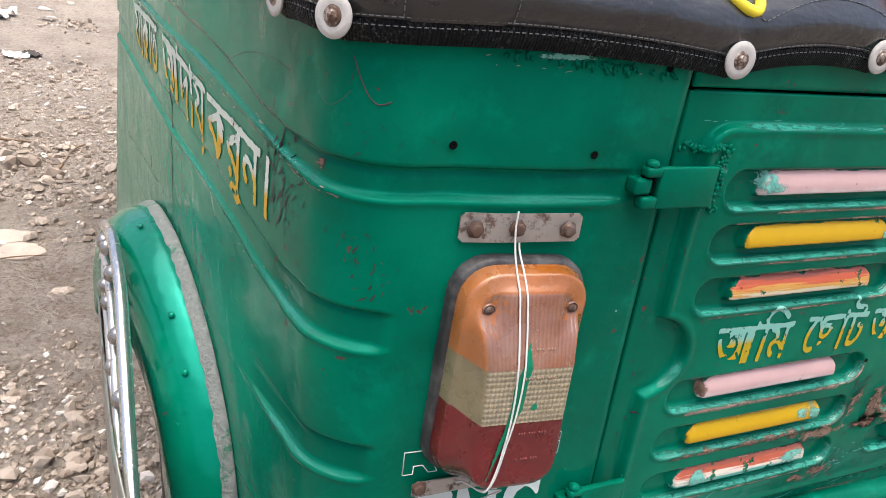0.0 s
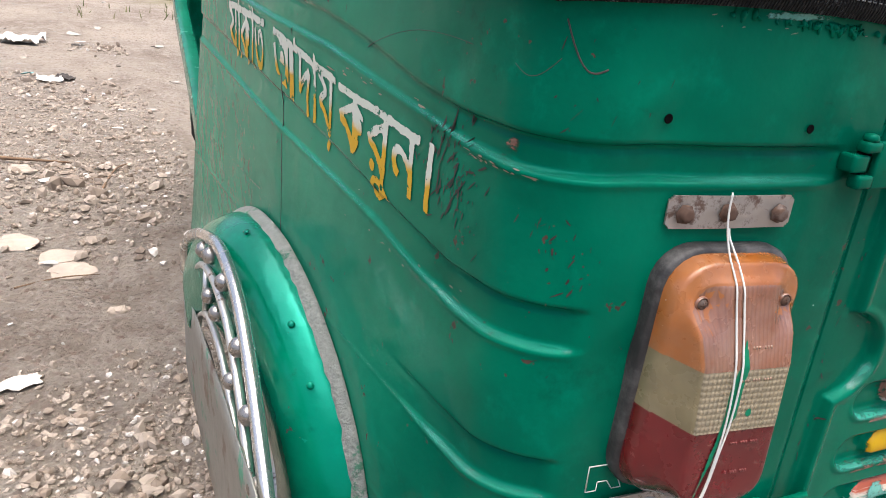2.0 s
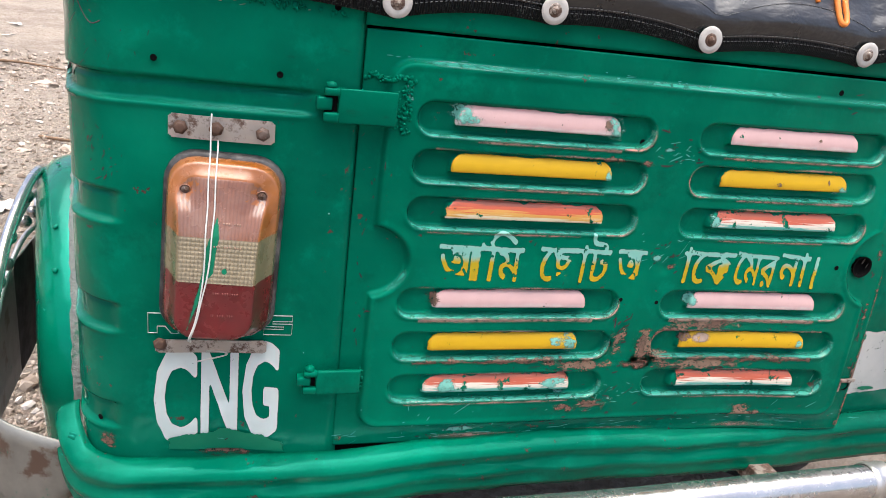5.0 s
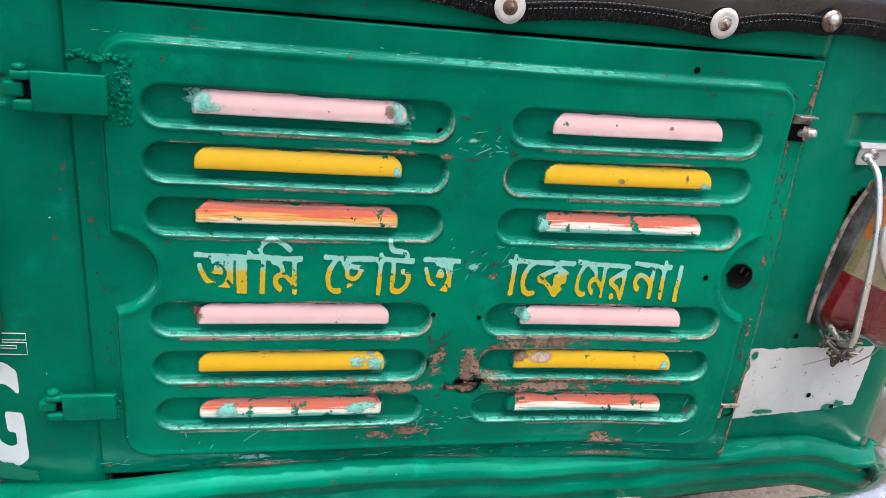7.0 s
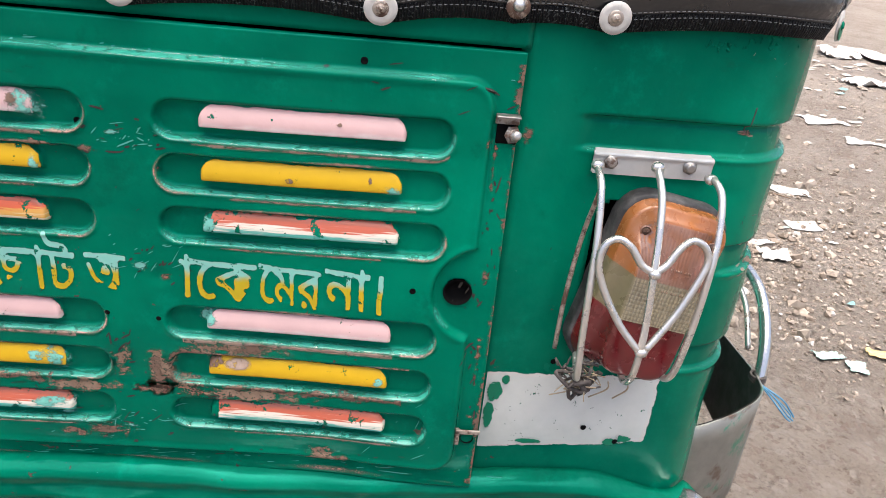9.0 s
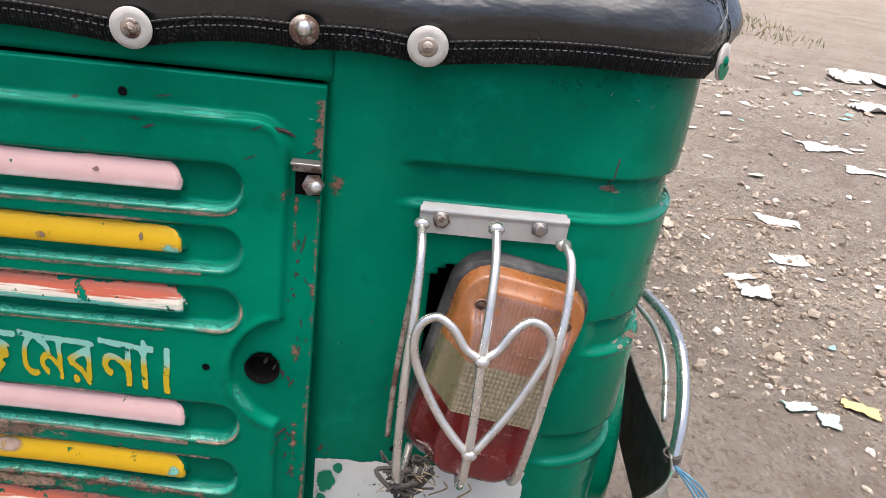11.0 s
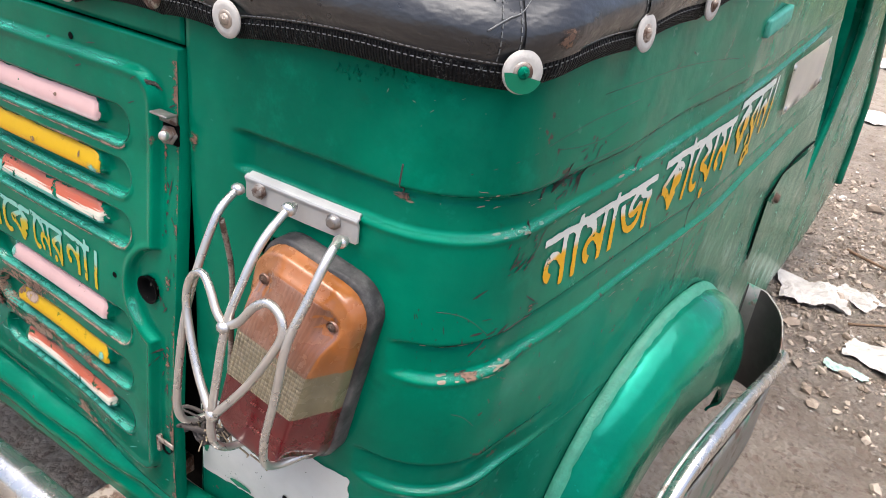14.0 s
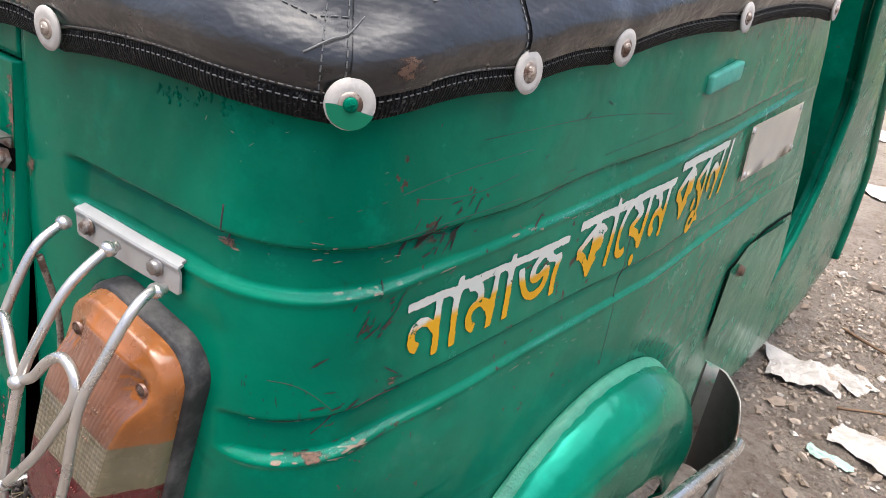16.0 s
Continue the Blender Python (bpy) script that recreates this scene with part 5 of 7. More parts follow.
for j, (dz, out) in enumerate(PROFILE):
    o = out + 0.0022 * wave_noise(s, 0 * s + j * 0.02, 6, 3, 24) + 0.0008 * wave_noise(s, 0 * s + j, 7, 2, 70)
    P[:, j, :2] = p + n * o[:, None]
    P[:, j, 2] = 0.366 + sag + dz
me = grid_mesh("rear_bumper", P, flip=True)
bm = bmesh.new()
bm.from_mesh(me)
bmesh.ops.solidify(bm, geom=bm.faces[:], thickness=-0.002)
bumper = part("rear_bumper", bm, M_BUMPER, rick, "dented green ribbed steel bumper")
bm = bmesh.new()
tube(smooth_path([(-0.5, -0.05, 0.316), (-0.3, -0.062, 0.319), (0.0, -0.066, 0.3235), (0.2, -0.066, 0.3295), (0.42, -0.065, 0.3355), (0.51, -0.055, 0.335), (0.57, -0.02, 0.33), (0.59, 0.03, 0.326)], 10), 0.0198, 18, bm)
part("bumper_tube", bm, M_CHROME, rick, "dull chrome tube below the bumper")
bm = lathe([(0.0203, -0.015), (0.0222, -0.013), (0.0228, -0.009), (0.0212, -0.005), (0.0212, 0.005), (0.0228, 0.009), (0.0222, 0.013), (0.0203, 0.015)], Matrix.Translation((0.367, -0.0653, 0.3342)) @ pose(0, 0, 0, 0, 90, 0), 16)
part("tube_collar", bm, M_STEEL, rick, "steel collar on the chrome tube")
for x in (-0.3, 0.25):
    part("tube_bracket", box(bmesh.new(), x - 0.015, x + 0.015, -0.055, 0.08, 0.3, 0.322, bevel=0.002), M_RUSTY, rick, "rusty bumper bracket", smooth=False)


# ---- fenders ----
def fender(side, yb, yc, zc, R, front, sealmat):
    """A rounded wheel-arch cover that grows out of the side panel."""
    path = [(yb, z, -1.0, 0.0) for z in np.linspace(0.25, zc, 8)[:-1]]
    for a in np.radians(np.linspace(180, front, 70)):
        k = step(np.degrees(a), 90, 180)
        rr = R * (1 - k) + (yc - yb) * k
        path.append((yc + rr * math.cos(a), zc + R * math.sin(a), math.cos(a), math.sin(a)))
    sgn = -1 if side < 0 else 1
    ys = np.array([q[0] for q in path])
    if side < 0:
        s_at = np.interp(ys, PLAN[:20, 1][::-1], ARC[:20][::-1])
    else:
        s_at = np.interp(ys, PLAN[-18:, 1], ARC[-18:])
    prof = [(-0.003, 0.0), (0.008, 0.0015), (0.02, 0.001), (0.032, -0.003), (0.043, -0.010), (0.051, -0.020), (0.0565, -0.032), (0.059, -0.048), (0.0595, -0.075), (0.059, -0.105), (0.054, -0.107)]
    prof = [(q.x, q.y) for q in smooth_path([(u, r, 0) for u, r in prof], 4)]
    wall = plan(s_at)[0]
    P = np.zeros((len(path), len(prof), 3))
    for i, (y, z, ny, nz) in enumerate(path):
        close = 1 - 0.25 * step(i, len(path) - 7, len(path) - 1) - 0.1 * step(8 - i, 0, 8)
        for j, (u, r) in enumerate(prof):
            P[i, j] = (wall[i, 0] + sgn * u * close, y + ny * r, z + nz * r)
    me = grid_mesh("fender", P, flip=side > 0)
    bm = bmesh.new()
    bm.from_mesh(me)
    bmesh.ops.recalc_face_normals(bm, faces=bm.faces)
    bmesh.ops.solidify(bm, geom=bm.faces[:], thickness=0.0015)
    f = part("fender", bm, M_FENDER, rick, "rounded green wheel-arch fender")
    g = np.random.RandomState(3)
    w = len(path)
    B = np.zeros((w, 6, 3))
    for i, (y, z, ny, nz) in enumerate(path):
        for j, (u, r) in enumerate(((0.0005, 0.005), (0.002, 0.0062), (0.005, 0.0062), (0.0085, 0.005), (0.0115, 0.0032), (0.0135, 0.0005))):
            k = 1 + 0.25 * g.normal()
            B[i, j] = (wall[i, 0] + sgn * (u * (0.9 + 0.2 * g.uniform()) + 0.0004), y + ny * (r + 0.0008 * k), z + nz * (r + 0.0008 * k))
    part("sealant_strip", grid_mesh("sealant_strip", B, flip=side > 0), sealmat, f, "rough sealant along the fender joint")
    for i in ((24, 30, 44, 4) if side < 0 else (4, w - 2)):
        y, z, ny, nz = path[i]
        bm = bmesh.new()
        lathe([(0.0034, 0), (0.003, 0.001), (0.001, 0.0016)], Matrix.Translation((wall[i, 0] + sgn * 0.03, y, z)) @ Vector((sgn * 0.4, ny, nz)).to_track_quat("Z", "Y").to_matrix().to_4x4(), 10, bm)
        part("rivet", bm, M_FENDER, f)


fender(-1, 0.172, 0.425, 0.32, 0.222, 20, M_SEAL)
fender(1, 0.19, 0.43, 0.31, 0.225, 14, M_SEAL_GREEN)

# ---- side guards ----
def band(name, pts, z0, z1, thick, mat, label):
    """An upright strip of sheet along plan points; z0 and z1 are lists along it."""
    path = smooth_path([(x, y, 0) for x, y in pts], 8)
    t = np.linspace(0, 1, len(path))
    tk = np.linspace(0, 1, len(z0))
    P = np.zeros((len(path), 5, 3))
    for i, q in enumerate(path):
        lo, hi = np.interp(t[i], tk, z0), np.interp(t[i], tk, z1)
        for j, f in enumerate((0, 0.2, 0.5, 0.8, 1.0)):
            P[i, j] = (q.x, q.y, lo + (hi - lo) * f)
    bm = bmesh.new()
    bm.from_mesh(grid_mesh(name, P))
    bmesh.ops.recalc_face_normals(bm, faces=bm.faces)
    bmesh.ops.solidify(bm, geom=bm.faces[:], thickness=thick)
    ob = part(name, bm, mat, rick, label)
    # added inner skin, coloured dark for the guard's inside shade and its dirt
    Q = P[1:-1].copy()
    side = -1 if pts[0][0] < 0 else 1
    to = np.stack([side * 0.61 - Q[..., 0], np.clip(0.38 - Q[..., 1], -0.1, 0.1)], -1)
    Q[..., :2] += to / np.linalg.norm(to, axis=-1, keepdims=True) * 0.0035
    part("guard_lining", grid_mesh("guard_lining", Q), M_SHEET_IN, ob, "added dark inner skin for shade and dirt")
    return ob


guard = band("side_guard", [(-0.527, 0.043), (-0.56, 0.05), (-0.6, 0.068), (-0.628, 0.105), (-0.642, 0.17), (-0.646, 0.3), (-0.648, 0.45), (-0.648, 0.6), (-0.638, 0.68)],
             [0.3, 0.27, 0.262, 0.27, 0.275, 0.275, 0.275, 0.285, 0.30], [0.357, 0.365, 0.374, 0.392, 0.432, 0.434, 0.422, 0.404, 0.392], 0.002, M_GUARD, "scuffed grey and green sheet guard round the wheel")
hoop = [(-0.63, 0.115, 0.372), (-0.631, 0.15, 0.408), (-0.63, 0.2, 0.455), (-0.629, 0.25, 0.493), (-0.628, 0.32, 0.52), (-0.63, 0.4, 0.528), (-0.634, 0.48, 0.512), (-0.637, 0.58, 0.475), (-0.638, 0.66, 0.43), (-0.638, 0.69, 0.38)]
part("guard_hoop", tube(smooth_path(hoop, 8), 0.0065, 10), M_CHROME, guard, "bent chrome tube hoop")
hoop2 = [(-0.638, 0.15, 0.375), (-0.638, 0.2, 0.42), (-0.637, 0.25, 0.46), (-0.636, 0.32, 0.488), (-0.637, 0.4, 0.495), (-0.64, 0.48, 0.478), (-0.642, 0.55, 0.42), (-0.642, 0.58, 0.37)]
part("guard_hoop", tube(smooth_path(hoop2, 8), 0.0042, 8), M_STEEL, guard, "thinner steel hoop")
hoop3 = [(-0.64, 0.2, 0.375), (-0.64, 0.26, 0.425), (-0.64, 0.34, 0.45), (-0.641, 0.42, 0.445), (-0.642, 0.48, 0.415), (-0.642, 0.52, 0.37)]
part("guard_hoop", tube(smooth_path(hoop3, 8), 0.0035, 8), M_STEEL, guard, "thinner steel hoop")
part("guard_bar", tube([(-0.639, 0.44, 0.488), (-0.641, 0.44, 0.44)], 0.0035, 8), M_STEEL, guard)
h1, h2, h3 = smooth_path(hoop, 20), smooth_path(hoop2, 20), smooth_path(hoop3, 20)
for f in (0.13, 0.24, 0.36, 0.5, 0.62, 0.68):
    a, b = h1[int(f * (len(h1) - 1))], h2[int(f * (len(h2) - 1))]
    bm = bmesh.new()
    bmesh.ops.create_uvsphere(bm, u_segments=16, v_segments=10, radius=0.0095, matrix=Matrix.Translation((a + b) / 2))
    part("steel_ball", bm, M_BALL, guard, "round steel ball welded between the hoops")
for f in (0.3, 0.5, 0.6):
    a, b = h2[int(f * (len(h2) - 1))], h3[int(f * (len(h3) - 1))]
    bm = bmesh.new()
    bmesh.ops.create_uvsphere(bm, u_segments=16, v_segments=10, radius=0.0085, matrix=Matrix.Translation((a + b) / 2))
    part("steel_ball", bm, M_BALL, guard, "round steel ball welded between the hoops")
part("guard_bolt", bolt(bmesh.new(), Matrix.Translation((-0.535, 0.041, 0.345)) @ pose(0, 0, 0, 90, 0, -25), 0.0065, 0.005), M_FENDER, guard, "painted hexagon bolt")
part("guard_bolt", bolt(bmesh.new(), Matrix.Translation((-0.527, 0.037, 0.37)) @ pose(0, 0, 0, 90, 0, -25), 0.005, 0.004), M_FENDER, guard)

guard = band("side_guard", [(0.585, 0.055), (0.61, 0.06), (0.65, 0.08), (0.69, 0.12), (0.712, 0.18), (0.722, 0.3), (0.733, 0.45), (0.742, 0.56), (0.742, 0.64), (0.725, 0.69), (0.695, 0.71), (0.665, 0.70)],
             [0.285, 0.272, 0.27, 0.27, 0.27, 0.27, 0.27, 0.28, 0.29, 0.3, 0.3, 0.3], [0.408, 0.414, 0.418, 0.412, 0.398, 0.380, 0.37, 0.375, 0.392, 0.43, 0.45, 0.46], 0.002, M_GUARD, "scuffed grey and green sheet guard round the wheel")
hoop = [(0.715, 0.17, 0.375), (0.722, 0.2, 0.43), (0.728, 0.25, 0.468), (0.734, 0.32, 0.475), (0.739, 0.42, 0.457), (0.743, 0.54, 0.425), (0.745, 0.62, 0.402), (0.742, 0.665, 0.392)]
part("guard_hoop", tube(smooth_path(hoop, 8), 0.0075, 10), M_CHROME, guard, "bent flattened chrome tube hoop")
part("guard_hoop", tube(smooth_path([(x - 0.012, y + 0.012, z - 0.016) for x, y, z in hoop[1:5]], 8), 0.0035, 8), M_STEEL, guard, "thinner steel hoop")
bm = bmesh.new()
for k in range(3):
    tube([Vector((0.713 + 0.009 * math.cos(a), 0.178 + 0.009 * math.sin(a), 0.392 + 0.003 * k)) for a in np.linspace(0, 6.2, 14)], 0.0018, 5, bm)
tie = part("tie_cord", bm, M_DARKRAG, guard, "dark cord knotted round the hoop")
bm = bmesh.new()
for k in range(5):
    d = np.random.RandomState(k).normal(0, 0.005, 3)
    tube(smooth_path([(0.715, 0.17, 0.39), (0.73 + d[0], 0.155, 0.378 + d[1]), (0.742 + d[0], 0.15 + d[2], 0.366 + d[1] * 0.6), (0.752 + d[1], 0.145, 0.357 + d[0] * 0.6)], 4), 0.0011, 4, bm)
part("cord_end", bm, M_BLUE, tie, "frayed blue cord end")

# ---- wheels ----
for x, y in ((-0.53, 0.42), (0.57, 0.42), (0.02, 2.2)):
    m = Matrix.Translation((x, y, 0.2)) @ pose(0, 0, 0, 0, 90, 0)
    w = part("wheel", lathe([(0.11, -0.045), (0.15, -0.05), (0.185, -0.046), (0.2, -0.03), (0.203, 0), (0.2, 0.03), (0.185, 0.046), (0.15, 0.05), (0.11, 0.045)], m, 40), M_TYRE, rick, "black tyre on a steel rim")
    part("rim", lathe([(0.112, -0.04), (0.112, 0.04), (0.1, 0.03), (0.06, 0.02), (0.05, 0.035), (0.03, 0.04)], m, 30), M_STEEL, w)


# ---- tail lamps ----
def rounded(w, h, r, n=6, dx=0.0, dz=0.0):
    out = []
    for cx, cz, a0 in ((w / 2 - r, h / 2 - r, 0), (-w / 2 + r, h / 2 - r, 90), (-w / 2 + r, -h / 2 + r, 180), (w / 2 - r, -h / 2 + r, 270)):
        for k in range(n + 1):
            a = radians(a0 + 90 * k / n)
            out.append((cx + r * math.cos(a) + dx, cz + r * math.sin(a) + dz))
    return out


def loft(rings, m, cap=True):
    """Rings: (outline, depth); depth runs outwards along local z."""
    bm = bmesh.new()
    last = None
    for pts, d in rings:
        ring = [bm.verts.new(m @ Vector((x, z, d))) for x, z in pts]
        if last:
            for k in range(len(ring)):
                bm.faces.new((last[k], last[(k + 1) % len(ring)], ring[(k + 1) % len(ring)], ring[k]))
        last = ring
    if cap:
        bm.faces.new(last)
    return bm


def even(pts, n=72):
    """The same closed outline with evenly spaced corners."""
    P = np.array(pts + [pts[0]])
    d = np.concatenate([[0], np.cumsum(np.hypot(*np.diff(P, axis=0).T))])
    e = np.arange(n) / n * d[-1]
    return list(zip(np.interp(e, d, P[:, 0]), np.interp(e, d, P[:, 1])))


def lens_height(x, y):
    """How far the front face stands out: domed to the lower end, hollow round the two screws."""
    h = np.interp(y, (-0.07, -0.06, -0.012, 0.025, 0.041, 0.058, 0.0705), (0.048, 0.0485, 0.045, 0.041, 0.035, 0.029, 0.0255))
    return h - 0.0072 * step(abs(x), 0.019, 0.0285) * step(y, 0.041, 0.055) * (1 - 0.5 * step(y, 0.061, 0.07))


def swell(p):
    """Depths above the base wall are shares of the face's height; the face narrows as it rises."""
    if p.z <= 0.019:
        return p
    f = (p.z - 0.019) / 0.02
    h = float(lens_height(p.x, p.y))
    return Vector((p.x * (1 - 0.15 * min(f, 1) * max(0.0, min(1.0, (h - 0.025) / 0.02))), p.y, 0.019 + f * (h - 0.019)))


def tail_lamp(m, flip, label):
    """Three-colour lens over a black gasket: upright base wall, slanted flanks and a domed front face."""
    k = -1 if flip else 1
    W, H = 0.0945, 0.164
    lamp = part("tail_lamp", loft([(rounded(W + 0.007, H + 0.007, 0.027), -0.012), (rounded(W + 0.007, H + 0.007, 0.027), 0.0035), (rounded(W + 0.004, H + 0.004, 0.026), 0.0065), (rounded(W - 0.004, H - 0.004, 0.022), 0.007)], m), M_RUBBER, rick, label)
    part("reflector", loft([(rounded(W - 0.012, H - 0.012, 0.018), 0.008), (rounded(W - 0.02, H - 0.02, 0.016), 0.012)], m), M_HOUSING, lamp, "pale inner reflector")
    FW, FH, FX, FZ = 0.0735, 0.1385, -0.0012 * k, 0.0012
    flat = lambda w, h, r, dx=0.0, dz=0.0: even(rounded(w, h, r, dx=dx, dz=dz))
    body = [(flat(W, H, 0.024), 0.006), (flat(W, H, 0.024), 0.009), (flat(W - 0.004, H - 0.003, 0.023), 0.0165), (flat(W - 0.0055, H - 0.0045, 0.022), 0.0185), (flat(W - 0.0085, H - 0.008, 0.0215), 0.0195),
            (flat(FW + 0.004, FH + 0.004, 0.0205, FX, FZ), 0.0325), (flat(FW + 0.0018, FH + 0.0018, 0.0195, FX, FZ), 0.0368), (flat(FW, FH, 0.0185, FX, FZ), 0.0386)]
    body += [(flat(FW * q, FH * q, 0.0185 * q, FX, FZ), 0.0389) for q in (0.96, 0.88, 0.78, 0.66, 0.5, 0.3, 0.08)]
    face = [(flat(FW * q, FH * q, 0.018 * q, FX, FZ), z) for q, z in ((0.985, 0.0384), (0.98, 0.0391), (0.96, 0.0394), (0.9, 0.0394), (0.84, 0.0394), (0.76, 0.0394), (0.66, 0.0394), (0.5, 0.0394), (0.3, 0.0394), (0.08, 0.0394))]
    up = m.to_3x3() @ Vector((0, 1, 0))
    mid = m.translation
    back = m.inverted()
    for nm, mat, rings, lo, hi, lab in (("amber_lens", M_AMBER, body, 0.0225, 1, "faded amber lens"), ("clear_lens", M_CLEAR_SIDE, body, -0.0165, 0.0225, "dusty clear lens"), ("red_lens", M_RED, body, -1, -0.0165, "dark red lens"),
                                        ("amber_front", M_AMBER_FRONT, face, 0.0225, 1, "dusty ribbed amber front"), ("clear_front", M_CLEAR, face, -0.0165, 0.0225, "dusty ribbed clear front")):
        bm = loft(rings, m)
        for z, sg in ((lo, -1), (hi, 1)):
            if abs(z) < 0.5:
                bmesh.ops.bisect_plane(bm, geom=bm.verts[:] + bm.edges[:] + bm.faces[:], plane_co=mid + up * z, plane_no=up * sg, clear_outer=True)
        ob = part(nm, bm, mat, lamp, lab)
        co = np.array([tuple(back @ v.co) for v in ob.data.vertices])
        ob.data.attributes.new("duv", "FLOAT_VECTOR", "POINT").data.foreach_set("vector", co.ravel())
    for q0 in (-0.031, 0.031):
        q = m @ Matrix.Translation((q0, 0.0572, float(lens_height(q0, 0.0572)) + 0.0012))
        part("lens_boss", lathe([(0.0048, -0.001), (0.0046, 0.0006), (0.0042, 0.0009), (0.0038, 0.0003), (0.0036, -0.001)], q, 18), M_AMBER_FRONT, lamp)
        bm = lathe([(0.0034, 0.0), (0.0031, 0.0008), (0.0017, 0.0013), (0.0003, 0.0013)], q, 12)
        for a in (15, 105):
            box(bm, -0.002, 0.002, -0.0003, 0.0003, 0.0011, 0.0016, q @ pose(0, 0, 0, 0, 0, a))
        part("lens_screw", bm, M_BOLT_RUST, lamp, "small rusty cross-head screw")
    # moulded marks, not legible
    for mat, rows in ((M_MARK, ((0.034, 9, 0.0018), (0.015, 11, 0.0018))), (M_MARK_RED, ((-0.026, 12, 0.0017), (-0.046, 9, 0.0017)))):
        bm = bmesh.new()
        for yy, n, w in rows:
            for i in range(n):
                if (i * 7 + n) % 4:
                    x = 0.008 + (i - n / 2) * w * 1.35
                    box(bm, x, x + w * 0.6, yy, yy + 0.0016, 0.0388, 0.0397, m)
        tagged(part("moulded_mark", bm, mat, lamp, "faint moulded bars"), kind="stuff")
    for ob in lamp.children:
        if "screw" in ob.name or "boss" in ob.name:
            continue
        for v in ob.data.vertices:
            v.co = m @ swell(back @ v.co)
    return lamp


ML = body_frame(1.0525, 0.589, 0.003) @ pose(0, 0, 0, 0, 0, -2.2)
lampL = tail_lamp(ML, False, "tail lamp with amber, clear and red lenses, tied with wire")
MR = body_frame(1.922, 0.596, 0.009) @ pose(0, 0, 0, 0, 0, -11.7)
tail_lamp(MR, True, "loose tilted tail lamp with amber, clear and red lenses")

# binding wires over the left lamp: along, up, out
WIRES = ([(-0.0145, 0.119, 0.006), (-0.0144, 0.107, 0.007), (-0.0138, 0.095, 0.01), (-0.0131, 0.0835, 0.0155), (-0.0128, 0.07, 0.0263), (-0.0122, 0.058, 0.0303), (-0.0116, 0.045, 0.0345), (-0.0116, 0.0265, 0.0415), (-0.011, 0.006, 0.0449), (-0.0113, -0.0135, 0.0468), (-0.0128, -0.031, 0.0482), (-0.0155, -0.051, 0.0496), (-0.0195, -0.066, 0.05), (-0.021, -0.073, 0.043), (-0.0215, -0.084, 0.02), (-0.022, -0.092, 0.01)],
         [(-0.0082, 0.0965, 0.004), (-0.0079, 0.0905, 0.007), (-0.0074, 0.08, 0.0175), (-0.007, 0.068, 0.027), (-0.0065, 0.058, 0.0303), (-0.006, 0.047, 0.0339), (-0.0062, 0.035, 0.0383), (-0.0066, 0.023, 0.0427), (-0.0069, 0.004, 0.045), (-0.0085, -0.014, 0.0468), (-0.0115, -0.0317, 0.0482), (-0.0143, -0.05, 0.0495), (-0.018, -0.064, 0.05), (-0.0205, -0.073, 0.0435), (-0.021, -0.084, 0.02), (-0.0215, -0.092, 0.01)])


def lamp_face(u, v, off):
    H = lens_height(u, v) + 0.0006
    return np.stack([np.array(ML @ Vector(q)) for q in zip(u.ravel(), v.ravel(), H.ravel())]).reshape(u.shape + (3,))


# green smear down the wired lamp
SMEAR_Y = (-0.06, -0.0362, -0.0162, -0.0069, 0.0084, 0.0229, 0.0404)
smear_x = lambda v: np.interp(v, SMEAR_Y, (-0.0222, -0.016, -0.012, -0.0078, -0.0074, -0.0044, -0.0031))
smear_w = lambda v: np.interp(v, SMEAR_Y, (0.0008, 0.0013, 0.002, 0.0046, 0.0044, 0.0033, 0.0008))
laid("green_smear", lamp_face, np.linspace(-0.03, 0.004, 60), np.linspace(-0.066, 0.046, 110),
     lambda u, v: smear_w(v) + 0.0004 * np.sin(v * 140) - np.abs(u - smear_x(v)) - 0.004 * step(v, 0.038, 0.044) - 0.004 * step(-v, 0.059, 0.063), M_GREEN_DAUB, lampL, "smear of green paint")
laid("green_smear", lamp_face, np.linspace(-0.001, 0.011, 20), np.linspace(-0.012, 0.002, 20), lambda u, v: (0.5 - np.hypot((u - 0.0053) / 0.004, (v + 0.005) / 0.005)) * 0.004, M_GREEN_DAUB, lampL)


# ---- lamp brackets, wire and cage ----
def strap(s0, s1, z0, z1, out, mat, label, bolts, r=0.0052, name="lamp_bracket"):
    S, Zz = np.meshgrid(np.linspace(s0, s1, 70), np.linspace(z0, z1, 18), indexing="ij")
    mid = lambda a: (a[:-1, :-1] + a[1:, 1:]) / 2
    bend = 0.0012 * wave_noise(S, Zz, int(s0 * 100), 2, 30)
    bm = bmesh.new()
    bm.from_mesh(grid_mesh(name, body_at(S, Zz, out + bend), sd_box(mid(S), mid(Zz), s0, s1, z0, z1, 0.004) < 0))
    bmesh.ops.delete(bm, geom=[v for v in bm.verts if not v.link_faces], context="VERTS")
    bmesh.ops.solidify(bm, geom=bm.faces[:], thickness=0.0016)
    ob = part(name, bm, mat, rick, label, smooth=False)
    for s, z in bolts:
        part("bolt", bolt(bmesh.new(), body_frame(s, z, out + 0.001) @ pose(0, 0, 0, 0, 0, s * 700), r * 0.9, 0.0045), M_BOLT_RUST if mat is M_BRACKET else M_BOLT, ob)
    return ob


br = strap(1.007, 1.094, 0.6845, 0.7045, 0.004, M_BRACKET, "rusty flat steel bracket over the lamp", ((1.017, 0.694), (1.084, 0.6935), (1.046, 0.695)))
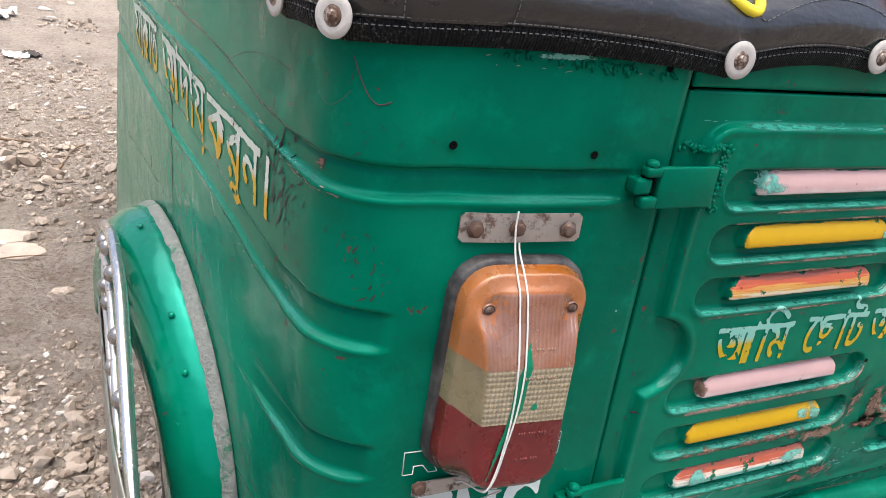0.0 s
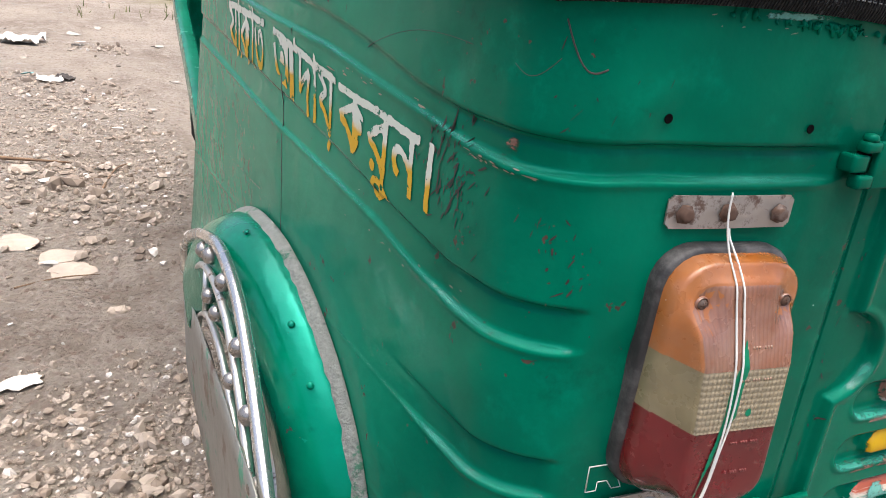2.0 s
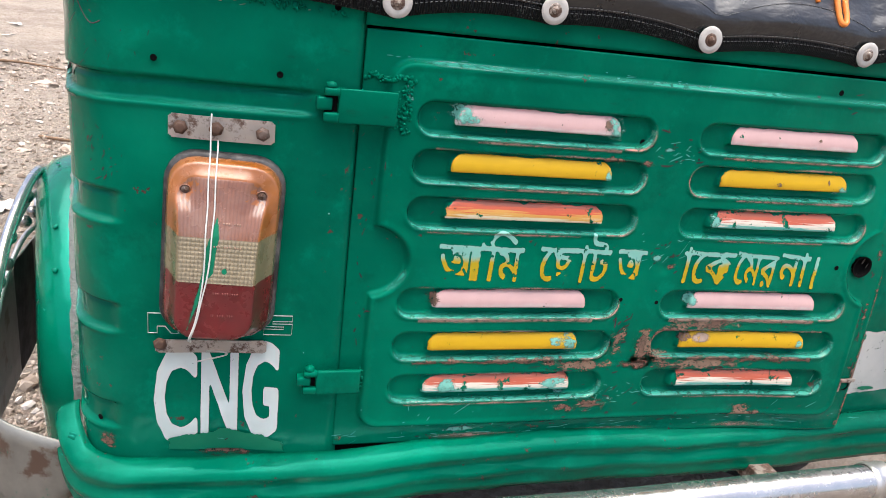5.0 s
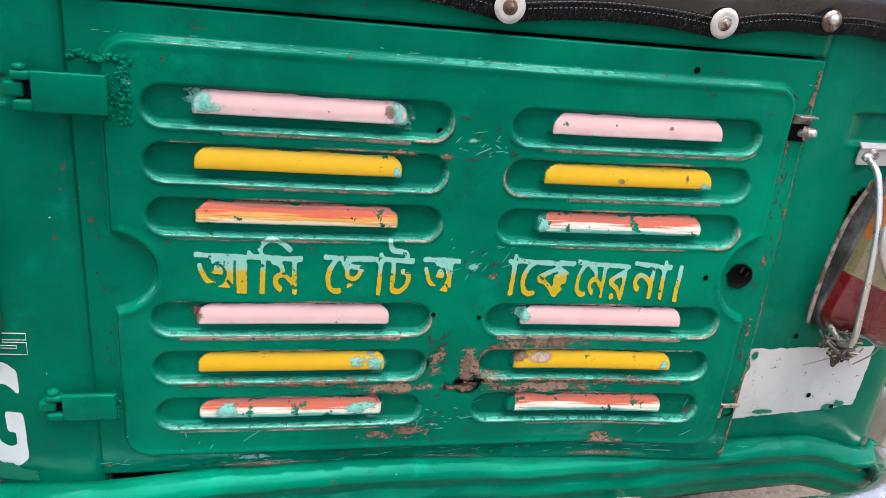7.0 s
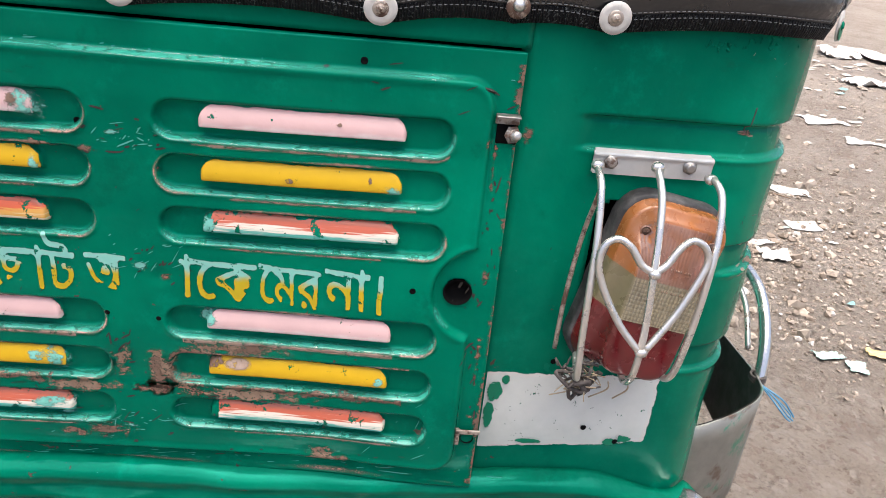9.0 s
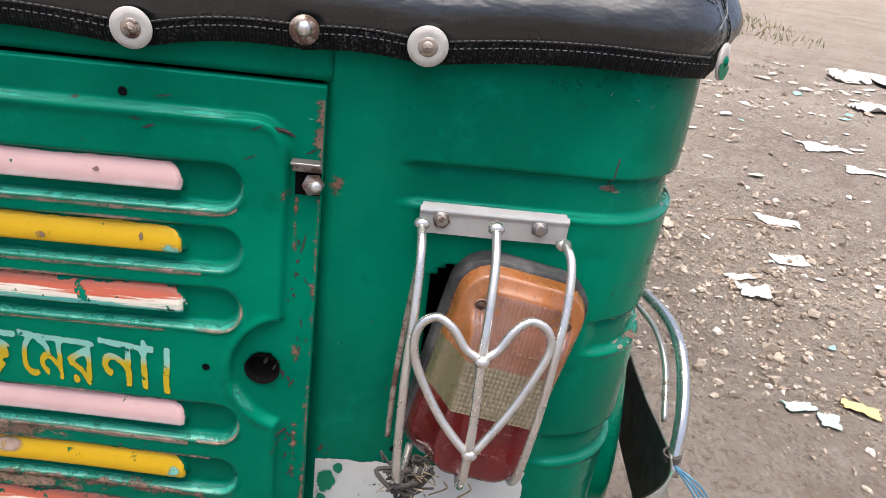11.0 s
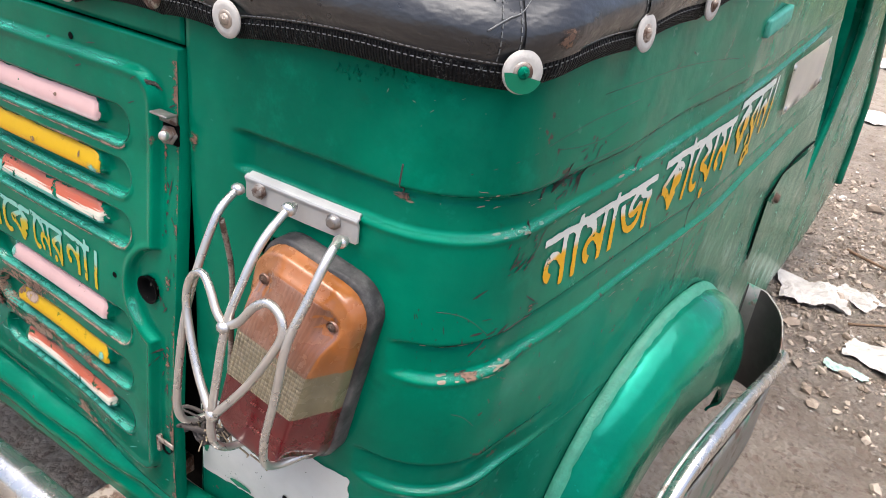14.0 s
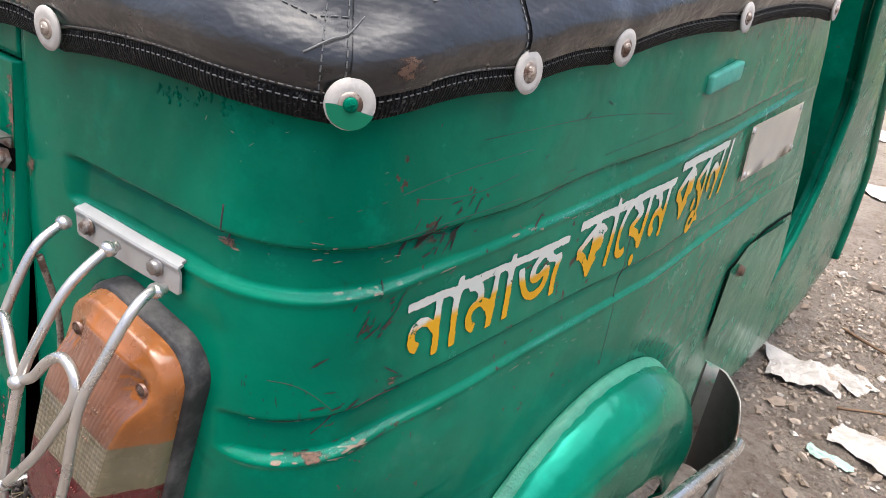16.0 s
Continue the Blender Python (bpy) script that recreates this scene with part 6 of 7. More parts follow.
strap(0.996, 1.095, 0.483, 0.496, 0.006, M_BRACKET, "rusty lower lamp bracket", ((1.0005, 0.4925),))
for pts in WIRES:
    part("tie_wire", tube(smooth_path([tuple(ML @ Vector(p)) for p in pts], 6), 0.0007, 6), M_WIRE, br, "thin pale binding wire")
part("tie_wire", tube(smooth_path([(-0.402, -0.012, 0.492), (-0.393, -0.02, 0.496), (-0.384, -0.016, 0.49), (-0.41, -0.014, 0.482)], 6), 0.0008, 5), M_STEEL, br)

cage = strap(1.857, 1.96, 0.6955, 0.7165, 0.004, M_BRIGHT, "bright steel lamp guard of bent rods", ((1.872, 0.7065), (1.940, 0.7065)), 0.0052, "lamp_cage")
R0 = 0.0031
for pts in ([(0.416, 0.012, 0.706), (0.416, 0.004, 0.704), (0.417, -0.012, 0.692), (0.4165, -0.03, 0.655), (0.415, -0.041, 0.618), (0.415, -0.049, 0.57), (0.416, -0.051, 0.545), (0.418, -0.045, 0.532), (0.421, -0.03, 0.529), (0.425, -0.008, 0.533)],
            [(0.466, 0.014, 0.709), (0.466, 0.004, 0.706), (0.466, -0.017, 0.690), (0.4645, -0.034, 0.662), (0.463, -0.045, 0.636), (0.463, -0.054, 0.595), (0.462, -0.058, 0.568), (0.461, -0.056, 0.545), (0.461, -0.042, 0.53), (0.463, -0.02, 0.528), (0.465, 0.0, 0.532)]) + (
            [(0.512, 0.014, 0.7), (0.514, 0.004, 0.702), (0.517, -0.01, 0.694), (0.516, -0.025, 0.67), (0.512, -0.037, 0.643), (0.508, -0.043, 0.6), (0.503, -0.047, 0.565), (0.5, -0.044, 0.541), (0.499, -0.032, 0.529), (0.503, -0.012, 0.526), (0.51, 0.012, 0.528)],
            [(0.463, -0.045, 0.637), (0.452, -0.043, 0.643), (0.442, -0.04, 0.656), (0.431, -0.037, 0.6615), (0.421, -0.038, 0.655), (0.4185, -0.041, 0.64), (0.425, -0.045, 0.62), (0.442, -0.052, 0.592), (0.461, -0.058, 0.571)],
            [(0.463, -0.045, 0.637), (0.473, -0.042, 0.644), (0.482, -0.038, 0.657), (0.492, -0.035, 0.6635), (0.503, -0.035, 0.659), (0.5075, -0.037, 0.648), (0.503, -0.041, 0.633), (0.487, -0.049, 0.602), (0.465, -0.058, 0.571)]):
    part("rod", tube(smooth_path(pts, 7), R0, 10), M_ROD, cage, "bent bright steel rod")
part("rod", tube(smooth_path([(0.417, -0.008, 0.688), (0.413, 0.004, 0.64), (0.409, 0.006, 0.58), (0.408, 0.004, 0.53)], 6), 0.0022, 8), M_RUSTY, cage, "thin rusty back rod")
for q, r in (((0.463, -0.047, 0.637), 0.0048), ((0.463, -0.058, 0.5705), 0.0052), ((0.416, 0.008, 0.706), 0.0052), ((0.466, 0.008, 0.708), 0.0055), ((0.513, 0.008, 0.701), 0.0052)):
    bm = bmesh.new()
    bmesh.ops.create_icosphere(bm, subdivisions=2, radius=r, matrix=Matrix.LocRotScale(q, None, (1.1, 0.9, 0.9)))
    part("weld_spot", bm, M_ROD, cage)
# binding of rag and wire at the foot of the cage
g = np.random.RandomState(31)
bm, bm2 = bmesh.new(), bmesh.new()
for i in range(30):
    c = Vector((0.410 + 0.032 * g.uniform(), -0.026 + g.normal(0, 0.007), 0.522 + g.normal(0, 0.004)))
    q = [c + Vector(g.normal(0, 0.006, 3)) for _ in range(4)]
    tube(smooth_path(q, 4), g.uniform(0.0006, 0.002) if i % 3 else g.uniform(0.0004, 0.0008), 5, bm if i % 3 else bm2)
for x in (0.43, 0.452, 0.47):
    tube(smooth_path([(x, -0.03, 0.52), (x + 0.004, -0.02, 0.505), (x + 0.01 * g.normal(), -0.01, 0.488)], 4), 0.0008, 4, bm2)
tagged(part("binding", bm, M_DARKRAG, cage, "knotted dark rag and wire"), kind="stuff")
tagged(part("binding", bm2, M_STRAW, cage, "brown frayed string"), kind="stuff")

# ---- hood of black vinyl ----
WASH = ((0.862, 0.818), (0.924, 0.8165), (1.187, 0.8125), (1.327, 0.821), (1.489, 0.811), (1.675, 0.8135), (1.776, 0.8235), (1.85, 0.822), (2.046, 0.8275), (2.162, 0.843), (2.264, 0.857), (2.456, 0.882), (2.755, 0.896), (0.62, 0.842), (0.4, 0.864))
WS = sorted(WASH)
ws, wz = np.array([a for a, b in WS]), np.array([b for a, b in WS])


def hem(s):
    """Height of the hood's scalloped lower edge."""
    base = np.interp(s, ws, wz)
    i = np.clip(np.searchsorted(ws, s) - 1, 0, len(ws) - 2)
    f = np.clip((s - ws[i]) / (ws[i + 1] - ws[i]), 0, 1)
    return base - 0.0125 + 0.008 * np.minimum(1, (ws[i + 1] - ws[i]) / 0.14) * np.sin(np.pi * f) ** 0.7


def hood_at(s, h, off=0.0):
    """On the hood, h above its hem."""
    s, h = np.asarray(s, float), np.asarray(h, float)
    p, n = plan(s)
    z = hem(s) + h
    bulge = 0.006 + 0.009 * step(h, 0.0, 0.028) - 0.5 * np.clip(h - 0.026, 0, 0.17) * step(h, 0.02, 0.05) + 0.0024 * wave_noise(s, z, 13, 4, 16) * step(h, 0, 0.05) - 0.12 * np.maximum(h - 0.2, 0)
    tuck = sum(np.exp(-((s - a) / 0.012) ** 2 - ((z - b) / 0.02) ** 2) for a, b in WS)
    q = p + n * (bulge - 0.004 * np.minimum(tuck, 1) + off)[..., None]
    return np.concatenate([q, z[..., None]], -1)


S, H = np.meshgrid(np.linspace(0.28, 2.775, 560), np.concatenate([np.linspace(0, 0.16, 46), np.linspace(0.18, 0.75, 12)]), indexing="ij")
hood = part("hood", grid_mesh("hood", hood_at(S, H)), M_VINYL, rick, "black vinyl hood laced down with washers")
bm = bmesh.new()
bm.from_mesh(grid_mesh("hood_roof", np.stack([np.stack([np.linspace(-0.56, 0.58, 12), np.full(12, y), 1.56 + 0.05 * np.cos(np.linspace(-1.4, 1.4, 12))], -1) for y in np.linspace(0.02, 2.0, 8)])))
part("hood_roof", bm, M_VINYL, hood, "black vinyl roof")
# woven binding along the hem
S, H = np.meshgrid(np.linspace(0.28, 2.775, 620), np.linspace(-0.0015, 0.0115, 7), indexing="ij")
P = hood_at(S, H, 0.0)
nn = plan(S)[1]
P[..., :2] += nn * (0.0008 + 0.0022 * np.sin(np.clip((H + 0.0015) / 0.013, 0, 1) * np.pi))[..., None]
part("hem_tape", grid_mesh("hem_tape", P, attrs={"duv": np.stack([S * 900 / 6.28, H * 0], -1)}), M_TAPE, hood, "ribbed woven edging tape")
bm = bmesh.new()
ss = np.linspace(0.3, 2.76, 900)
stitches(bm, hood_at(ss, 0.0085 + 0 * ss, 0.0024), 0.0042)
stitches(bm, hood_at(ss, 0.0135 + 0 * ss, 0.0012), 0.0042)
tagged(part("stitching", bm, M_THREAD, hood, "pale thread stitching"), kind="stuff")
bm = bmesh.new()
for a, b, h0, h1, k in ((0.957, 0.957, 0.012, 0.15, 0), (1.012, 1.012, 0.012, 0.15, 0), (1.018, 1.018, 0.012, 0.15, 0), (1.02, 1.2, 0.12, 0.034, 0.02), (1.2, 1.36, 0.034, 0.03, 0.012), (1.36, 1.5, 0.03, 0.033, 0.012), (1.5, 1.68, 0.033, 0.034, 0.012),
                         (1.68, 1.86, 0.034, 0.045, 0.012), (1.86, 2.03, 0.06, 0.046, 0.006), (2.033, 2.033, 0.014, 0.15, 0), (2.043, 2.043, 0.014, 0.15, 0), (2.075, 2.08, 0.012, 0.15, 0), (2.08, 2.085, 0.012, 0.15, 0), (2.155, 2.155, 0.02, 0.15, 0), (2.16, 2.16, 0.02, 0.15, 0),
                         (2.165, 2.45, 0.05, 0.04, 0.0), (2.165, 2.45, 0.062, 0.052, 0.0), (2.03, 2.09, 0.047, 0.05, 0.003)):
    t = np.linspace(0, 1, 60)
    stitches(bm, hood_at(a + (b - a) * t, h0 + (h1 - h0) * t + k * np.sin(np.pi * t), 0.0006), 0.0048, 0.66, 0.0004)
tagged(part("stitching", bm, M_THREAD, hood, "pale thread seams"), kind="stuff")
# overlapped corner strip and its torn patches
for a, b, lab in ((2.045, 2.085, "overlapped vinyl corner strip"), (2.158, 2.4, "overlapped vinyl side panel"), (0.96, 1.012, "overlapped vinyl strip")):
    S, H = np.meshgrid(np.linspace(a, b, 30), np.linspace(0.0115, 0.16, 30), indexing="ij")
    part("hood_strip", grid_mesh("hood_strip", hood_at(S, H, 0.0016)), M_VINYL, hood, lab)
bm = bmesh.new()
for pts in ([(2.026, 0.031), (2.036, 0.039), (2.043, 0.043), (2.05, 0.05)], [(2.068, 0.085), (2.07, 0.07), (2.074, 0.055)]):
    P = hood_at(np.array([p[0] for p in pts]), np.array([p[1] for p in pts]), 0.0018)
    tube(smooth_path([tuple(p) for p in P], 5), 0.0006, 6, bm, r1=0.0003)
tagged(part("torn_edge", bm, M_THREAD, hood, "frayed torn vinyl edges"), kind="stuff")
laid("rust_stain", hood_at, np.linspace(2.055, 2.085, 30), np.linspace(0.012, 0.04, 26), lambda u, v: (0.4 - np.hypot(u - 2.069, v - 0.023) / 0.0085) * 0.006, M_RUST_PATCH, hood, "rust stain round a torn hole", 0.0022)


def washer(s, z, rusty):
    m = body_frame(s, z, 0.0)
    h = float(z - hem(np.array([s]))[0])
    m.translation = Vector(hood_at(np.array([s]), np.array([h]), 0.0075)[0])
    m = m @ pose(0, 0, 0, np.random.RandomState(int(s * 99)).uniform(-6, 6), 0, 0)
    if rusty:
        w = part("washer", lathe([(0.009, -0.001), (0.009, 0.001), (0.005, 0.002)], m, 18), M_RUSTY, hood, "bare rusty screw")
        part("screw", lathe([(0.005, 0.001), (0.0045, 0.004), (0.002, 0.006)], m @ pose(0, 0.002, 0, 20, 10, 0), 8), M_STEEL, w)
        return
    w = part("washer", lathe([(0.012, -0.001), (0.0126, 0), (0.0123, 0.0008), (0.008, 0.0012), (0.006, 0.001)], m, 28), M_WHITE, hood, "white plastic washer")
    part("rust_ring", lathe([(0.0062, 0.0009), (0.006, 0.0014), (0.004, 0.0015)], m, 18), M_RUSTY, w, "rust ring round the screw")
    bm = lathe([(0.0038, 0.0012), (0.0036, 0.0024), (0.0022, 0.0032)], m, 14)
    for k in (0, 90):
        box(bm, -0.002, 0.002, -0.0004, 0.0004, 0.0028, 0.0035, m @ pose(0, 0, 0, 0, 0, k + 20))
    part("screw", bm, M_DOOR if abs(s - 2.046) < 0.001 else M_RUSTY, w, "cross-head screw")
    if abs(s - 2.046) < 0.001:
        laid("green_overpaint", lambda u, v, off: np.stack([m @ Vector((a, b, 0.0019)) for a, b in zip(u.ravel(), v.ravel())]).reshape(u.shape + (3,)), np.linspace(-0.014, 0.014, 24), np.linspace(-0.0145, 0.0, 16),
             lambda u, v: np.minimum(0.0123 - np.hypot(u, v), -0.0015 - v - 0.25 * u), M_GREEN_WASH, w, "green paint over the washer's lower edge")


for s, z in WASH:
    washer(s, z, abs(s - 1.776) < 0.001)

# brush decoration on the hood: bottoms of a yellow leaf and orange strokes
def stroke(name, pts, r, mat, label):
    P = hood_at(np.array([p[0] - 0.006 for p in pts]), np.array([p[1] - 0.014 for p in pts]), 0.0002)
    path = smooth_path([tuple(p) for p in P], 6)
    bm = tube(path, r, 8)
    part(name, bm, mat, hood, label)


for pts, r, mat in (([(1.165, 0.075), (1.18, 0.062), (1.2, 0.055), (1.205, 0.07)], 0.004, M_LIME), ([(1.17, 0.085), (1.182, 0.073), (1.197, 0.07)], 0.003, M_LEAF),
                    ([(1.335, 0.07), (1.342, 0.058), (1.35, 0.066)], 0.003, M_PLUM), ([(1.37, 0.075), (1.372, 0.06)], 0.003, M_PLUM), ([(1.385, 0.075), (1.388, 0.05), (1.396, 0.052), (1.396, 0.07)], 0.003, M_PLUM),
                    ([(1.56, 0.075), (1.57, 0.066), (1.58, 0.07)], 0.0025, M_PLUM), ([(1.61, 0.075), (1.612, 0.063)], 0.0025, M_PLUM), ([(1.635, 0.075), (1.637, 0.05), (1.645, 0.05), (1.646, 0.07)], 0.003, M_PLUM)):
    stroke("brush_stroke", pts, r, mat, "bottom of a painted flourish")

# ---- number plate blank, flap, side fittings, doorway pillars ----
bm = bmesh.new()
bmesh.ops.create_grid(bm, x_segments=10, y_segments=4, size=0.5)
for v in bm.verts:
    fx, fy = v.co.x + 0.5, v.co.y + 0.5
    s, z = (2.638 - 0.02 * fy) * (1 - fx) + (2.828 - 0.022 * fy) * fx, (0.707 + 0.064 * fy) * (1 - fx) + (0.719 + 0.066 * fy) * fx
    pp, pn = plan(np.array([s]))
    v.co = Vector((*(pp[0] + pn[0] * 0.004), z))
bmesh.ops.solidify(bm, geom=bm.faces[:], thickness=0.0015)
plate = part("side_plate", bm, M_PLATE, rick, "blank pale metal plate on the side")
for s, z in ((2.625, 0.765), (2.798, 0.778), (2.643, 0.713), (2.82, 0.725)):
    bm = lathe([(0.004, 0), (0.003, 0.002)], body_frame(s, z, 0.004), 8)
    part("rivet", bm, M_STEEL, plate)
S, Z = np.meshgrid(np.linspace(2.735, 2.99, 36), np.linspace(0.46, 0.594, 24), indexing="ij")
Z2 = Z - 0.022 * step(2.79 - S, 0, 0.055) * step(Z, 0.53, 0.594)
flap = part("filler_flap", grid_mesh("filler_flap", body_at(S, Z2, 0.004)), M_SIDE, rick, "green hinged flap on the side")
part("flap_bolt", bolt(bmesh.new(), body_frame(2.77, 0.562, 0.006), 0.007, 0.006), M_RUSTY, flap)
bm = bmesh.new()
scratch(bm, 2.731, 0.568, 2.739, 0.48, 0.0, 0.0016)
scratch(bm, 2.731, 0.569, 2.99, 0.599, 0.014, 0.0022)
part("flap_gap", bm, M_BLACK, flap, "dark gap round the flap")
bm = bmesh.new()
box(bm, -0.034, 0.034, -0.009, 0.009, -0.002, 0.006, body_frame(2.478, 0.829, 0.0) @ pose(0, 0, 0, 0, 0, 10), bevel=0.003)
part("side_catch", bm, plain("pale_teal_paint", (0.05, 0.3, 0.23), 0.5, 0, 0.5, 40, 0.4), rick, "pale teal painted catch on the side")


def pillar(name, pts, w, d, mat, label):
    """A square-section bent post along the points, w along y and d along x."""
    path = smooth_path(pts, 6)
    P = []
    for i, q in enumerate(path):
        t = (path[min(i + 1, len(path) - 1)] - path[max(i - 1, 0)]).normalized()
        side = Vector((0, t.z, -t.y)).normalized()
        ring = []
        for a, b in rounded(w, d, min(w, d) * 0.3, 3):
            ring.append(q + side * a + Vector((b, 0, 0)))
        P.append(ring + [ring[0]])
    me = grid_mesh(name, np.array([[tuple(v) for v in r] for r in P]))
    part(name, me, mat, rick, label)


# the curved front side of the doorway: a sheet with a pale rolled edge
zz = np.linspace(0.2, 1.5, 70)
yl = np.interp(zz, (0.2, 0.3, 0.46, 0.55, 0.66, 0.73, 0.89, 1.5), (1.05, 1.07, 1.33, 1.4, 1.43, 1.43, 1.3, 1.0))
yr = np.interp(zz, (0.2, 0.3, 0.46, 0.55, 0.66, 0.73, 0.76, 0.89, 1.5), (2.2, 2.2, 2.15, 2.06, 1.9, 1.815, 1.775, 1.6, 1.2))
f = np.linspace(0, 1, 16)[:, None]
Yp = yl + (yr - yl) * f
bm = bmesh.new()
bm.from_mesh(grid_mesh("doorway_post", np.stack([0.62 + 0.012 * np.sin(f * np.pi) + 0 * Yp, Yp, zz + 0 * Yp], -1)))
bmesh.ops.solidify(bm, geom=bm.faces[:], thickness=0.02)
post = part("doorway_post", bm, M_POST, rick, "green curved side sheet at the front of the doorway")
# outer edge takes the paler flank paint to stand for light on it
part("rolled_edge", tube([(0.622, y, z) for y, z in zip(yr, zz)], 0.014, 8), M_SIDE, post, "rolled edge painted paler for the light on it")
part("rolled_edge", tube([(0.622, y, z) for y, z in zip(yl, zz)], 0.008, 8), M_POST, post)
pillar("sill", [(-0.56, 0.72, 0.335), (-0.566, 0.9, 0.36), (-0.546, 1.2, 0.445), (-0.526, 1.6, 0.52), (-0.51, 2.0, 0.615), (-0.505, 2.12, 0.8), (-0.5, 2.15, 1.1)], 0.06, 0.036, M_SIDE, "dusty green sill curving up to the front")
bm = bmesh.new()
box(bm, -0.48, 0.6, 2.1, 2.14, 0.25, 0.95, bevel=0.01)
box(bm, -0.35, 0.39, 2.14, 2.5, 0.3, 0.85, bevel=0.04)
part("front_cowl", bm, M_POST, rick, "dark green front cowl seen through the doorway")
bm = bmesh.new()
box(bm, -0.55, 0.59, 0.53, 0.95, 0.45, 0.6, bevel=0.04)
part("bench_seat", bm, M_VINYL, rick, "black bench seat in the dark cabin")

# ---- ground ----
def spread(lo, hi, dense0, dense1, stepw, grow):
    """Grid lines: even between dense0 and dense1, wider and wider outside."""
    mid = list(np.arange(dense0, dense1 + 1e-6, stepw))
    a, w = dense0, stepw
    left = []
    while a > lo:
        w *= grow
        a -= w
        left.append(a)
    b, w = dense1, stepw
    right = []
    while b < hi:
        w *= grow
        b += w
        right.append(b)
    return np.array(left[::-1] + mid + right)


def ground_z(x, y):
    z = 0.012 * wave_noise(x, y, 40, 3, 1.6) + 0.011 * wave_noise(x, y, 41, 3, 9.0) + 0.0058 * wave_noise(x, y, 42, 3, 36.0)
    z = z + 0.02 * np.maximum(wave_noise(x, y, 44, 2, 4.0) - 0.7, 0)
    under = step(np.abs(x), 0.5, 0.8) + step(y, 2.6, 3.2) + step(-y, 0.2, 0.6)
    far = step(np.hypot(x, y), 6, 14)
    return (z - 0.012) * (0.35 + 0.65 * np.clip(under, 0, 1)) * (1 + far)


gx, gy = spread(-400, 400, -1.8, 2.4, 0.0125, 1.07), spread(-400, 600, 0.3, 3.6, 0.0125, 1.07)
X, Y = np.meshgrid(gx, gy, indexing="ij")
ground = part("ground", grid_mesh("ground", np.stack([X, Y, ground_z(X, Y)], -1)), M_SOIL)
tagged(ground, "bare trampled soil with gravel and scraps", "ground", kind="structure")


def pebble(bm_v, bm_f, c, r, g):
    """A lumpy flattened stone of twenty faces."""
    t = (1 + 5 ** 0.5) / 2
    V = np.array([(-1, t, 0), (1, t, 0), (-1, -t, 0), (1, -t, 0), (0, -1, t), (0, 1, t), (0, -1, -t), (0, 1, -t), (t, 0, -1), (t, 0, 1), (-t, 0, -1), (-t, 0, 1)]) / 1.9
    Fc = ((0, 11, 5), (0, 5, 1), (0, 1, 7), (0, 7, 10), (0, 10, 11), (1, 5, 9), (5, 11, 4), (11, 10, 2), (10, 7, 6), (7, 1, 8), (3, 9, 4), (3, 4, 2), (3, 2, 6), (3, 6, 8), (3, 8, 9), (4, 9, 5), (2, 4, 11), (6, 2, 10), (8, 6, 7), (9, 8, 1))
    V = V * (1 + g.uniform(-0.38, 0.38, (12, 1))) * g.uniform((0.7, 0.6, 0.45), (1.3, 1.0, 0.95)) * r
    a = g.uniform(0, 6.28)
    R = np.array(((math.cos(a), -math.sin(a), 0), (math.sin(a), math.cos(a), 0), (0, 0, 1)))
    k = len(bm_v)
    bm_v.extend((V @ R.T + c).tolist())
    bm_f.extend([(k + p, k + q, k + s) for p, q, s in Fc])


g = np.random.RandomState(77)
V, Fs = [], []
cl = lambda x, y: wave_noise(np.asarray(x, float), np.asarray(y, float), 51, 2, 2.2)
n = 90000
left = g.uniform(size=n) < 0.6
px = np.where(left, -0.45 - np.abs(g.normal(0, 0.8, n)), 0.55 + np.abs(g.normal(0, 1.0, n)))
py = np.where(left, 0.25 + np.abs(g.normal(0, 1.6, n)), 0.3 + np.abs(g.normal(0, 2.0, n)))
ok = g.uniform(size=n) < np.where(left, 0.3, 0.2) * (1 - 0.5 * step(py, 2.0, 3.5)) + 0.4 * cl(px, py)
px, py = px[ok], py[ok]
pr = np.minimum(0.0016 + 0.0028 * g.gamma(1.1, size=len(px)), 0.02)
# crumbs and clods on the far soil
n = 9000
left = g.uniform(size=n) < 0.6
fx, fy = np.where(left, g.uniform(-2.6, -0.55, n), g.uniform(0.6, 3.4, n)), g.uniform(1.6, 5.6, n)
ok = g.uniform(size=n) < 0.25 + 0.6 * cl(fx * 1.7, fy * 1.7)
px, py, pr = np.append(px, fx[ok]), np.append(py, fy[ok]), np.append(pr, np.minimum(0.004 + 0.0045 * g.gamma(1.2, size=int(ok.sum())), 0.03))
pz = ground_z(px, py) + pr * 0.3
for x, y, z, r in zip(px, py, pz, pr):
    pebble(V, Fs, np.array((x, y, z)), r, g)
me = bpy.data.meshes.new("gravel")
me.from_pydata(V, [], Fs)
tagged(part("gravel", me, M_STONE, smooth=False), "scattered brown and grey gravel stones", "gravel", kind="stuff")


def at_ground(x, y, lift=0.0):
    return Vector((x, y, float(ground_z(np.array([x]), np.array([y]))[0]) + lift))


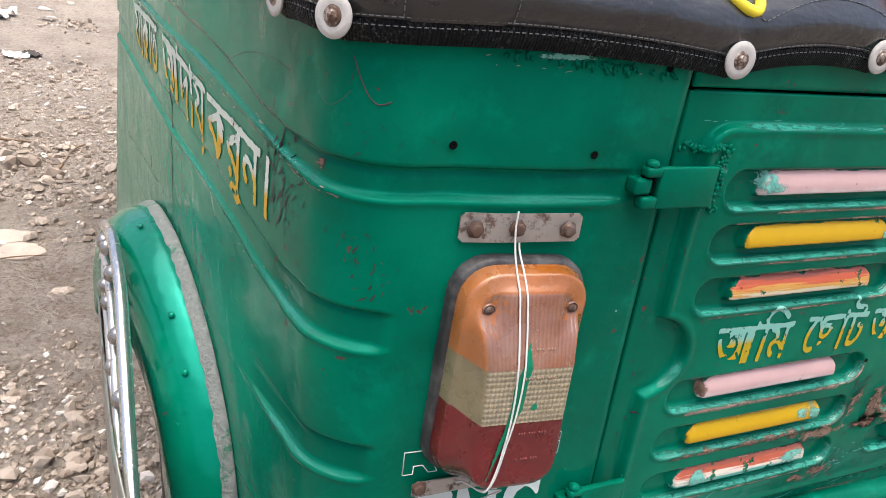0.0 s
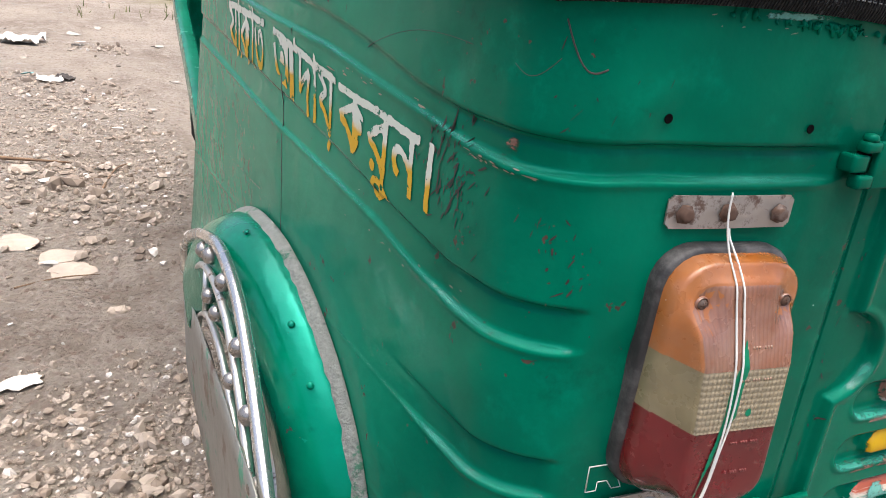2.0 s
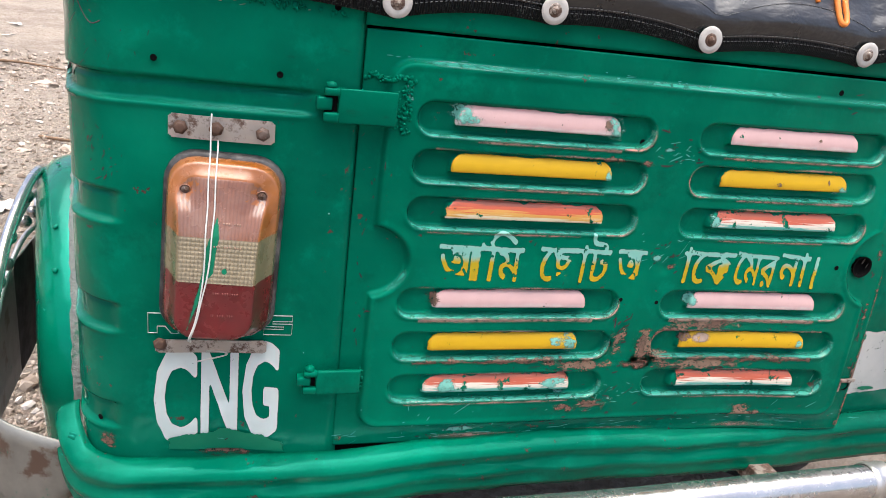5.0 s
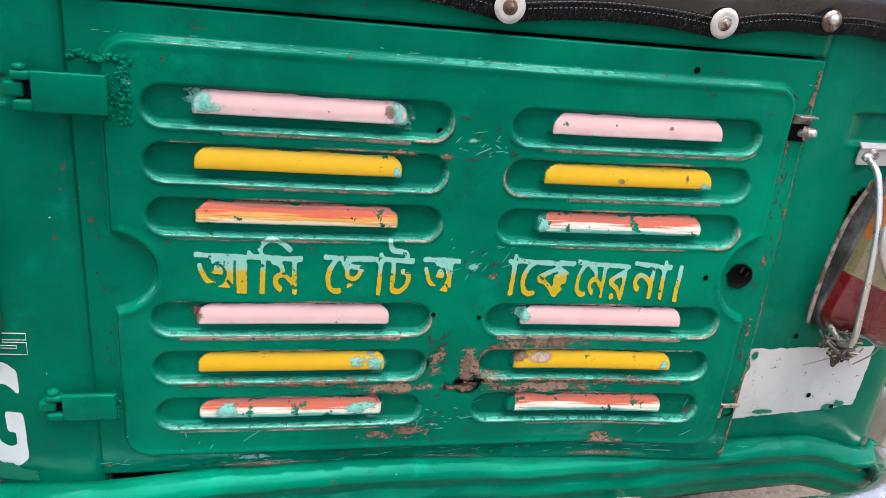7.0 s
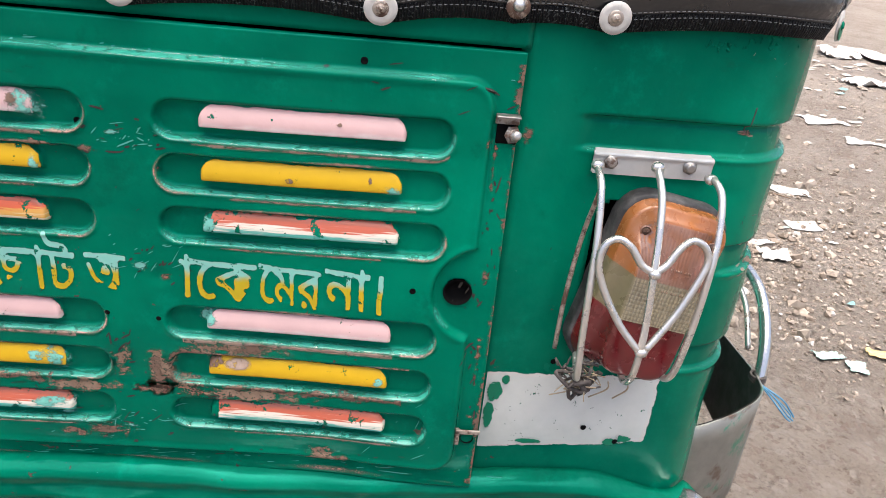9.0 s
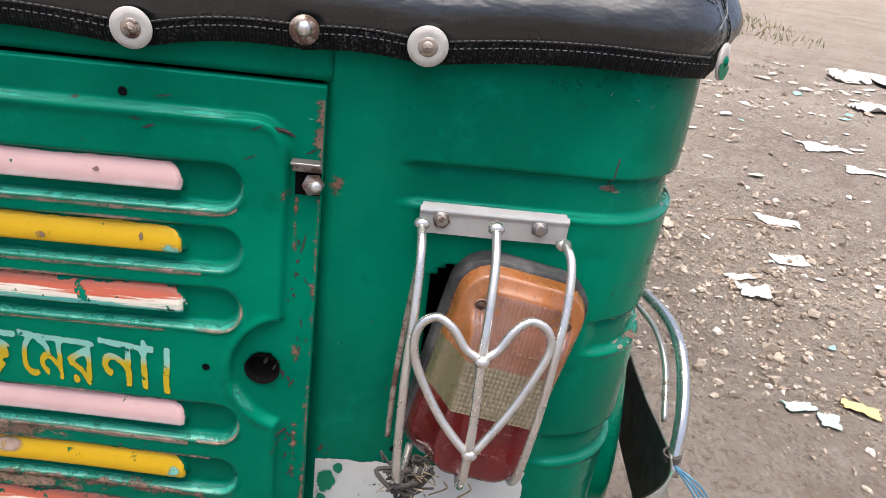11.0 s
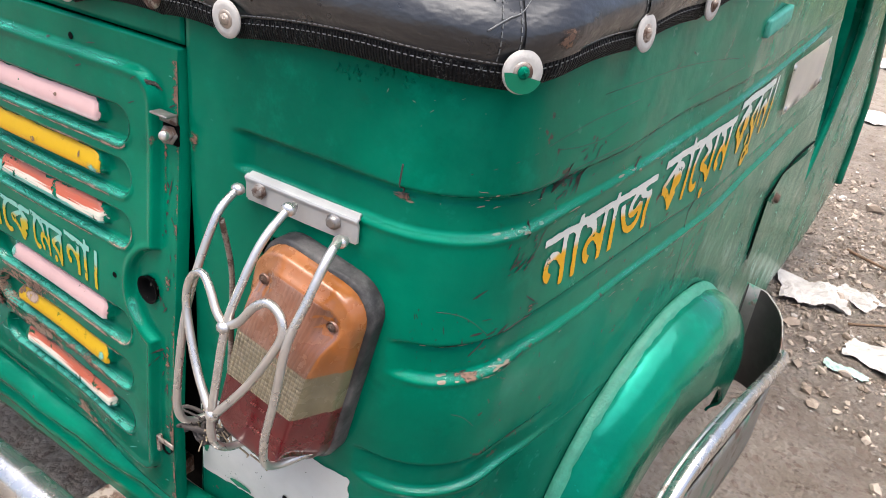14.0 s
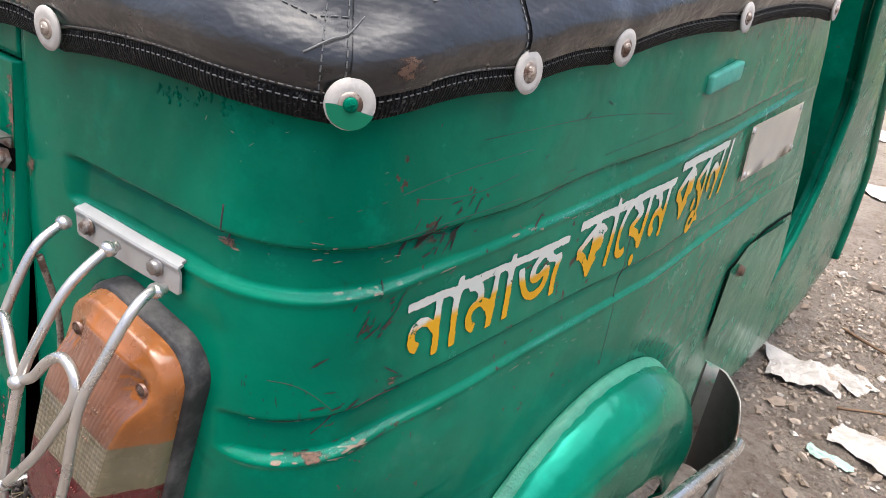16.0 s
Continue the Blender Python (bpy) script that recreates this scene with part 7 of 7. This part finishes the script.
def stone(x, y, r, label, seed, flat=0.32):
    g = np.random.RandomState(seed)
    bm = bmesh.new()
    bmesh.ops.create_icosphere(bm, subdivisions=3, radius=r)
    for v in bm.verts:
        n = noise.noise(v.co * (2.2 / r) * 0.5 + Vector((seed, 0, 0)))
        v.co *= 1 + 0.6 * n + 0.2 * noise.noise(v.co * (6 / r) * 0.5)
        v.co.z *= flat
    bmesh.ops.transform(bm, matrix=Matrix.Translation(at_ground(x, y, r * flat * 0.35)) @ pose(0, 0, 0, 0, 0, g.uniform(0, 360)), verts=bm.verts)
    tagged(part("stone", bm, M_SLAB if flat < 0.2 else M_STONE, smooth=False), label, "stone", "stones on the soil")


for i, (x, y, r, lab) in enumerate(((-0.98, 1.84, 0.06, "broad pale stone set in the soil"), (-0.86, 1.75, 0.055, "broad pinkish stone set in the soil"), (-1.35, 3.8, 0.06, "dark angular stone on the soil"), (-0.83, 1.66, 0.05, "broad pale stone set in the soil"),
                                    (-0.72, 1.4, 0.022, "pale grey stone on the soil"), (-1.16, 2.5, 0.03, "brown stone on the soil"), (-0.7, 0.72, 0.018, "brown stone on the soil"), (-1.0, 2.55, 0.04, "brown clod on the soil"), (1.28, 1.9, 0.035, "flat brown stone on the soil"),
                                    (1.25, 2.7, 0.06, "dark brown clod of soil"), (0.9, 2.6, 0.05, "brown clod of soil"), (1.5, 0.75, 0.02, "grey stone on the soil"), (1.1, 3.4, 0.07, "dark brown clod of soil"), (-0.8, 0.95, 0.015, "brown stone on the soil"))):
    stone(x, y, r, lab, i + 3, 0.13 if "broad" in lab else 0.32)


def scrap(name, x, y, w, d, mat, label, seed, crumple=0.3, turn=0.0, lift=0.004, category="paper", notch=0.25, h=0.2):
    """A torn, crumpled sheet lying on the soil."""
    g = np.random.RandomState(seed)
    n = 32
    u, v = np.meshgrid(np.linspace(-1, 1, n), np.linspace(-1, 1, n), indexing="ij")
    fold = lambda q, k: np.array([noise.noise(Vector((a * k, b * k, q * 3.7))) for a, b in zip(u.ravel(), v.ravel())]).reshape(u.shape)
    f = 1.6 * fold(seed, 1.4)
    ridge = 1.5 * np.abs(fold(seed + 1, 1.7)) + 0.9 * np.abs(fold(seed + 2, 3.4)) + 0.4 * np.abs(fold(seed + 3, 7.0))
    ang = np.arctan2(v, u)
    edge = 1 - notch * (0.5 + 0.5 * np.sin(ang * 3 + seed)) * np.abs(np.sin(ang * 2 + seed * 1.7)) - 0.04 * np.abs(wave_noise(np.cos(ang) * 1.2, np.sin(ang) * 1.2, seed + 5, 3, 2.0))
    px, py = u * edge * w / 2 + 0.05 * w * f * crumple, v * edge * d / 2 + 0.05 * d * wave_noise(u, v, seed + 2, 2, 3) * crumple
    a = radians(turn)
    X2, Y2 = x + px * math.cos(a) - py * math.sin(a), y + px * math.sin(a) + py * math.cos(a)
    Zz = ground_z(X2, Y2) + lift + crumple * h * min(w, d) * (1.1 * ridge + 0.3 * f + 0.2)
    me = grid_mesh(name, np.stack([X2, Y2, Zz], -1))
    bm = bmesh.new()
    bm.from_mesh(me)
    bmesh.ops.solidify(bm, geom=bm.faces[:], thickness=0.0012)
    tagged(part(name, bm, mat, smooth=crumple < 0.5), label, category, "litter on the soil")


scrap("cardboard_scrap", -0.86, 0.60, 0.17, 0.085, M_CARD, "torn folded piece of brown cardboard on the soil", 3, 0.12, 28, 0.006, "cardboard", 0.3)
scrap("paper_scrap", -0.815, 0.565, 0.1, 0.07, M_PAPER, "torn white paper lying on cardboard", 5, 0.18, 20, 0.016, "paper", 0.35)
scrap("paper_scrap", -0.915, 1.115, 0.1, 0.04, M_PAPER, "small crumpled white paper on the gravel", 7, 0.5, 10)
scrap("paper_scrap", -1.085, 1.1, 0.09, 0.08, M_PAPER, "crumpled white wrapper on the gravel", 9, 0.6, 40)
scrap("paper_scrap", -1.07, 1.785, 0.14, 0.09, M_PAPER, "torn white paper strip on the soil", 11, 0.35, 25, notch=0.5)
scrap("paper_scrap", -1.2, 1.93, 0.1, 0.07, M_PAPER, "small white paper on the soil", 12, 0.5, 0)
scrap("rag", -1.22, 1.87, 0.3, 0.06, M_DARKRAG, "dark twisted rag on the soil", 13, 0.6, 12, category="rag")
scrap("bottle_cap_scrap", -1.12, 1.72, 0.035, 0.03, M_BLUE, "small flat blue plastic bit", 15, 0.3, category="plastic")
scrap("paper_scrap", -0.97, 4.15, 0.13, 0.12, M_PAPER, "white paper beside a black scrap", 17, 0.5)
scrap("rag", -0.9, 4.2, 0.1, 0.09, M_DARKRAG, "small black scrap on the soil", 18, 0.6, category="rag")
scrap("paper_scrap", -1.62, 3.7, 0.07, 0.14, M_PAPER, "thin white paper strip on the soil", 19, 0.3)
scrap("paper_scrap", -1.95, 4.1, 0.25, 0.13, M_PAPER, "white paper on the soil", 20, 0.4)
scrap("cardboard_scrap", -1.5, 2.45, 0.3, 0.12, M_CARD, "flat weathered cardboard strip", 21, 0.12, 10, category="cardboard")
scrap("paper_scrap", -1.2, 5.6, 0.3, 0.3, M_PAPER, "white paper far off on the soil", 22, 0.5)
scrap("newspaper_scrap", 0.69, 1.78, 0.19, 0.17, M_NEWS, "crumpled dirty sheet of newsprint on the soil", 23, 0.55, 15, notch=0.2, h=0.13)
scrap("newspaper_scrap", 0.79, 1.86, 0.14, 0.09, M_NEWS, "crumpled dirty newsprint on the soil", 25, 0.6, -30, notch=0.2, h=0.13)
scrap("newspaper_scrap", 0.905, 1.55, 0.19, 0.13, M_NEWS, "crumpled dirty sheet of newsprint on the soil", 27, 0.55, -8, notch=0.2, h=0.13)
scrap("mint_wrapper", 0.83, 1.43, 0.1, 0.05, M_MINT, "faded green plastic wrapper on the soil", 28, 0.5, category="plastic")
scrap("paper_scrap", 1.42, 1.44, 0.1, 0.075, M_PAPER, "crumpled pale paper on the soil", 29, 0.5)
scrap("paper_scrap", 1.42, 1.55, 0.09, 0.05, M_NEWS, "flat pinkish paper on the soil", 30, 0.2)
scrap("mint_wrapper", 1.3, 0.885, 0.09, 0.045, M_MINT, "faded green plastic wrapper on the soil", 31, 0.4, 20, category="plastic")
scrap("mint_wrapper", 1.345, 0.835, 0.06, 0.045, M_MINT, "faded green plastic wrapper on the soil", 32, 0.4, 70, category="plastic")
scrap("yellow_wrapper", 1.45, 0.9, 0.09, 0.05, M_GOLD, "yellow wrapper on the soil", 33, 0.4, -20, category="plastic")
scrap("newspaper_scrap", 1.65, 1.72, 0.12, 0.06, M_NEWS, "flat pale paper on the soil", 34, 0.2, 5, notch=0.12, h=0.1)
scrap("newspaper_scrap", 1.75, 2.05, 0.17, 0.1, M_NEWS, "flat pale paper on the soil", 35, 0.25, 5, notch=0.12, h=0.1)
scrap("newspaper_scrap", 2.46, 3.19, 0.26, 0.16, M_NEWS, "flat pale paper on the soil", 36, 0.25, 5, notch=0.12, h=0.1)
scrap("newspaper_scrap", 2.51, 2.83, 0.22, 0.13, M_NEWS, "flat pale paper on the soil", 37, 0.25, -15, notch=0.12, h=0.1)
scrap("paper_scrap", 3.28, 4.24, 0.3, 0.2, M_PAPER, "crumpled white paper on a rubbish heap", 38, 0.6)
scrap("board", 4.0, 5.2, 1.05, 0.3, M_NEWS, "weathered grey board on the soil", 39, 0.04, -85, 0.03, "board", 0.1)
scrap("paper_scrap", 3.68, 5.33, 0.3, 0.26, M_PAPER, "crumpled white paper on a rubbish heap", 40, 0.6)
scrap("paper_scrap", 1.05, 4.3, 0.24, 0.16, M_PAPER, "pale paper on the soil", 41, 0.2)
scrap("paper_scrap", 1.62, 4.7, 0.4, 0.25, M_NEWS, "pale torn paper on the soil", 42, 0.3)
scrap("paper_scrap", 1.2, 2.5, 0.13, 0.1, M_NEWS, "dirty crumpled paper on the soil", 43, 0.5)
scrap("blue_bit", 1.1, 2.56, 0.035, 0.03, M_BLUE, "small blue plastic bit", 44, 0.5, category="plastic")
scrap("paper_scrap", 0.33, 6.2, 0.3, 0.4, M_PAPER, "white paper far off on the soil", 45, 0.3)
scrap("paper_scrap", 0.52, 4.3, 0.25, 0.3, M_PAPER, "white sheet on the soil", 46, 0.2)
scrap("paper_scrap", 0.9, 6.6, 0.3, 0.2, M_PAPER, "pale paper on the soil", 47, 0.3)
scrap("cardboard_scrap", 1.9, 10.0, 0.6, 0.3, M_CARD, "brown card on the grass", 48, 0.2, category="cardboard")


# small torn flakes of paper trodden into the soil
g = np.random.RandomState(61)
V, Fs = [], []
for x0, y0, wx, wy, count, size in ((2.7, 3.4, 0.6, 0.7, 70, 0.035), (3.6, 4.8, 0.5, 0.5, 60, 0.06), (1.2, 2.3, 0.35, 0.4, 40, 0.018), (-1.3, 3.6, 0.5, 0.9, 40, 0.03), (-1.0, 1.3, 0.25, 0.5, 30, 0.009), (0.95, 1.45, 0.2, 0.3, 22, 0.01), (-1.5, 6.5, 1.0, 1.2, 40, 0.06)):
    for _ in range(count):
        x, y, r = x0 + g.normal(0, wx), y0 + g.normal(0, wy), size * g.uniform(0.4, 1.3)
        if abs(x) < 0.72 and y < 2.6:
            continue
        m = 7
        th = np.arange(m) * 2 * np.pi / m + g.uniform(-0.3, 0.3, m)
        rr = r * g.uniform(0.4, 1.1, m)
        qx, qy = x + rr * np.cos(th), y + rr * np.sin(th) * g.uniform(0.4, 1.0)
        qz = ground_z(qx, qy) + 0.004 + r * g.uniform(0, 0.25, m)
        k = len(V)
        V += np.stack([qx, qy, qz], -1).tolist() + [(x, y, float(qz.mean()) + r * g.uniform(0, 0.25))]
        Fs += [(k + i, k + (i + 1) % m, k + m) for i in range(m)]
me = bpy.data.meshes.new("paper_flakes")
me.from_pydata(V, [], Fs)
tagged(part("paper_flakes", me, M_FLAKE, smooth=False), "small torn paper and plastic flakes trodden into the soil", "litter", kind="stuff")


def twig(pts, r, label):
    path = smooth_path([tuple(at_ground(x, y, r * 0.8 + z)) for x, y, z in pts], 6)
    tagged(part("twig", tube(path, r, 6, r1=r * 0.4), M_TWIG), label, "twig", "twigs on the soil")


twig([(-1.9, 4.45, 0), (-1.6, 4.4, 0.01), (-1.35, 4.32, 0.0)], 0.012, "long dark dry twig on the soil")
twig([(-1.15, 2.75, 0), (-1.0, 2.68, 0.01), (-0.85, 2.66, 0.0)], 0.009, "dry brown twig on the soil")
twig([(-0.75, 2.3, 0), (-0.7, 2.5, 0.01), (-0.64, 2.6, 0.0)], 0.005, "thin dry twig on the soil")
twig([(0.72, 2.2, 0), (0.85, 2.1, 0.01), (1.02, 2.15, 0.0)], 0.006, "thin dark twig on the soil")
twig([(0.8, 1.68, 0), (0.92, 1.74, 0.008), (1.0, 1.7, 0.0)], 0.004, "thin dark twig on the soil")
twig([(1.48, 1.95, 0), (1.6, 1.98, 0.008), (1.7, 1.94, 0.0)], 0.004, "thin dark twig on the soil")
twig([(-0.95, 1.58, 0), (-0.85, 1.6, 0.004), (-0.76, 1.62, 0.0)], 0.003, "thin pale twig on the soil")

# far grass beyond the bare soil
V, Fs = [], []
g = np.random.RandomState(88)
n = 0
while n < 6000:
    x, y = g.uniform(-1.0, 4.5), 6.8 + g.gamma(2.0) * 4
    if g.uniform() > 0.5 + 0.5 * float(cl(x * 0.5, y * 0.5)):
        continue
    n += 1
    h, a, w = g.uniform(0.03, 0.1), g.uniform(0, 6.28), g.uniform(0.004, 0.009)
    z = float(ground_z(np.array([x]), np.array([y]))[0])
    k = len(V)
    dx, dy, lx, ly = math.cos(a) * w, math.sin(a) * w, g.normal(0, 0.03), g.normal(0, 0.03)
    V += [(x - dx, y - dy, z), (x + dx, y + dy, z), (x + lx * 0.5 + dx * 0.6, y + ly * 0.5 + dy * 0.6, z + h * 0.6), (x + lx, y + ly, z + h)]
    Fs += [(k, k + 1, k + 2), (k, k + 2, k + 3)]
me = bpy.data.meshes.new("grass")
me.from_pydata(V, [], Fs)
tagged(part("grass", me, M_GRASS, smooth=False), "patchy short dry grass beyond the soil", "grass", kind="stuff")
